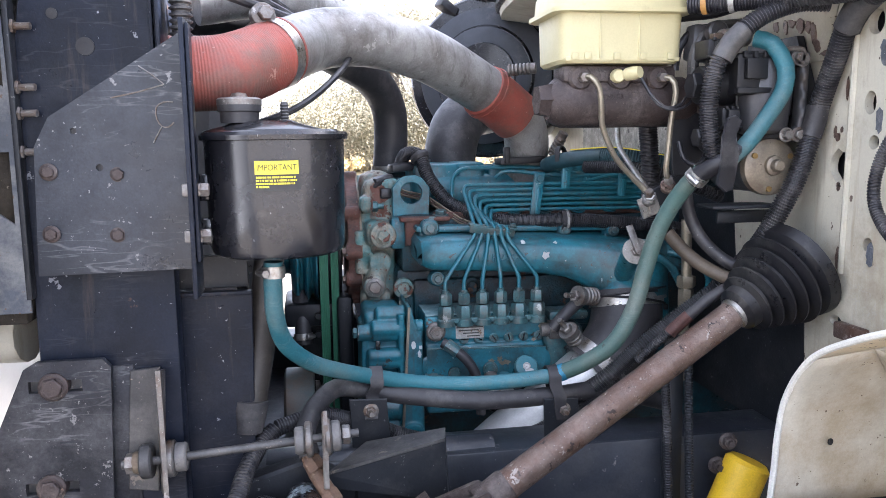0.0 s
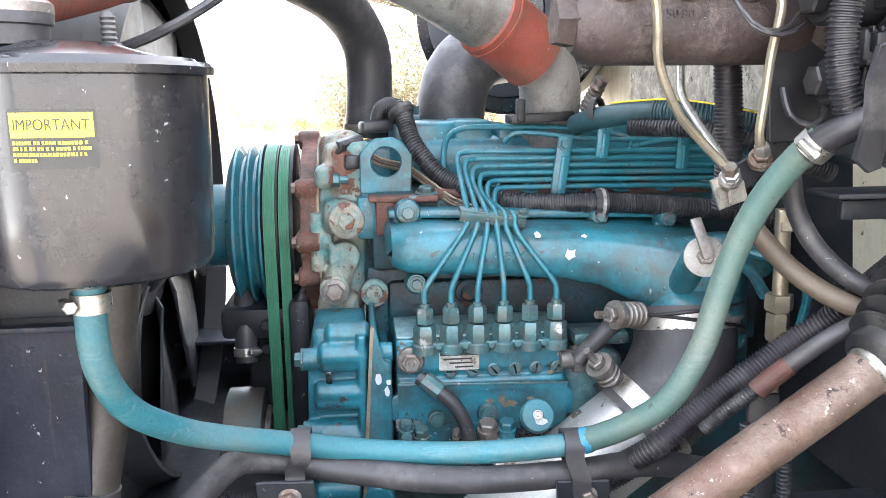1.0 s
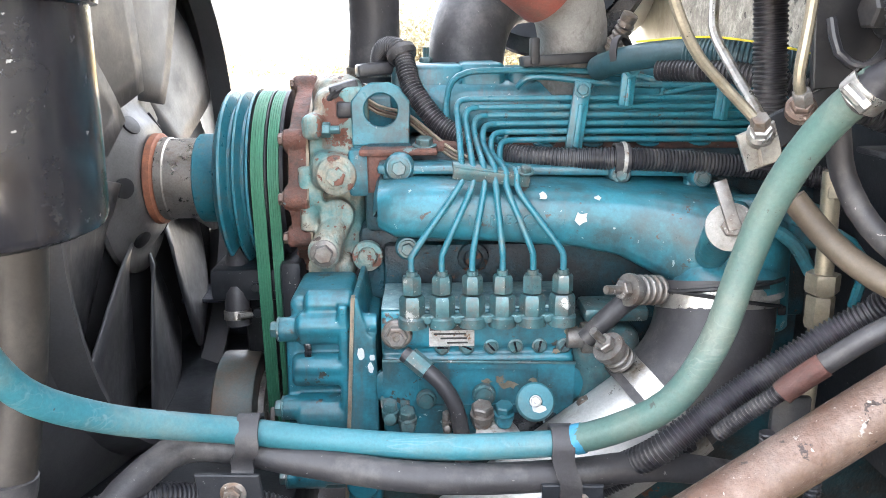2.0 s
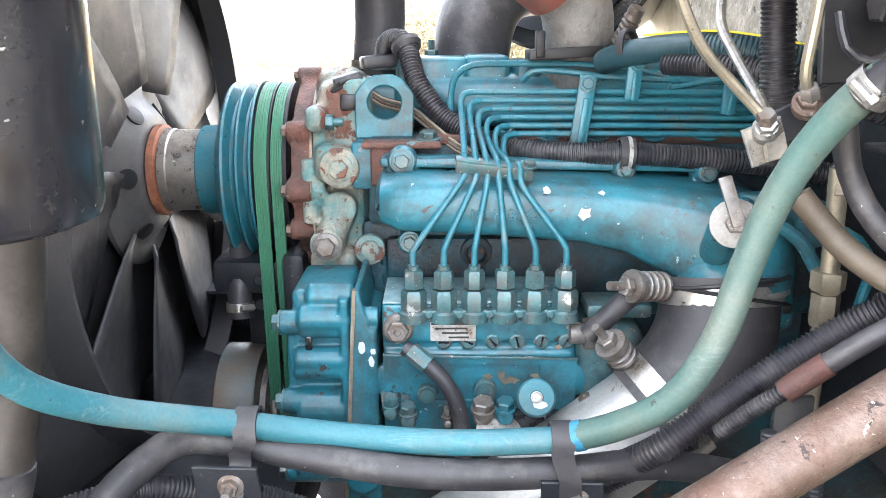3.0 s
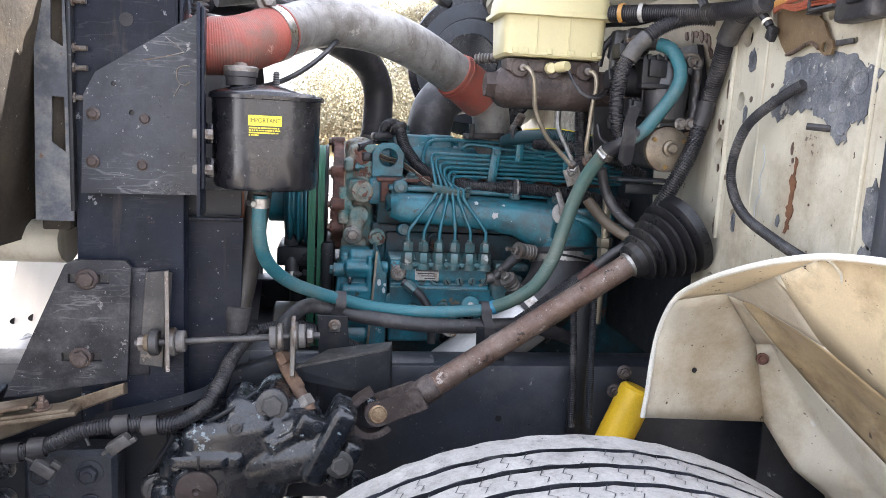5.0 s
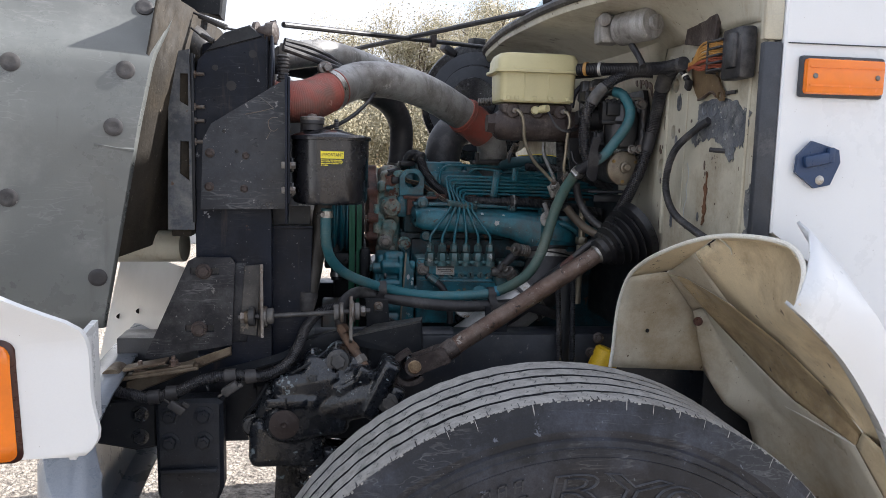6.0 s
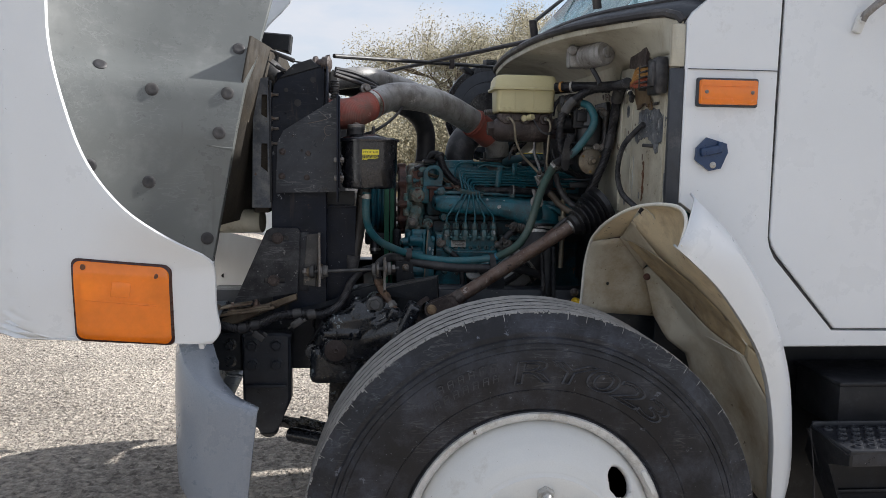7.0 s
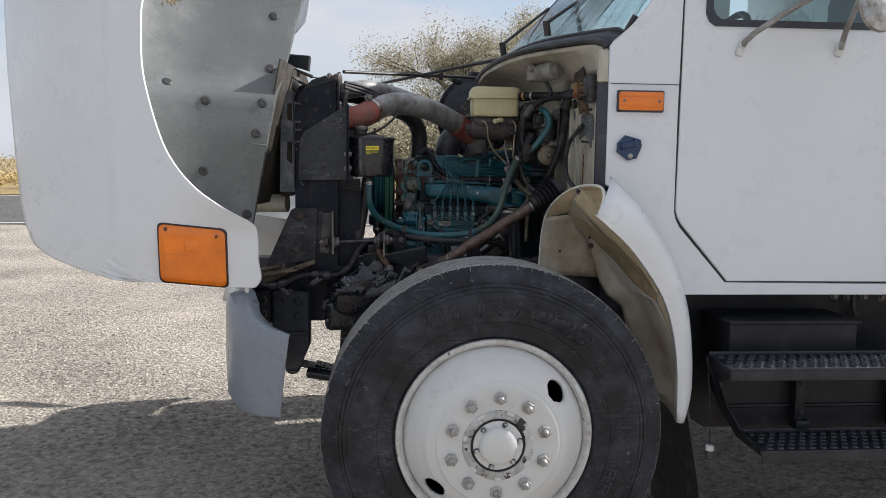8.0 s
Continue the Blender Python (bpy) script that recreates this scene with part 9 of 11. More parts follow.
# ---- upper engine bay ----
def build_air_pipes():
    pipe = thing("charge_air_pipe", (-0.2, 0.95, 1.45), "dull aluminium charge air pipe with red silicone hose ends", "air pipe")
    bm = mesh()
    tube(bm, [(-0.520, 0.720, 1.484), (-0.475, 0.721, 1.484), (-0.442, 0.731, 1.488), (-0.414, 0.760, 1.500), (-0.400, 0.783, 1.509), (-0.388, 0.806, 1.517)], 0.0440, n=36, ribs=0.0030, depth=0.0005)
    part("red_elbow", bm, RED_HOSE, pipe, "red ribbed silicone elbow")
    bm = mesh()
    tube(bm, [(-0.400, 0.785, 1.510), (-0.372, 0.845, 1.527), (-0.350, 0.890, 1.540), (-0.315, 0.925, 1.553), (-0.265, 0.955, 1.558), (-0.205, 0.99, 1.552), (-0.140, 1.035, 1.535), (-0.075, 1.085, 1.507), (-0.03, 1.115, 1.484), (0.005, 1.135, 1.462)], 0.0435, n=32)
    part("pipe", bm, ALUMINIUM, pipe)
    bm = mesh()
    tube(bm, [(-0.040, 1.108, 1.488), (-0.005, 1.130, 1.468), (0.030, 1.150, 1.444)], 0.0475, n=28)
    part("red_sleeve", bm, RED_HOSE, pipe, "red silicone sleeve")
    bm = mesh()
    tube(bm, [(0.020, 1.145, 1.450), (0.050, 1.165, 1.425), (0.062, 1.185, 1.385), (0.060, 1.21, 1.340), (0.055, 1.24, 1.29)], 0.042, n=28)
    part("turbo_elbow", bm, ALUMINIUM, pipe)
    for c, d, w in (((-0.392, 0.800, 1.515), (0.5, 0.8, 0.25), 0.020), ((-0.385, 0.813, 1.519), (0.5, 0.8, 0.25), 0.004)):
        bm = mesh()
        band(bm, c, d, 0.0452, w, n=36)
        part("band_clamp", bm, ZINC if w > 0.01 else RED_HOSE, pipe, "steel band clamp")
    bm = mesh()
    band(bm, (-0.030, 1.114, 1.483), (0.75, 0.45, -0.45), 0.0485, 0.005, n=36)
    part("band_clamp", bm, RED_HOSE, pipe)
    bm = mesh()
    dd = Vector((0.3, -0.75, 0.1)).normalized()
    p = Vector((-0.400, 0.785, 1.563))
    rod(bm, p + dd * -0.03, p + dd * 0.012, 0.006)
    lathe(bm, p, dd, [(-0.008, 0.016), (0.004, 0.016), (0.006, 0.013)], 18)
    hexa(bm, p + dd * 0.006, dd, 0.010, 0.010)
    part("t_bolt", bm, OLD_STEEL, pipe, "clamp T-bolt with nut")
    for p, d in (((0.000, 1.085, 1.520), (0.8, -0.35, 0.05)), ((0.105, 1.16, 1.37), (0.3, -0.4, 0.8))):
        bm = mesh()
        q = Vector(p)
        dd = Vector(d).normalized()
        coil = [(0.0, 0.005)]
        for k in range(6):
            coil += [(0.0065 * k, 0.008), (0.0065 * k + 0.002, 0.0105), (0.0065 * k + 0.0045, 0.0105)]
        coil += [(0.041, 0.008), (0.041, 0.0095), (0.049, 0.0095), (0.050, 0.007)]
        lathe(bm, q, dd, coil, 14)
        part("clamp_spring", bm, OLD_STEEL, pipe, "spring-loaded clamp bolt")
    # radiator hose and intake elbow
    hose = thing("upper_radiator_hose", (-0.2, 1.25, 1.35), "black moulded upper radiator hose", "hose")
    bm = mesh()
    tube(bm, [(-0.52, 1.0, 1.60), (-0.44, 1.05, 1.592), (-0.36, 1.12, 1.574), (-0.290, 1.19, 1.552), (-0.225, 1.26, 1.520), (-0.190, 1.305, 1.470), (-0.184, 1.315, 1.41), (-0.190, 1.315, 1.33)], 0.034, n=22)
    part("hose_run", bm, RUBBER, hose)
    clamp_on(hose, (-0.189, 1.315, 1.345), (0.02, 0, 1), 0.0350, 0.012, (0, -1, 0))
    elbow = thing("intake_elbow", (0.0, 1.42, 1.3), "black rubber intake elbow to the air cleaner", "hose")
    bm = mesh()
    tube(bm, [(-0.060, 1.34, 1.31), (-0.058, 1.345, 1.37), (-0.040, 1.37, 1.425), (0.00, 1.42, 1.458), (0.06, 1.50, 1.47), (0.10, 1.60, 1.49)], 0.054, n=26)
    part("elbow", bm, RUBBER, elbow)
    clamp_on(elbow, (-0.060, 1.34, 1.322), (0.02, 0.04, 1), 0.0550, 0.012, (0, -1, 0))
    cleaner = thing("air_cleaner", (0.15, 1.78, 1.35), "round off-white air cleaner with a black end cap", "air cleaner")
    o, d = Vector((0.105, 1.72, 1.560)), Vector((-0.42, -0.90, 0.0)).normalized()
    bm = mesh()
    lathe(bm, o - d * 0.28, d, [(0, 0.18), (0.01, 0.195), (0.25, 0.195), (0.262, 0.19)], 48)
    part("housing", bm, CLEANER_WHITE, cleaner, "off-white drum")
    bm = mesh()
    lathe(bm, o - d * 0.025, d, [(0, 0.200), (0.008, 0.206), (0.016, 0.200), (0.018, 0.172), (0.028, 0.168), (0.036, 0.150), (0.034, 0.130), (0.046, 0.122), (0.050, 0.085), (0.060, 0.080), (0.062, 0.0)], 56)
    part("end_cap", bm, CAN, cleaner, "black dished end cap")
    bm = mesh()
    lathe(bm, o + d * 0.006, d, [(0, 0.166), (0.004, 0.170), (0.006, 0.165)], 56)
    lathe(bm, o + d * 0.024, d, [(0, 0.118), (0.004, 0.121), (0.006, 0.116)], 48)
    part("pressed_ring", bm, DARK_TRIM, cleaner)
    for k in range(3):
        bm = mesh()
        a = radians(-30 + 30 * k)
        _, u, v = axes(d)
        c = o + (u * math.sin(a) + Vector((0, 0, 1)) * math.cos(a)) * 0.205
        block(bm, c, (0.05, 0.04, 0.022), 0.004, turned(0, math.degrees(a), 20))
        part("clip", bm, RUBBER, cleaner)
    far = thing("far_air_duct", (-0.4, 1.1, 1.55), "grey air duct and hoses behind the radiator top", "air duct")
    bm = mesh()
    tube(bm, [(-0.50, 0.92, 1.60), (-0.40, 0.96, 1.615), (-0.28, 1.10, 1.60), (-0.18, 1.30, 1.58)], 0.032, n=20)
    part("duct", bm, ALUMINIUM, far)
    for k in range(3):
        bm = mesh()
        tube(bm, [(-0.49, 0.76 + 0.03 * k, 1.60 + 0.012 * k), (-0.43, 0.80 + 0.03 * k, 1.585 + 0.015 * k), (-0.38, 0.84 + 0.04 * k, 1.572 + 0.012 * k), (-0.33, 0.98 + 0.05 * k, 1.575)], 0.0065, n=10)
        part("hose", bm, RUBBER, far)
    bm = mesh()
    tube(bm, [(-0.484, 0.668, 1.575), (-0.484, 0.668, 1.545), (-0.485, 0.670, 1.520)], 0.010, n=12, ribs=0.007, depth=0.003)
    part("rubber_boot", bm, RUBBER, far, "ribbed rubber boot")
    wire = thing("bay_cable", (-0.35, 0.85, 1.4), "black cable hanging below the red hose", "cable")
    bm = mesh()
    tube(bm, [(-0.420, 0.80, 1.425), (-0.375, 0.80, 1.440), (-0.335, 0.82, 1.465), (-0.300, 0.87, 1.50), (-0.28, 0.93, 1.53)], 0.0045, n=8)
    part("cable", bm, LOOM, wire)


build_air_pipes()


def build_brake():
    res = thing("brake_fluid_tank", (0.085, 0.80, 1.50), "yellowed translucent brake fluid tank on the master cylinder", "fluid tank")
    bm = mesh()
    loops = []
    for z, gx, gy in ((1.503, 0.0, 0.0), (1.508, 0.004, 0.004), (1.55, 0.005, 0.005), (1.572, 0.006, 0.006)):
        x0, x1, y0, y1 = -0.002 - gx, 0.165 + gx, 0.772 - gy, 0.880 + gy
        r = 0.016
        ring = []
        for cx, cy, a0 in ((x1 - r, y1 - r, 0), (x0 + r, y1 - r, 90), (x0 + r, y0 + r, 180), (x1 - r, y0 + r, 270)):
            ring += [(cx + r * math.cos(radians(a0 + k * 22.5)), cy + r * math.sin(radians(a0 + k * 22.5)), z) for k in range(5)]
        loops.append(ring)
    rings(bm, loops)
    body = part("tank", bm, TANK, res)
    bm = mesh()
    loops2 = []
    for z, g in ((1.569, 0.014), (1.570, 0.018), (1.576, 0.018), (1.577, 0.012), (1.600, 0.010), (1.612, 0.004), (1.615, -0.008)):
        x0, x1, y0, y1 = -0.002 - g, 0.165 + g, 0.772 - g, 0.880 + g
        r = 0.020
        ring = []
        for cx, cy, a0 in ((x1 - r, y1 - r, 0), (x0 + r, y1 - r, 90), (x0 + r, y0 + r, 180), (x1 - r, y0 + r, 270)):
            ring += [(cx + r * math.cos(radians(a0 + k * 22.5)), cy + r * math.sin(radians(a0 + k * 22.5)), z) for k in range(5)]
        loops2.append(ring)
    rings(bm, loops2)
    part("cover", bm, TANK, res, "yellowed cover with a rim")
    for x in (0.048, 0.104):
        bm = mesh()
        block(bm, (x, 0.7675, 1.540), (0.0022, 0.004, 0.062), 0.0006)
        part("moulded_rib", bm, TANK, body)
    bm = mesh()
    block(bm, (0.0815, 0.7705, 1.5085), (0.165, 0.006, 0.006), 0.001)
    for x in (0.012, 0.030, 0.072, 0.110, 0.150):
        block(bm, (x, 0.7665, 1.512), (0.010, 0.004, 0.009), 0.001)
    part("lower_rim", bm, TANK, body)
    mc = thing("brake_master_cylinder", (0.09, 0.82, 1.42), "brown cast-iron brake master cylinder with steel lines", "master cylinder")
    bm = mesh()
    lathe(bm, (-0.012, 0.815, 1.452), (1, 0, 0), [(0, 0.024), (0.010, 0.033), (0.020, 0.036), (0.20, 0.036), (0.215, 0.030), (0.25, 0.045), (0.26, 0.05)], 32)
    lathe(bm, (-0.028, 0.815, 1.455), (1, 0, 0), [(0, 0.022), (0.018, 0.026), (0.026, 0.024)], 6)
    casting = part("casting", bm, IRON_BROWN, mc)
    for x in (0.026, 0.084, 0.140):
        bm = mesh()
        lathe(bm, (x, 0.80, 1.484), (0, -1, 0), [(-0.02, 0.017), (0.016, 0.017), (0.020, 0.014)], 20)
        part("port_boss", bm, IRON_BROWN, casting)
    bm = mesh()
    block(bm, (0.085, 0.81, 1.490), (0.165, 0.05, 0.022), 0.004)
    part("tank_seat", bm, IRON_BROWN, casting)
    bm = mesh()
    for row, text in enumerate(("50.80", "BORE")):
        lettered(bm, text, 0.0115, lambda u, v, w: Vector((0.075 + u, 0.7790 + (v - 0.012 * row - 0.0) ** 2 * 14 - w, 1.458 - row * 0.012 + v)), 0.0006)
    part("cast_word", bm, IRON_BROWN, casting, "raised cast lettering", 0)
    bm = mesh()
    lathe(bm, (0.078, 0.782, 1.486), (0, -1, 0), [(0, 0.010), (0.006, 0.010), (0.010, 0.008)], 14)
    lathe(bm, (0.090, 0.775, 1.488), (0.6, -1, 0.1), [(0, 0.009), (0.012, 0.0095), (0.022, 0.008)], 14)
    part("switch", bm, TANK, mc, "cream plastic pressure switch")
    bm = mesh()
    tube(bm, [(0.102, 0.762, 1.488), (0.110, 0.755, 1.470), (0.125, 0.750, 1.446), (0.150, 0.748, 1.438), (0.175, 0.755, 1.448), (0.19, 0.765, 1.47)], 0.0022, n=6)
    part("switch_wire", bm, LOOM, mc)
    bm = mesh()
    tube(bm, [(0.103, 0.762, 1.485), (0.115, 0.752, 1.460), (0.135, 0.748, 1.442), (0.160, 0.752, 1.446), (0.18, 0.76, 1.47)], 0.0022, n=6)
    part("switch_wire", bm, LOOM, mc)
    lines = (("brake_line", COPPER_LINE, [(0.026, 0.782, 1.484), (0.034, 0.765, 1.484), (0.044, 0.760, 1.470), (0.049, 0.763, 1.445), (0.053, 0.770, 1.420), (0.064, 0.775, 1.395), (0.080, 0.780, 1.370), (0.104, 0.786, 1.347), (0.122, 0.787, 1.330), (0.131, 0.785, 1.320)], 0.0042),
             ("brake_line", COPPER_LINE, [(0.140, 0.782, 1.484), (0.150, 0.764, 1.482), (0.156, 0.760, 1.464), (0.153, 0.766, 1.425), (0.152, 0.770, 1.390), (0.150, 0.772, 1.358), (0.153, 0.775, 1.346), (0.160, 0.780, 1.337)], 0.0042),
             ("brake_line", ZINC, [(0.152, 0.96, 1.45), (0.147, 0.945, 1.415), (0.142, 0.925, 1.388), (0.142, 0.88, 1.360), (0.143, 0.83, 1.332), (0.138, 0.795, 1.318)], 0.0046))
    for name, m, pts, r in lines:
        bm = mesh()
        tube(bm, pts, r, n=10, step=0.008)
        part(name, bm, m, mc, "bent steel brake line")
    for p, d in (((0.028, 0.780, 1.484), (0, -1, 0)), ((0.142, 0.780, 1.484), (0, -1, 0)), ((0.132, 0.787, 1.318), (-0.3, -0.6, 0.7)), ((0.159, 0.780, 1.336), (-0.4, -0.4, 0.8))):
        bm = mesh()
        hexa(bm, p, d, 0.0072, 0.011)
        part("flare_nut", bm, OLD_STEEL, mc)
    bracket = thing("line_block_bracket", (0.15, 0.78, 1.28), "bright zinc brake line bracket with threaded fittings", "bracket")
    bm = mesh()
    slab(bm, [(0.119, 1.311), (0.147, 1.322), (0.157, 1.293), (0.130, 1.283)], 0.004, lambda u, v, w: Vector((u, 0.797 + w, v)), 0.001)
    slab(bm, [(0.133, 1.306), (0.146, 1.312), (0.151, 1.294), (0.137, 1.290)], -0.010, lambda u, v, w: Vector((u, 0.797 + w, v)), 0.003)
    part("plate", bm, ZINC, bracket)
    bm = mesh()
    slab(bm, [(0.140, 1.322), (0.196, 1.352), (0.203, 1.334), (0.150, 1.296)], 0.004, lambda u, v, w: Vector((u, 0.803 + w, v)), 0.001)
    part("arm", bm, BLACK, bracket, "dark bracket arm")
    for p, r, m in (((0.134, 0.790, 1.314), 0.0080, ZINC), ((0.160, 0.785, 1.333), 0.0085, RUSTY)):
        bm = mesh()
        lathe(bm, p, (-0.3, -0.8, 0.5), [(-0.008, r * 1.3), (0.000, r * 1.3), (0.003, r)], 16)
        hexa(bm, Vector(p), (-0.3, -0.8, 0.5), r, 0.009)
        part("fitting", bm, m, bracket)


build_brake()


def build_hydraulics():
    pumpm = thing("brake_booster_motor", (0.27, 0.70, 1.32), "grey electric booster motor with a tan round end plate", "booster motor")
    bm = mesh()
    lathe(bm, (0.271, 0.708, 1.359), (0, 1, 0), [(-0.004, 0.030), (0.0, 0.038), (0.004, 0.039), (0.010, 0.039)], 40)
    end = part("end_plate", bm, TAN_PLATE, pumpm, "tan plated end plate")
    bm = mesh()
    lathe(bm, (0.271, 0.716, 1.359), (0, 1, 0), [(0, 0.036), (0.10, 0.036)], 32)
    part("case", bm, GREY_MOTOR, pumpm)
    bm = mesh()
    lathe(bm, (0.273, 0.705, 1.361), (0, -1, 0), [(0, 0.014), (0.006, 0.013), (0.008, 0.009), (0.016, 0.008), (0.018, 0.006)], 20)
    part("boss", bm, TAN_PLATE, end)
    for a in (0.5, 2.6, 4.6):
        bm = mesh()
        lathe(bm, (0.271 + 0.030 * math.cos(a), 0.706, 1.359 + 0.030 * math.sin(a)), (0, -1, 0), [(0, 0.0045), (0.003, 0.004)], 10)
        part("screw", bm, BRASS, end)
    bm = mesh()
    lathe(bm, (0.272, 0.722, 1.455), (0, 1, 0), [(0, 0.040), (0.004, 0.046), (0.012, 0.048), (0.05, 0.048)], 36)
    for dx, dz in ((-0.042, 0.042), (-0.042, -0.042)):
        block(bm, (0.280 + dx * 0.8, 0.735, 1.460 + dz * 0.8), (0.034, 0.045, 0.034), 0.006, turned(0, 45, 0))
    lathe(bm, (0.262, 0.722, 1.455), (0, 0, 1), [(-0.052, 0.024), (-0.048, 0.034), (0.0, 0.039), (0.048, 0.034), (0.052, 0.024)], 28)
    cast_part("booster_body", bm, GREY_MOTOR, pumpm, "grey cast booster body with bolt ears", 0.0028, 3)
    bm = mesh()
    block(bm, (0.305, 0.700, 1.452), (0.013, 0.018, 0.100), 0.004, turned(0, 1, 0))
    for z in (1.503, 1.402):
        block(bm, (0.298, 0.700, z), (0.034, 0.018, 0.018), 0.006)
    for k in range(3):
        block(bm, (0.305, 0.6905, 1.478 - 0.024 * k), (0.007, 0.004, 0.012), 0.001)
    cast_part("flange", bm, GREY_MOTOR, pumpm, "grey cast clamp flange", 0.0022, 3)
    bm = mesh()
    tube(bm, [(0.266, 0.692, 1.508), (0.280, 0.688, 1.514), (0.298, 0.688, 1.513), (0.304, 0.690, 1.500)], 0.0032, n=8)
    part("clip", bm, OLD_STEEL, pumpm, "bent steel clip")
    for a, b, r in (((0.175, 0.735, 1.470), (0.240, 0.740, 1.470), 0.026), ((0.200, 0.725, 1.530), (0.245, 0.735, 1.535), 0.013), ((0.190, 0.745, 1.40), (0.250, 0.75, 1.40), 0.020)):
        bm = mesh()
        rod(bm, a, b, r, n=20, edge=0.003)
        hexa(bm, a, (-1, 0, 0), r * 0.7, 0.012)
        part("valve_body", bm, DARK_PLASTIC if r > 0.015 else OLD_STEEL, pumpm, "dark valve body")
    bm = mesh()
    slab(bm, [(0.850, 1.536), (0.729, 1.536), (0.700, 1.470), (0.700, 1.400), (0.790, 1.385), (0.850, 1.40)], -0.012, lambda u, v, w: Vector((0.327 + w, u, v)), 0.001)
    part("mount_plate", bm, DARK_PLASTIC, pumpm, "black mount plate")
    for dx, dz in ((0.004, 0.055), (0.010, -0.074), (-0.012, -0.074), (0.012, 0.052)):
        bm = mesh()
        bolt(bm, (0.290 + dx * 0.78, 0.690, 1.460 + dz * 0.78), (0, -1, 0), 0.007, 0.007)
        part("bolt", bm, OLD_STEEL, pumpm)
    for c, s in (((0.232, 0.712, 1.482), (0.048, 0.040, 0.054)), ((0.206, 0.715, 1.425), (0.026, 0.03, 0.030)), ((0.19, 0.72, 1.515), (0.040, 0.04, 0.026))):
        bm = mesh()
        block(bm, c, s, 0.004)
        front = c[1] - s[1] / 2
        block(bm, (c[0], front - 0.004, c[2] + s[2] * 0.12), (s[0] * 0.62, 0.010, s[2] * 0.5), 0.002)
        block(bm, (c[0], front - 0.002, c[2] - s[2] * 0.40), (s[0] * 1.08, 0.010, s[2] * 0.14), 0.001)
        for k in (-1, 0, 1):
            block(bm, (c[0] + k * s[0] * 0.3, front - 0.001, c[2] + s[2] * 0.46), (s[0] * 0.12, 0.006, s[2] * 0.16), 0.001)
            rod(bm, (c[0] + k * s[0] * 0.26, c[1], c[2] - s[2] * 0.45), (c[0] + k * s[0] * 0.2, c[1] + 0.004, c[2] - s[2] * 0.45 - 0.026), 0.0022, n=6)
        part("connector_block", bm, DARK_PLASTIC, pumpm, "black connector block")
    for pts, r, m, note in (([(0.1716, 0.80, 1.567), (0.2016, 0.80, 1.5706), (0.2318, 0.80, 1.574), (0.2708, 0.80, 1.5856)], 0.0055, DARK_PLASTIC, "black pipe"),
                            ([(0.1882, 0.775, 1.482), (0.1888, 0.775, 1.513), (0.198, 0.775, 1.539), (0.2164, 0.775, 1.5516), (0.240, 0.775, 1.5557), (0.262, 0.78, 1.558)], 0.0080, STAY_PLATE, "grey curved hose"),
                            ([(0.1554, 0.80, 1.5342), (0.1768, 0.80, 1.5359), (0.1985, 0.80, 1.531)], 0.0042, RED_GASKET, "red-brown lead"),
                            ([(0.168, 0.79, 1.495), (0.1723, 0.79, 1.522), (0.1845, 0.79, 1.542), (0.2013, 0.79, 1.552), (0.235, 0.79, 1.556)], 0.0055, LOOM, "black lead"),
                            ([(0.165, 0.765, 1.395), (0.170, 0.760, 1.372), (0.186, 0.757, 1.362), (0.202, 0.760, 1.372), (0.207, 0.765, 1.395)], 0.0035, LOOM, "black looped lead")):
        bm = mesh()
        tube(bm, pts, r, n=10)
        part("plumbing", bm, m, pumpm, note)
    bm = mesh()
    block(bm, (0.214, 0.785, 1.530), (0.060, 0.030, 0.050), 0.006, turned(0, 6, 0))
    rod(bm, (0.214, 0.770, 1.545), (0.214, 0.752, 1.545), 0.015, n=18, edge=0.003)
    rod(bm, (0.236, 0.772, 1.525), (0.236, 0.758, 1.525), 0.009, n=14, edge=0.002)
    part("valve_block", bm, GREY_MOTOR, pumpm, "grey valve block")
    bm = mesh()
    rod(bm, (0.198, 0.765, 1.5175), (0.206, 0.748, 1.528), 0.0062, n=12, edge=0.001)
    part("cream_plug", bm, TANK, pumpm, "cream plastic plug")
    bm = mesh()
    slab(bm, [(0.160, 1.470), (0.245, 1.470), (0.250, 1.350), (0.170, 1.345)], 0.006, lambda u, v, w: Vector((u, 0.790 + w, v)), 0.001)
    part("back_bracket", bm, DARK_PLASTIC, pumpm, "black bracket behind the valves")
    bm = mesh()
    block(bm, (0.240, 0.735, 1.305), (0.10, 0.05, 0.005), 0.002)
    block(bm, (0.262, 0.75, 1.288), (0.09, 0.008, 0.018), 0.003)
    part("support_shelf", bm, BLACK, pumpm)
    harness = thing("main_wiring_harness", (0.27, 0.6, 1.2), "black corrugated main wiring harness down the firewall", "wiring harness")
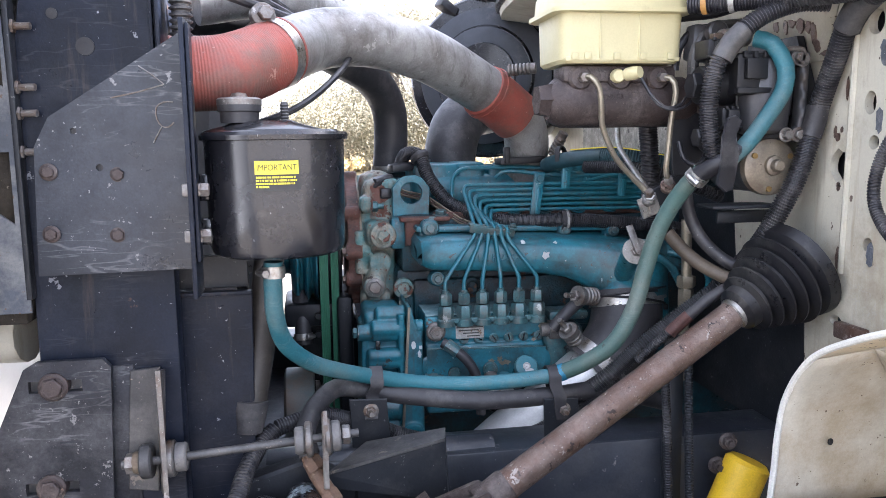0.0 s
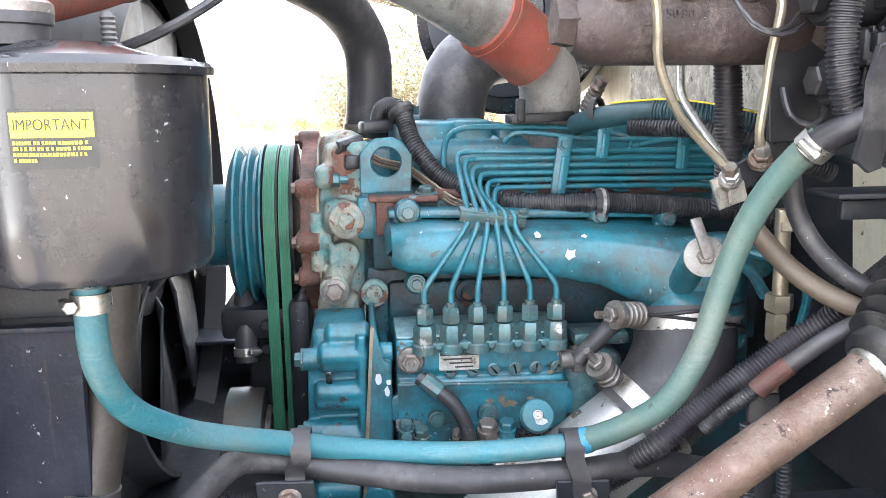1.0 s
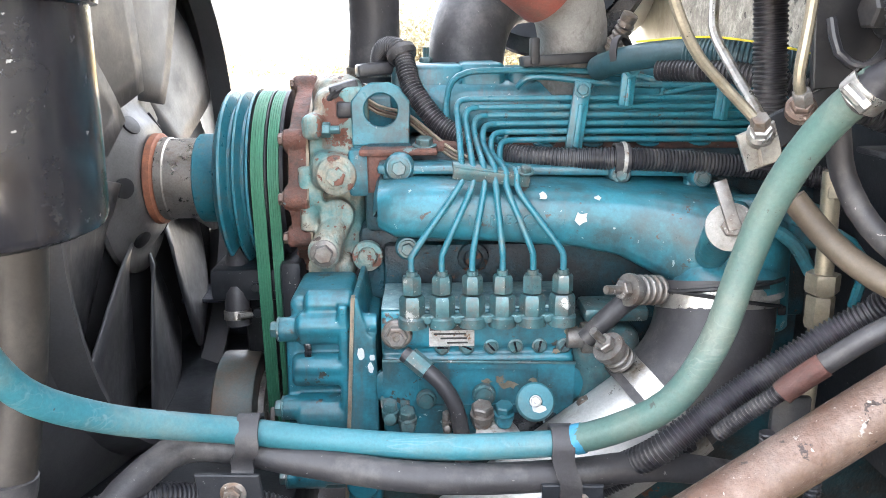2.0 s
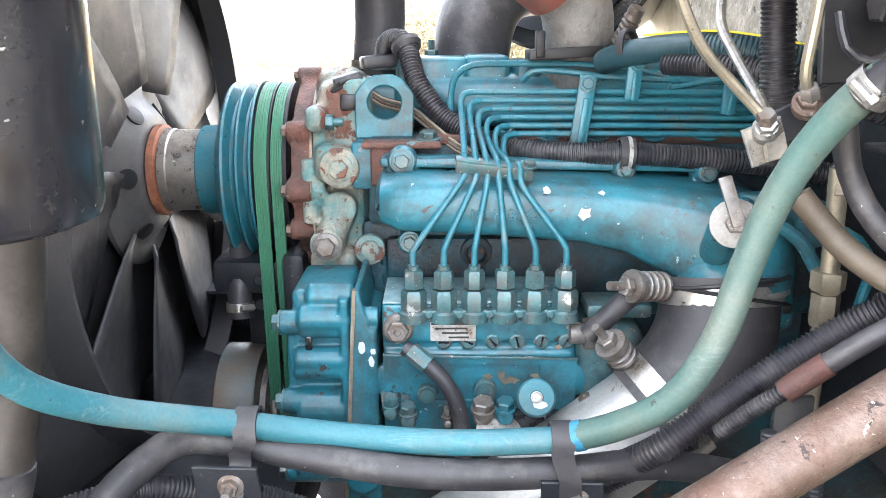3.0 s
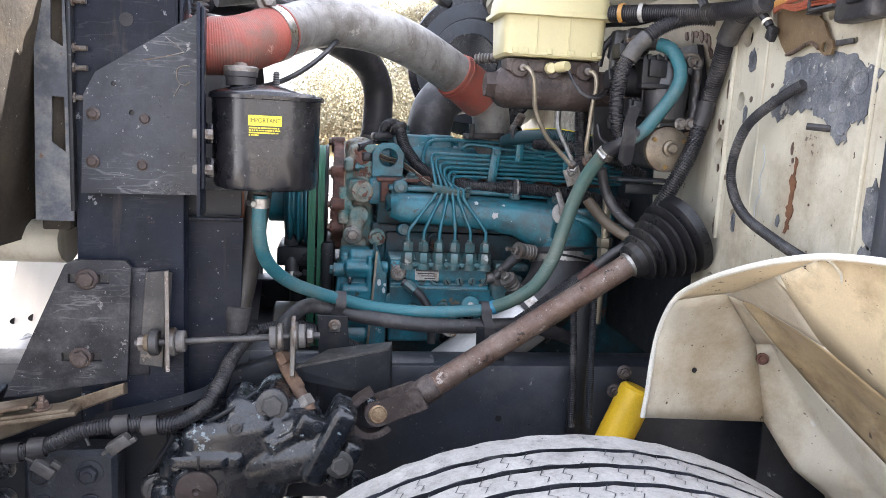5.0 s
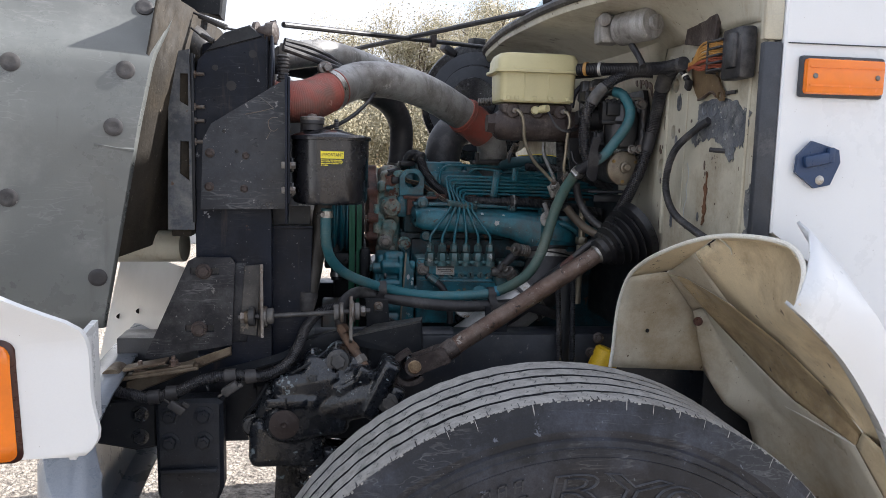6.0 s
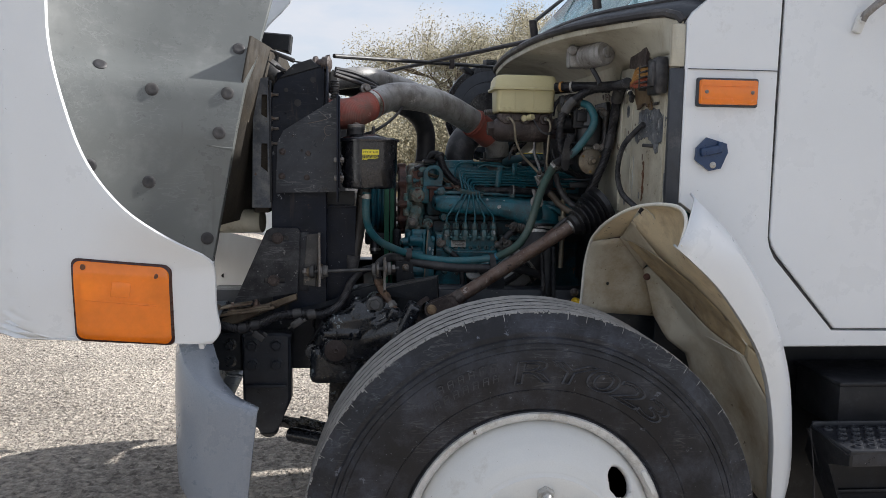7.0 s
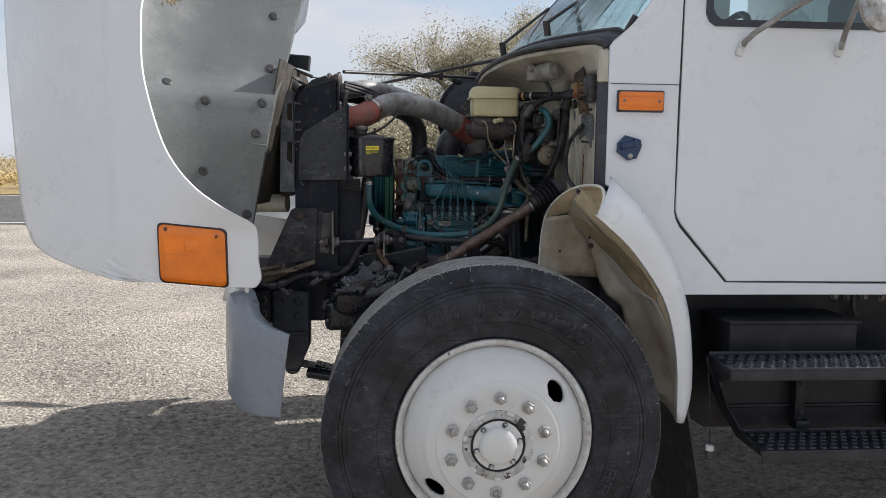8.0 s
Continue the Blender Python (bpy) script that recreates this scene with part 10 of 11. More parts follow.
    runs = [([(0.238, 0.782, 1.176), (0.2592, 0.750, 1.220), (0.2666, 0.712, 1.260), (0.288, 0.690, 1.322), (0.304, 0.686, 1.365), (0.319, 0.680, 1.435), (0.320, 0.655, 1.490), (0.315, 0.618, 1.545), (0.312, 0.555, 1.570), (0.306, 0.505, 1.572)], 0.0118),
            ([(0.165, 0.745, 1.578), (0.21, 0.70, 1.576), (0.26, 0.64, 1.572), (0.295, 0.58, 1.570), (0.31, 0.52, 1.572)], 0.0118),
            ([(0.300, 0.640, 1.566), (0.262, 0.655, 1.566), (0.222, 0.668, 1.550), (0.190, 0.676, 1.520), (0.174, 0.684, 1.490), (0.168, 0.690, 1.440), (0.172, 0.690, 1.400), (0.180, 0.690, 1.375)], 0.0105),
            ([(0.330, 0.432, 1.458), (0.322, 0.470, 1.440), (0.308, 0.520, 1.405), (0.302, 0.542, 1.360), (0.300, 0.538, 1.315), (0.298, 0.49, 1.275), (0.298, 0.40, 1.250), (0.300, 0.33, 1.235)], 0.0065),
            ([(0.02, 0.845, 0.99), (0.0701, 0.805, 1.040), (0.1044, 0.800, 1.070), (0.1526, 0.800, 1.108), (0.2077, 0.796, 1.149), (0.238, 0.784, 1.175)], 0.0108)]
    for pts, r in runs:
        bm = mesh()
        tube(bm, pts, r, n=14, ribs=0.0040 if r > 0.008 else 0.0034, depth=0.0019 if r > 0.008 else 0.0010)
        part("conduit", bm, LOOM, harness, "black corrugated conduit")
    for c, d in (((0.180, 0.73, 1.578), (0.75, -0.65, 0)), ((0.205, 0.705, 1.577), (0.75, -0.65, 0))):
        bm = mesh()
        band(bm, c, d, 0.0140, 0.007)
        part("tape_band", bm, PALE_PLATE if c[0] > 0.19 else WIRE_YELLOW, harness)
    bm = mesh()
    tube(bm, [(0.316, 0.628, 1.532), (0.315, 0.610, 1.552), (0.312, 0.580, 1.566)], 0.0168, n=14)
    part("junction_sleeve", bm, RUBBER, harness)
    bm = mesh()
    slab(bm, [(0.178, 1.424), (0.188, 1.428), (0.199, 1.421), (0.196, 1.408), (0.190, 1.402), (0.193, 1.380), (0.1945, 1.345), (0.190, 1.333), (0.178, 1.330), (0.169, 1.340), (0.168, 1.370), (0.173, 1.398)], 0.005, lambda u, v, w: Vector((u, 0.655 + 0.006 * math.sin(v * 90) + 0.004 * math.sin(u * 300) + w, v)), 0.001)
    part("tape_flag", bm, LOOM, harness, "loose flag of black tape")
    bm = mesh()
    tube(bm, [(0.204, 0.672, 1.536), (0.189, 0.677, 1.519), (0.179, 0.681, 1.500)], 0.0140, n=16)
    part("split_sleeve", bm, STAY_PLATE, harness, "grey split sleeve on the conduit")
    bm = mesh()
    tube(bm, [(0.312, 0.684, 1.400), (0.317, 0.682, 1.420), (0.319, 0.680, 1.440)], 0.0142, n=14)
    part("tape_wrap", bm, RUBBER, harness, "black tape wrap")
    plug = thing("bulkhead_connector", (0.32, 0.33, 1.52), "black bulkhead connector with orange and brown wires on the cowl", "connector")
    bm = mesh()
    block(bm, (0.318, 0.312, 1.568), (0.030, 0.070, 0.088), 0.006)
    block(bm, (0.305, 0.305, 1.572), (0.018, 0.030, 0.060), 0.004)
    body = part("body", bm, LOOM, plug)
    bm = mesh()
    block(bm, (0.302, 0.294, 1.575), (0.006, 0.006, 0.022), 0.001)
    part("clip", bm, PALE_PLATE, body)
    bm = mesh()
    for k in range(5):
        block(bm, (0.308, 0.368, 1.545 + 0.013 * k), (0.020, 0.052, 0.004), 0.001)
    block(bm, (0.308, 0.392, 1.57), (0.02, 0.004, 0.06), 0.001)
    part("wire_cage", bm, LOOM, body)
    rng = random.Random(9)
    for k in range(12):
        z = 1.548 + 0.0042 * k
        bm = mesh()
        tube(bm, [(0.308, 0.345, z), (0.304, 0.38, z + 0.004), (0.300, 0.42, z + 0.002 + rng.uniform(-0.004, 0.004)), (0.302, 0.455, 1.558 + 0.001 * k), (0.308, 0.485, 1.556 + 0.0012 * k)], 0.0023, n=6, step=0.01)
        part("wire", bm, WIRE_YELLOW if k > 4 else WIRE_RED, plug, "orange wire" if k > 4 else "brown wire")
    boxp = thing("cowl_bracket", (0.32, 0.36, 1.5), "brown rusty sheet bracket on the firewall", "bracket")
    bm = mesh()
    slab(bm, [(0.510, 1.690), (0.395, 1.672), (0.412, 1.592), (0.535, 1.612)], 0.010, lambda u, v, w: Vector((0.318 + w, u, v)), 0.002)
    part("sheet", bm, IRON_BROWN, boxp)
    bm = mesh()
    outer = [(0.519, 1.585), (0.511, 1.545), (0.508, 1.531), (0.495, 1.514), (0.478, 1.4975), (0.458, 1.502), (0.439, 1.507), (0.420, 1.509), (0.412, 1.504), (0.405, 1.499), (0.392, 1.4915), (0.380, 1.492), (0.377, 1.500), (0.380, 1.509), (0.3895, 1.516), (0.396, 1.526), (0.402, 1.535), (0.412, 1.541), (0.421, 1.568), (0.424, 1.585)]
    holed(bm, outer, [circle(0.395, 1.503, 0.0065, 12)], 0.004, lambda u, v, w: Vector((0.329 + w, u, v)))
    low = part("lower_sheet", bm, surf("bronze_brown_sheet", (0.155, 0.105, 0.055), 0.45, 0.2, var=0.25, scale=14, fine=0.03, dirt=(0.075, 0.045, 0.026), dirt_amount=0.45, dirt_scale=18, chips=(0.30, 0.24, 0.16), chip_amount=0.22, chip_scale=40), boxp, "bronze brown sheet with a drilled tab")
    bm = mesh()
    tube(bm, [(0.3275, 0.478, 1.499), (0.3275, 0.458, 1.5035), (0.3275, 0.439, 1.5085), (0.3275, 0.420, 1.5105), (0.3275, 0.405, 1.501)], 0.0022, n=6, step=0.01)
    part("folded_edge", bm, RUSTY, low, "dark folded edge")
    plug2 = thing("loose_plug", (0.32, 0.51, 1.53), "small black plug on a short lead beside the harness", "plug")
    bm = mesh()
    tube(bm, [(0.312, 0.535, 1.566), (0.317, 0.522, 1.552), (0.320, 0.514, 1.541)], 0.0062, n=10)
    part("lead", bm, LOOM, plug2)
    bm = mesh()
    block(bm, (0.321, 0.509, 1.531), (0.012, 0.016, 0.020), 0.003, turned(25, 0, 0))
    block(bm, (0.319, 0.504, 1.524), (0.008, 0.008, 0.010), 0.001, turned(25, 0, 0))
    part("body", bm, DARK_PLASTIC, plug2)
    bm = mesh()
    band(bm, (0.318, 0.519, 1.548), (0.2, -0.6, -0.8), 0.0068, 0.004, 0.001)
    part("tape_band", bm, LINER_EDGE, plug2, "pale tape band")
    motor = thing("wiper_motor", (0.28, 0.63, 1.60), "grey cylindrical wiper motor under the cowl", "wiper motor")
    bm = mesh()
    a, b = Vector((0.222, 0.640, 1.652)), Vector((0.272, 0.530, 1.658))
    dd = (b - a).normalized()
    lathe(bm, a, dd, [(0, 0.030), (0.004, 0.034), (0.085, 0.034), (0.092, 0.030), (0.094, 0.016), (0.104, 0.015), (0.106, 0.010)], 28)
    part("case", bm, ALUMINIUM, motor, "grey motor case")
    bm = mesh()
    block(bm, (0.205, 0.670, 1.655), (0.05, 0.05, 0.06), 0.008)
    lathe(bm, (0.19, 0.648, 1.672), (-0.4, -0.9, 0), [(0, 0.014), (0.012, 0.014), (0.014, 0.01)], 14)
    part("gear_head", bm, ALUMINIUM, motor)
    bm = mesh()
    tube(bm, [(0.235, 0.61, 1.620), (0.245, 0.60, 1.60), (0.25, 0.59, 1.585), (0.252, 0.58, 1.572)], 0.007, n=8)
    part("motor_wire", bm, LOOM, motor)


build_hydraulics()


def build_steering():
    shaft = thing("steering_shaft", (0.03, 0.65, 0.93), "rusty steel steering shaft with universal joint and rubber boot", "steering shaft")
    a, b = Vector((-0.150, 0.638, 0.947)), Vector((0.210, 0.672, 1.170))
    d = (b - a).normalized()
    bm = mesh()
    rod(bm, a + d * 0.03, b, 0.0195, n=26, edge=0.002)
    part("tube", bm, RUSTY, shaft, "rusty brown steel tube")
    bm = mesh()
    rod(bm, b - d * 0.010, b + d * 0.022, 0.0215, n=24, edge=0.002)
    part("collar", bm, ZINC, shaft, "bright collar")
    side = Vector((0.1, -1, 0.1)).normalized()
    c = Vector((-0.209, 0.640, 0.927))
    bm = mesh()
    lathe(bm, a + d * 0.010, d, [(0, 0.0190), (0.004, 0.0215), (0.028, 0.0222), (0.032, 0.0200)], 22)
    up = side.cross(d).normalized()
    for q in (1, -1):
        arm = [c + (d * math.cos(w) + up * math.sin(w)) * 0.0205 for w in [radians(95 + 170 * k / 9) for k in range(10)]]
        arm = [a + up * 0.019 + d * 0.012, *arm, a - up * 0.019 + d * 0.012]
        near = [p + side * 0.025 * q for p in arm]
        rings(bm, [near, [p - side * 0.009 * q for p in near]])
    block(bm, a + d * 0.006, (0.020, 0.050, 0.038), 0.005, turned(0, -31.8, 5))
    yoke = part("upper_yoke", bm, IRON_BROWN, shaft, "rusty forked yoke")
    bm = mesh()
    lathe(bm, c - side * 0.028, side, [(0, 0.012), (0.002, 0.0150), (0.052, 0.0150), (0.056, 0.0145), (0.0575, 0.0125), (0.0565, 0.011), (0.0570, 0.0)], 24)
    part("cross_cap", bm, surf("rusted_bearing_cap", (0.26, 0.19, 0.115), 0.55, 0.3, var=0.3, scale=60, fine=0.06, dirt=(0.14, 0.075, 0.04), dirt_amount=0.5, dirt_scale=40), yoke, "tan rusted bearing cap of the joint")
    bm = mesh()
    lathe(bm, c - up * 0.030, up, [(0, 0.010), (0.060, 0.010)], 16)
    part("cross", bm, GREASE, yoke, "dark joint cross")
    bm = mesh()
    loop = [c + up * 0.031 + d * 0.012, c + up * 0.031 - d * 0.006, c + up * 0.028 - d * 0.024, c + up * 0.016 - d * 0.038, c - up * 0.002 - d * 0.043, c - up * 0.020 - d * 0.037, c - up * 0.031 - d * 0.022, c - up * 0.034 - d * 0.004, c - up * 0.032 + d * 0.012]
    line_ = smoothed(loop, 0.006)
    rings(bm, [[p + (q_ - p).normalized().cross(side) * w * 0.0052 + side * z for w, z in ((1, 0.014), (1, -0.014), (-1, -0.014), (-1, 0.014))] for p, q_ in zip(line_, line_[1:])])
    lathe(bm, c - d * 0.094, d, [(0, 0.017), (0.004, 0.020), (0.046, 0.019), (0.052, 0.015)], 20)
    low_yoke = part("lower_yoke", bm, IRON_BROWN, shaft, "rusty curved lower yoke")
    bm = mesh()
    e = Vector((-0.262, 0.622, 0.921))
    bolt(bm, e, (0.55, -0.8, 0.1), 0.0105, 0.008, stud=0.008)
    rod(bm, e, e + Vector((-0.02, 0.03, -0.004)), 0.006, n=10)
    part("pinch_bolt", bm, OLD_STEEL, low_yoke, "steel pinch bolt")
    bm = mesh()
    f = Vector((0.205, 0.672, 1.168))
    g = Vector((0.345, 0.700, 1.240))
    dd = (g - f).normalized()
    prof = [(0.0, 0.022), (0.006, 0.030), (0.020, 0.031)]
    for k in range(5):
        s = 0.014 + k * 0.0150
        r = 0.036 + 0.0065 * k
        prof += [(s, r - 0.010), (s + 0.003, r - 0.010), (s + 0.008, r + 0.005), (s + 0.011, r + 0.005)]
    prof += [(0.092, 0.055), (0.100, 0.068), (0.115, 0.072)]
    lathe(bm, f, dd, prof, 36)
    part("bellows", bm, BOOT, shaft, "black rubber bellows boot")
    gear = thing("steering_gear", (-0.40, 0.62, 0.72), "oily black steering gear box bolted to the frame rail", "steering gear")
    bm = mesh()
    block(bm, (-0.425, 0.665, 0.850), (0.150, 0.13, 0.150), 0.022, turned(0, -8, 0), 3)
    block(bm, (-0.385, 0.660, 0.905), (0.13, 0.10, 0.075), 0.018, turned(0, 20, 0), 3)
    lathe(bm, (-0.4785, 0.620, 0.8155), (0, -1, 0), [(-0.06, 0.046), (0.0, 0.044), (0.016, 0.038), (0.020, 0.032)], 32)
    block(bm, (-0.4750, 0.618, 0.862), (0.084, 0.050, 0.020), 0.004)
    block(bm, (-0.4750, 0.640, 0.835), (0.090, 0.050, 0.060), 0.010)
    block(bm, (-0.421, 0.612, 0.860), (0.016, 0.034, 0.020), 0.003)
    rod(bm, (-0.4206, 0.670, 0.914), (-0.4206, 0.606, 0.914), 0.019, n=20)
    rod(bm, (-0.3692, 0.700, 0.944), (-0.3692, 0.618, 0.944), 0.026, n=24)
    block(bm, (-0.368, 0.670, 0.915), (0.052, 0.070, 0.070), 0.010)
    block(bm, (-0.340, 0.670, 0.925), (0.090, 0.06, 0.040), 0.010, turned(0, 20, 0))
    rod(bm, (-0.400, 0.645, 0.842), (-0.285, 0.622, 0.872), 0.046, n=28)
    rod(bm, (-0.390, 0.640, 0.895), (-0.300, 0.620, 0.905), 0.030, n=22)
    block(bm, (-0.281, 0.618, 0.888), (0.040, 0.085, 0.130), 0.010, turned(0, 26, 0), 2)
    block(bm, (-0.255, 0.620, 0.855), (0.030, 0.075, 0.080), 0.008, turned(0, 26, 0), 2)
    block(bm, (-0.338, 0.604, 0.898), (0.070, 0.022, 0.020), 0.004, turned(0, -28, 0))
    block(bm, (-0.362, 0.606, 0.882), (0.018, 0.022, 0.034), 0.004, turned(0, -28, 0))
    block(bm, (-0.309, 0.604, 0.915), (0.046, 0.030, 0.034), 0.005, turned(0, 26, 0))
    block(bm, (-0.508, 0.650, 0.850), (0.050, 0.060, 0.070), 0.010, turned(0, 20, 0))
    block(bm, (-0.475, 0.660, 0.765), (0.16, 0.09, 0.11), 0.02)
    block(bm, (-0.400, 0.665, 0.715), (0.10, 0.08, 0.07), 0.016, turned(0, 8, 0))
    rod(bm, (-0.545, 0.690, 0.800), (-0.545, 0.640, 0.800), 0.026, n=22)
    body = cast_part("housing", bm, GREASE, gear, "oily cast housing, scuffed grey", 0.0032, 3)
    bm = mesh()
    lathe(bm, (-0.4785, 0.600, 0.8155), (0, -1, 0), [(0, 0.031), (0.004, 0.031), (0.005, 0.028), (0.004, 0.010), (0.006, 0.006), (0.003, 0.003)], 32)
    part("sector_cap", bm, IRON_BROWN, body, "dull brown sector cap")
    bm = mesh()
    block(bm, (-0.4750, 0.5935, 0.862), (0.0035, 0.004, 0.022), 0.0005)
    part("clamp_split", bm, DARK_PLASTIC, body)
    for p, r, h in (((-0.2643, 0.580, 0.8626), 0.0145, 0.014), ((-0.236, 0.590, 0.832), 0.0115, 0.012), ((-0.3692, 0.616, 0.944), 0.0165, 0.014), ((-0.4206, 0.604, 0.914), 0.010, 0.006), ((-0.545, 0.638, 0.800), 0.014, 0.010), ((-0.510, 0.615, 0.850), 0.008, 0.008), ((-0.300, 0.586, 0.921), 0.007, 0.006)):
        bm = mesh()
        bolt(bm, p, (0.1, -1, 0.15), r, h)
        part("bolt", bm, STAY_PLATE if r > 0.0135 else GREASE, body)
    bm = mesh()
    tube(bm, [(-0.505, 0.640, 0.905), (-0.470, 0.622, 0.915), (-0.430, 0.612, 0.940), (-0.395, 0.640, 0.958)], 0.0035, n=8)
    tube(bm, [(-0.560, 0.650, 0.820), (-0.535, 0.630, 0.860), (-0.515, 0.625, 0.895)], 0.0045, n=8)
    part("thin_pipe", bm, BLACK, gear, "thin black pipe round the housing")
    bm = mesh()
    slab(bm, [(-0.545, 0.78), (-0.55, 0.88), (-0.47, 0.955), (-0.37, 0.985), (-0.30, 0.95), (-0.30, 0.80), (-0.42, 0.74)], 0.03, lambda u, v, w: Vector((u, 0.725 + w, v)), 0.004)
    part("mount_plate", bm, BLACK, gear)
    bm = mesh()
    slab(bm, [(-0.495, 0.80), (-0.440, 0.80), (-0.425, 0.60), (-0.445, 0.46), (-0.49, 0.46), (-0.505, 0.60)], 0.03, lambda u, v, w: Vector((u, 0.665 + w, v)), 0.006)
    part("pitman_arm", bm, GREASE, gear, "black steering drop arm")
    link = thing("drag_link", (-0.3, 0.6, 0.48), "black steering drag link ending at the drop arm", "steering link")
    bm = mesh()
    rod(bm, (-0.47, 0.64, 0.49), (-0.02, 0.50, 0.56), 0.017)
    lathe(bm, (-0.47, 0.66, 0.49), (0, -1, 0), [(0, 0.03), (0.05, 0.03), (0.055, 0.02)], 20)
    rod(bm, (-0.62, 0.72, 0.53), (-0.40, 0.60, 0.53), 0.022)
    part("rod", bm, GREASE, link)
    # front loom with loose connectors and the rusty hinge
    loom = thing("front_wiring_loom", (-0.6, 0.65, 0.9), "black corrugated loom with grey loose connectors in front of the gear", "wiring loom")
    bm = mesh()
    tube(bm, [(-0.92, 0.62, 0.905), (-0.80, 0.60, 0.890), (-0.745, 0.595, 0.880), (-0.690, 0.592, 0.892), (-0.640, 0.592, 0.915), (-0.58, 0.598, 0.922), (-0.52, 0.606, 0.918), (-0.475, 0.627, 0.936), (-0.453, 0.655, 0.965), (-0.441, 0.690, 0.992), (-0.424, 0.728, 1.012), (-0.404, 0.745, 1.026)], 0.0105, n=14, ribs=0.0042, depth=0.0013)
    part("conduit", bm, LOOM, loom)
    for c in ((-0.700, 0.592, 0.890), (-0.585, 0.598, 0.9215), (-0.545, 0.602, 0.919), (-0.735, 0.594, 0.881)):
        bm = mesh()
        band(bm, c, (1, 0, 0.1), 0.0136, 0.022, 0.001)
        part("tape_wrap", bm, RUBBER, loom)
    for c, tilt, col in (((-0.584, 0.580, 0.900), -35, STAY_PLATE), ((-0.690, 0.585, 0.862), 35, STAY_PLATE)):
        bm = mesh()
        block(bm, c, (0.034, 0.020, 0.018), 0.003, turned(0, tilt, 0))
        block(bm, (c[0] - 0.018, c[1], c[2] + (0.012 if tilt < 0 else -0.012) * -1), (0.016, 0.006, 0.005), 0.001, turned(0, tilt, 0))
        block(bm, (c[0] + 0.018, c[1] - 0.004, c[2] + 0.006), (0.014, 0.008, 0.008), 0.001, turned(0, tilt, 0))
        part("loose_connector", bm, col, loom, "grey loose connector")
    bm = mesh()
    tube(bm, [(-0.64, 0.60, 0.915), (-0.632, 0.59, 0.903), (-0.628, 0.586, 0.895)], 0.0025, n=6)
    part("lead", bm, LOOM, loom)
    hinge = thing("hinge_bracket", (-0.70, 0.62, 0.90), "rusty tan hood hinge strap bolted before the radiator", "bracket")
    bm = mesh()
    block(bm, (-0.735, 0.62, 0.925), (0.17, 0.035, 0.008), 0.002, turned(0, -8, 0))
    block(bm, (-0.72, 0.62, 0.934), (0.12, 0.035, 0.006), 0.002, turned(0, -8, 0))
    block(bm, (-0.755, 0.615, 0.943), (0.085, 0.04, 0.006), 0.002, turned(0, -10, 0))
    rod(bm, (-0.82, 0.60, 0.918), (-0.82, 0.66, 0.918), 0.020, n=18)
    part("strap", bm, STRAP, hinge)
    for x, z in ((-0.765, 0.936), (-0.700, 0.945)):
        bm = mesh()
        bolt(bm, (x, 0.615, z - 0.003), (-0.1, 0, 1), 0.009, 0.010, stud=0.008)
        part("bolt", bm, RUSTY, hinge)
    for pts, r, m in (([(0.134, 0.730, 1.10), (0.140, 0.728, 1.00), (0.147, 0.728, 0.86)], 0.0055, LOOM), ([(0.170, 0.728, 1.10), (0.172, 0.725, 1.0), (0.178, 0.725, 0.86)], 0.0055, BLACK)):
        line = thing("frame_line", (pts[-1][0], pts[-1][1], 0.86), "thin ribbed line running down to the frame rail", "line", "lines by the frame rail")
        bm = mesh()
        tube(bm, pts, r, n=8) if m is COPPER_LINE else tube(bm, pts, r, n=8, ribs=0.004, depth=0.001)
        part("line", bm, m, line)
    post = thing("line_support", (0.155, 0.745, 0.80), "black upright support strip on the frame rail", "bracket")
    bm = mesh()
    block(bm, (0.158, 0.748, 0.97), (0.030, 0.006, 0.30), 0.002)
    part("strip", bm, BLACK, post)


build_steering()


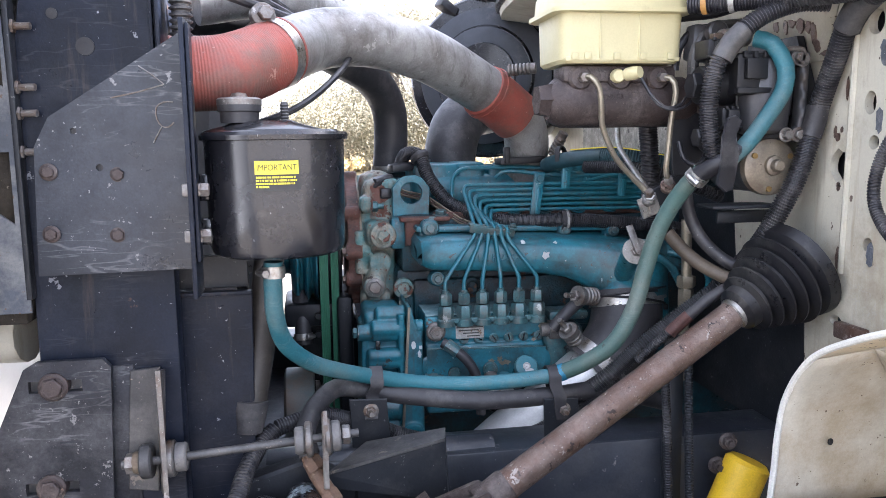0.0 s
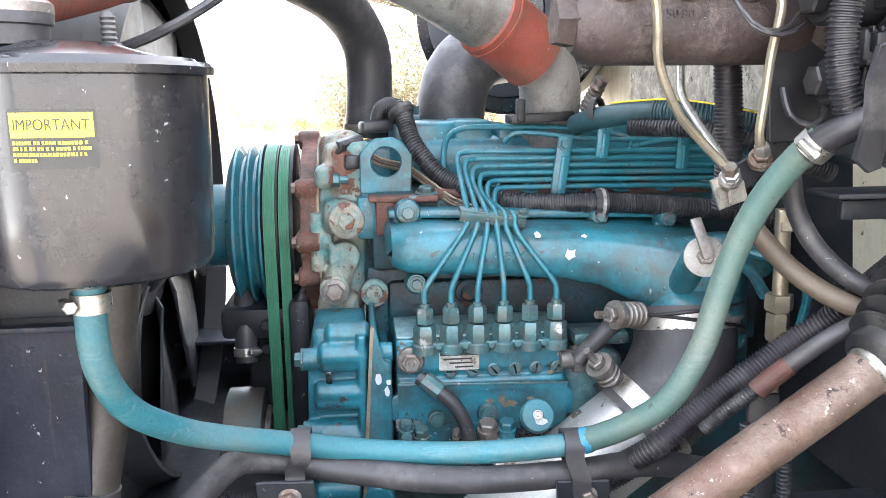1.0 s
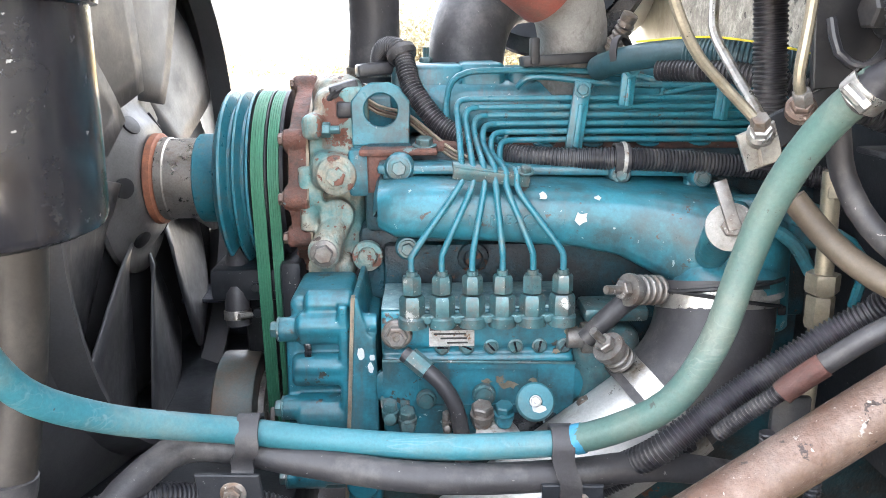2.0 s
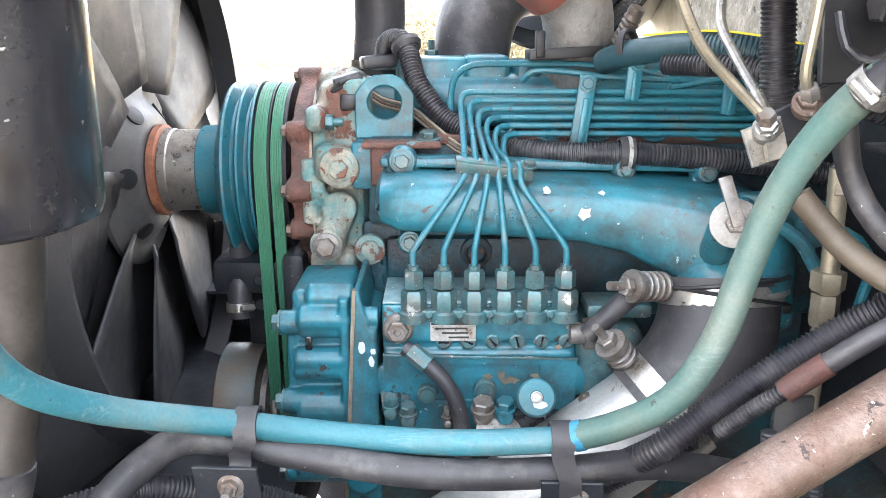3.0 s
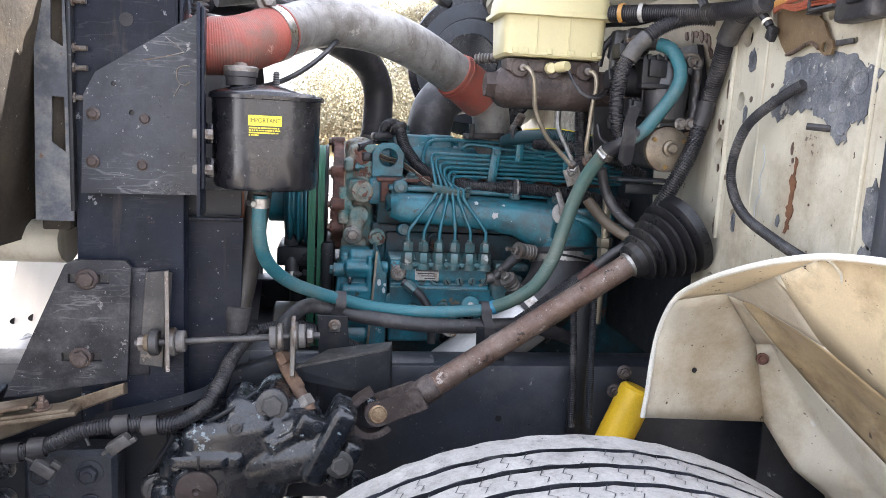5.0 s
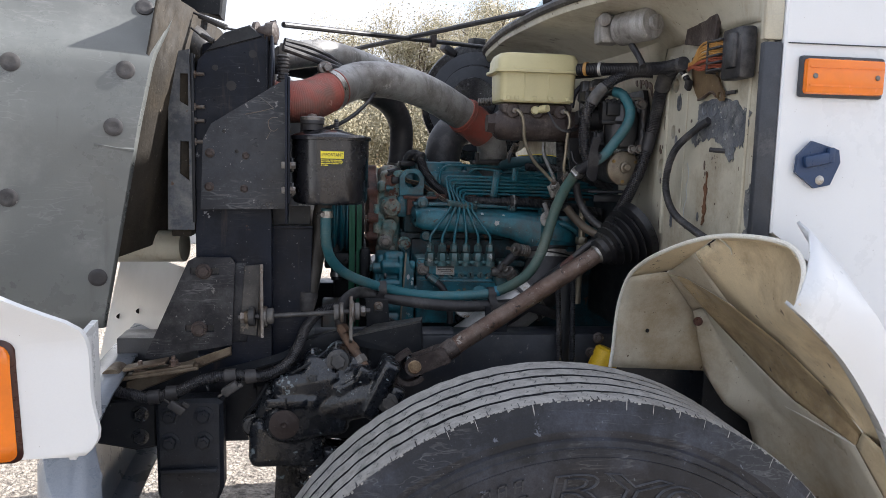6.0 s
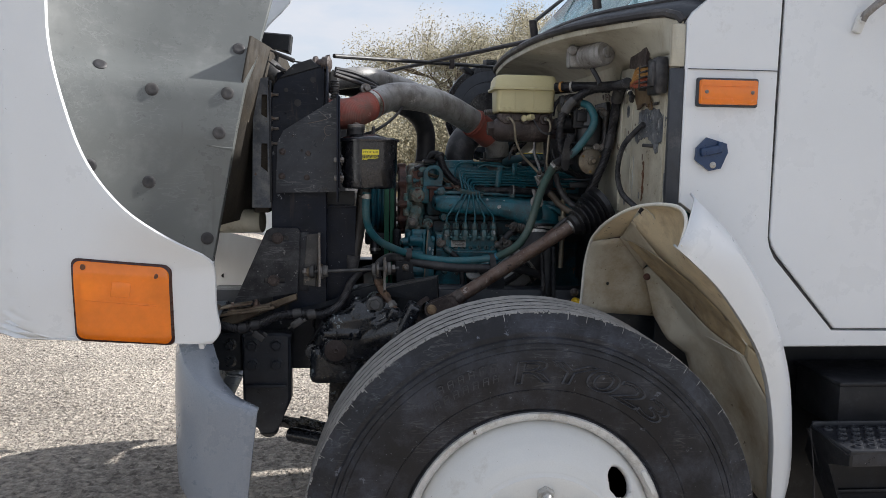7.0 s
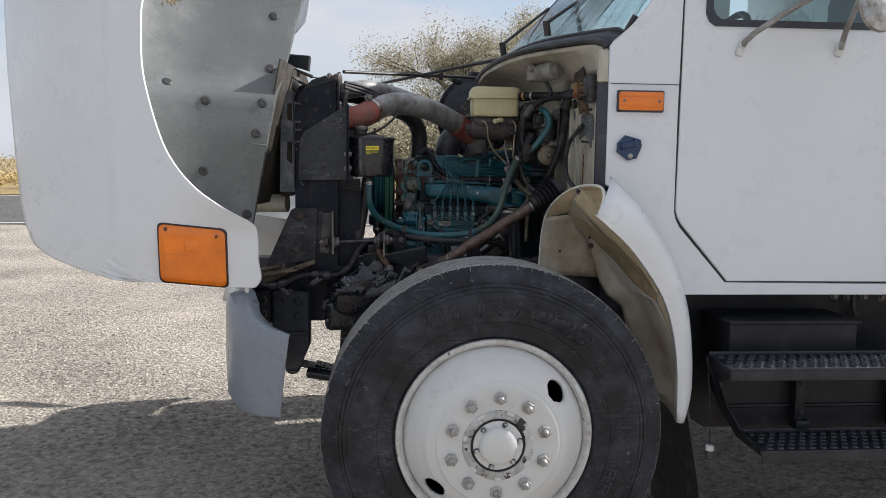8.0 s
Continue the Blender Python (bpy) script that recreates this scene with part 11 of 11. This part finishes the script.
def build_lower_right():
    duct = thing("charge_air_outlet", (0.1, 0.93, 0.95), "black rubber intake hose with bright clamps and an aluminium pipe", "air pipe")
    bm = mesh()
    tube(bm, [(0.183, 0.985, 1.128), (0.181, 0.975, 1.105), (0.174, 0.965, 1.080), (0.158, 0.955, 1.052), (0.136, 0.948, 1.028), (0.108, 0.942, 1.006)], 0.0605, n=32)
    part("rubber_elbow", bm, RUBBER, duct)
    bm = mesh()
    tube(bm, [(0.128, 0.944, 1.021), (0.098, 0.940, 0.998), (0.030, 0.937, 0.948), (-0.03, 0.935, 0.905), (-0.10, 0.93, 0.855), (-0.2, 0.94, 0.80)], 0.0555, n=28)
    part("pipe", bm, surf("clean_aluminium", (0.50, 0.50, 0.49), 0.40, 0.6, var=0.12, scale=14, fine=0.02, dirt=(0.28, 0.26, 0.23), dirt_amount=0.35, dirt_scale=10), duct, "pale aluminium pipe")
    for c, d, r, w in (((0.183, 0.984, 1.126), (0, 0.25, 1), 0.0620, 0.026), ((0.120, 0.944, 1.0155), (0.78, 0.10, 0.62), 0.0625, 0.030)):
        bm = mesh()
        band(bm, c, d, r, w, n=44)
        cl = part("wide_clamp", bm, ZINC, duct, "bright wide hose clamp")
        bm = mesh()
        v = Vector(d).normalized() * w * 0.42
        band(bm, Vector(c) + (v if w < 0.028 else -v), d, r + 0.0015, 0.009, n=44)
        part("clamp_strap", bm, RUBBER, cl, "black strap beside the clamp")
    bm = mesh()
    for tilt, dz in ((0.10, 0.010), (-0.16, -0.004)):
        ring = [Vector((0.183 + 0.0655 * math.cos(w), 0.984 + 0.0655 * math.sin(w), 1.126 + dz + tilt * 0.0655 * math.cos(w) - 0.25 * 0.0655 * math.sin(w))) for w in [2 * math.pi * k / 36 for k in range(37)]]
        tube(bm, ring, 0.0022, n=6, raw=True)
    block(bm, (0.246, 0.965, 1.112), (0.010, 0.008, 0.010), 0.002)
    part("cable_tie", bm, DARK_PLASTIC, duct, "black cable tie")
    cap = thing("oil_filler", (0.140, 0.86, 1.17), "grey weathered filler cap with a flat wing handle", "filler cap")
    bm = mesh()
    dd = Vector((-0.22, -0.93, 0.28)).normalized()
    c = Vector((0.137, 0.838, 1.231))
    lathe(bm, c - dd * 0.008, dd, [(0, 0.018), (0.002, 0.0205), (0.006, 0.0205), (0.008, 0.017), (0.009, 0.0)], 28)
    part("cap", bm, surf("chalky_grey_cap", (0.27, 0.262, 0.245), 0.6, var=0.2, scale=40, fine=0.05, dirt=(0.13, 0.115, 0.10), dirt_amount=0.5, dirt_scale=40, chips=(0.42, 0.42, 0.40), chip_amount=0.3, chip_scale=50), cap, "chalky grey cap")
    bm = mesh()
    wing = turned(-18, -16, 0)
    block(bm, c + dd * 0.006 + Vector((-0.006, -0.001, 0.018)), (0.011, 0.004, 0.042), 0.001, wing)
    hexa(bm, c, dd, 0.009, 0.006)
    part("wing", bm, OLD_STEEL, cap)
    bm = mesh()
    tube(bm, [c - dd * 0.006, c - dd * 0.05, (0.165, 0.95, 1.18), (0.18, 1.02, 1.14)], 0.016, n=18)
    part("filler_neck", bm, BLUE, cap, "blue filler neck")
    pipe = thing("fuel_standpipe", (0.21, 0.85, 1.1), "tan steel standpipe with hex unions", "pipe")
    bm = mesh()
    tube(bm, [(0.223, 0.85, 1.275), (0.225, 0.85, 1.22), (0.226, 0.85, 1.16), (0.224, 0.85, 1.10), (0.222, 0.85, 1.02)], 0.0080, n=12)
    part("pipe", bm, COPPER_LINE, pipe)
    for z, h, r in ((1.186, 0.018, 0.0145), (1.166, 0.030, 0.0120), (1.262, 0.010, 0.010)):
        bm = mesh()
        hexa(bm, (0.2255, 0.85, z), (0, 0, -1), r, h)
        part("union", bm, COPPER_LINE, pipe)
    heater = thing("rear_hose_group", (0.25, 0.95, 1.15), "dark blue and black heater hoses by the firewall", "hoses")
    dark_blue = surf("dark_blue_black_hose", (0.016, 0.050, 0.064), 0.4, var=0.25, scale=30, dirt=(0.06, 0.085, 0.095), dirt_amount=0.4)
    for pts, r, m, rib in (([(0.080, 1.115, 1.352), (0.092, 1.090, 1.360), (0.14, 1.05, 1.370), (0.165, 1.028, 1.370)], 0.0140, dark_blue, 0),
                           ([(0.155, 1.036, 1.370), (0.20, 1.00, 1.366), (0.28, 0.98, 1.350), (0.34, 0.98, 1.33)], 0.0150, dark_blue, 0.0050),
                           ([(0.13, 1.05, 1.352), (0.19, 0.985, 1.350), (0.25, 0.95, 1.332), (0.33, 0.94, 1.30)], 0.010, LOOM, 0.0050),
                           ([(0.176, 0.90, 1.45), (0.182, 0.90, 1.38), (0.186, 0.90, 1.33), (0.190, 0.91, 1.27)], 0.0135, LOOM, 0.0048),
                           ([(0.168, 0.800, 1.262), (0.185, 0.790, 1.240), (0.200, 0.770, 1.222), (0.225, 0.745, 1.205), (0.27, 0.72, 1.19)], 0.010, surf("brown_stained_hose", (0.09, 0.07, 0.05), 0.55, var=0.25, scale=20), 0),
                           ([(0.178, 0.765, 1.320), (0.188, 0.768, 1.285), (0.205, 0.755, 1.250), (0.235, 0.735, 1.222), (0.28, 0.72, 1.21)], 0.009, RUBBER, 0),
                           ([(0.166, 0.735, 1.146), (0.172, 0.733, 1.152), (0.205, 0.718, 1.185), (0.26, 0.71, 1.21)], 0.0080, RUBBER, 0),
                           ([(0.11, 0.765, 1.080), (0.130, 0.753, 1.106), (0.152, 0.741, 1.131)], 0.0055, LOOM, 0.0040),
                           ([(0.147, 0.742, 1.125), (0.155, 0.740, 1.134), (0.172, 0.733, 1.152)], 0.0092, surf("red_brown_hose", (0.085, 0.034, 0.027), 0.65, var=0.4, scale=30, fine=0.06, dirt=(0.05, 0.036, 0.03), dirt_amount=0.5, dirt_scale=24), 0)):
        bm = mesh()
        if rib:
            tube(bm, pts, r, n=14, ribs=rib * 0.85, depth=0.0014)
        else:
            tube(bm, pts, r, n=14)
        part("hose", bm, m, heater)
    bm = mesh()
    tube(bm, [(0.11, 1.068, 1.3810), (0.16, 1.018, 1.3850), (0.20, 0.983, 1.3800), (0.26, 0.962, 1.366), (0.33, 0.955, 1.345)], 0.0011, n=6)
    part("yellow_tracer", bm, LABEL_YELLOW, heater, "yellow tracer wire")
    bm = mesh()
    band(bm, (0.10, 1.09, 1.368), (0.8, -0.7, 0.1), 0.0175, 0.008, 0.003)
    part("hose_tie", bm, RUBBER, heater)
    bm = mesh()
    lathe(bm, (0.185, 0.985, 1.205), (0.35, -0.9, 0.1), [(0, 0.020), (0.022, 0.020), (0.028, 0.014)], 20)
    tube(bm, [(0.195, 0.958, 1.208), (0.215, 0.945, 1.205), (0.24, 0.94, 1.190), (0.26, 0.94, 1.16)], 0.007, n=10)
    part("blue_elbow", bm, BLUE, heater, "blue elbow fitting")
    bm = mesh()
    block(bm, (0.040, 1.155, 1.362), (0.085, 0.050, 0.012), 0.002, turned(0, -3, 0))
    block(bm, (0.010, 1.135, 1.372), (0.010, 0.020, 0.030), 0.002)
    part("turbo_bracket", bm, DARK_PLASTIC, heater, "dark steel bracket under the turbo elbow")
    bm = mesh()
    rod(bm, (0.230, 1.000, 1.225), (0.235, 0.985, 1.085), 0.031, 0.027, n=28, edge=0.004)
    block(bm, (0.262, 0.995, 1.195), (0.060, 0.045, 0.050), 0.012)
    cast_part("water_neck", bm, BLUE, heater, "blue cast neck behind the hose", 0.003, 3)
    bm = mesh()
    tube(bm, [(0.255, 0.975, 1.205), (0.275, 0.955, 1.200), (0.300, 0.945, 1.188), (0.315, 0.945, 1.160), (0.312, 0.95, 1.12)], 0.0055, n=10)
    part("blue_pipe", bm, BLUE_LINE, heater, "thin blue steel pipe")
    # engine loom across the head
    loom = thing("engine_wiring_loom", (0.05, 1.1, 1.23), "black corrugated engine loom clipped above the manifold", "wiring loom")
    bm = mesh()
    tube(bm, [(-0.175, 1.24, 1.352), (-0.170, 1.22, 1.372), (-0.158, 1.200, 1.378), (-0.144, 1.182, 1.370), (-0.133, 1.157, 1.334), (-0.116, 1.145, 1.308), (-0.101, 1.138, 1.291), (-0.083, 1.130, 1.279), (-0.059, 1.118, 1.268), (-0.028, 1.106, 1.258), (0.032, 1.075, 1.256), (0.097, 1.06, 1.257),
              (0.154, 1.06, 1.254), (0.234, 1.055, 1.247), (0.292, 1.05, 1.239), (0.34, 1.03, 1.232)], 0.0115, n=16, ribs=0.0040, depth=0.0013)
    part("conduit", bm, LOOM, loom)
    bm = mesh()
    lathe(bm, (-0.146, 1.186, 1.374), (0.5, -0.6, -1), [(0, 0.018), (0.006, 0.019), (0.012, 0.016)], 18)
    part("grommet", bm, RUBBER, loom)
    bm = mesh()
    band(bm, (0.097, 1.060, 1.257), (1, 0, -0.02), 0.0145, 0.016, 0.003)
    clip = part("loom_clip", bm, RUBBER, loom, "black clip with pale strap")
    bm = mesh()
    band(bm, (0.099, 1.060, 1.257), (1, 0, -0.02), 0.0180, 0.004, 0.001)
    part("clip_strap", bm, PALE_PLATE, clip)
    for k, (m, dz) in enumerate(((TAN_PLATE, 0), (RUSTY, -0.005), (COPPER_LINE, -0.009))):
        bm = mesh()
        tube(bm, [(-0.200, 1.19, 1.325 + dz), (-0.175, 1.19, 1.308 + dz), (-0.14, 1.165, 1.300 + dz), (-0.115, 1.135, 1.284 + dz), (-0.085, 1.110, 1.262 + dz), (-0.06, 1.10, 1.252 + dz)], 0.0022, n=6)
        part("wire", bm, m, loom)
    sensor = thing("sensor_plug", (-0.19, 1.16, 1.30), "black plastic sensor plug on the thermostat housing", "sensor")
    bm = mesh()
    block(bm, (-0.215, 1.175, 1.330), (0.035, 0.03, 0.016), 0.004, turned(0, -15, 10))
    block(bm, (-0.176, 1.20, 1.352), (0.05, 0.03, 0.016), 0.004, turned(0, -5, 15))
    block(bm, (-0.212, 1.165, 1.306), (0.022, 0.025, 0.020), 0.004)
    part("plug", bm, LOOM, sensor)
    bm = mesh()
    tube(bm, [(-0.205, 1.17, 1.335), (-0.222, 1.16, 1.328), (-0.238, 1.17, 1.310)], 0.004, n=8)
    part("lead", bm, LOOM, sensor)
    rods = thing("hood_support_rod", (0.0, 1.4, 1.70), "two thin black hood rods crossing above the engine", "hood rod")
    for a, b in (((-0.50, 0.93, 1.675), (0.33, 1.92, 1.765)), ((-0.36, 1.62, 1.70), (0.20, 0.78, 1.742))):
        bm = mesh()
        rod(bm, a, b, 0.007, n=10)
        part("rod", bm, RUBBER, rods)
    bm = mesh()
    block(bm, (-0.083, 1.425, 1.727), (0.02, 0.03, 0.05), 0.004)
    part("clip", bm, IRON_BROWN, rods)
    top = thing("radiator_top_bracket", (-0.5, 0.75, 1.64), "black radiator top bracket with round rubber mount", "bracket")
    bm = mesh()
    block(bm, (-0.535, 0.712, 1.612), (0.045, 0.03, 0.045), 0.006, turned(0, -15, 0))
    slab(bm, [(-0.640, 1.575), (-0.60, 1.615), (-0.55, 1.632), (-0.525, 1.610)], 0.006, lambda u, v, w: Vector((u, 0.665 + w, v)), 0.002)
    plate = part("plate", bm, BLACK, top)
    bm = mesh()
    lathe(bm, (-0.545, 0.690, 1.6205), (1, -0.25, 0), [(0, 0.012), (0.002, 0.021), (0.010, 0.022), (0.012, 0.013), (0.026, 0.013), (0.028, 0.020), (0.046, 0.022), (0.050, 0.015)], 24)
    part("rubber_mount", bm, IRON_BROWN, top, "round brown rubber mount")
    bm = mesh()
    slab(bm, [(-0.515, 1.600), (-0.512, 1.645), (-0.500, 1.648), (-0.498, 1.600)], 0.02, lambda u, v, w: Vector((u, 0.690 + w, v)), 0.001)
    part("mount_tab", bm, IRON_BROWN, top)
    bm = mesh()
    slab(bm, [(-0.718, 1.722), (-0.618, 1.716), (-0.624, 1.664), (-0.668, 1.676), (-0.700, 1.674)], 0.06, lambda u, v, w: Vector((u, 0.790 + w, v)), 0.004)
    part("upper_stay", bm, BLACK, top, "black sheet box above the radiator")
    bm = mesh()
    tube(bm, [(-0.78, 0.80, 1.600), (-0.72, 0.775, 1.612), (-0.675, 0.765, 1.600), (-0.645, 0.76, 1.565)], 0.042, n=22, radii=[(0, 0.046), (0.6, 0.042), (1, 0.028)])
    part("dusty_duct", bm, STAY_PLATE, top, "dusty round duct behind the hood wall")
    for pts, r in (([(-0.735, 0.720, 1.690), (-0.690, 0.712, 1.668), (-0.640, 0.700, 1.645), (-0.600, 0.690, 1.627), (-0.560, 0.688, 1.622)], 0.0025), ([(-0.705, 0.715, 1.650), (-0.670, 0.705, 1.625), (-0.635, 0.690, 1.600), (-0.610, 0.680, 1.598), (-0.590, 0.676, 1.606)], 0.0022)):
        bm = mesh()
        tube(bm, pts, r, n=6)
        part("hood_cable", bm, LOOM, top, "thin black hood cable")
    for a, b, r in (((-0.655, 0.703, 1.651), (-0.600, 0.690, 1.628), 0.0055), ((-0.650, 0.697, 1.612), (-0.625, 0.686, 1.598), 0.005)):
        bm = mesh()
        rod(bm, a, b, r, r * 1.2, n=10)
        part("cable_end", bm, STAY_PLATE, top, "grey cable end sleeve")


build_lower_right()
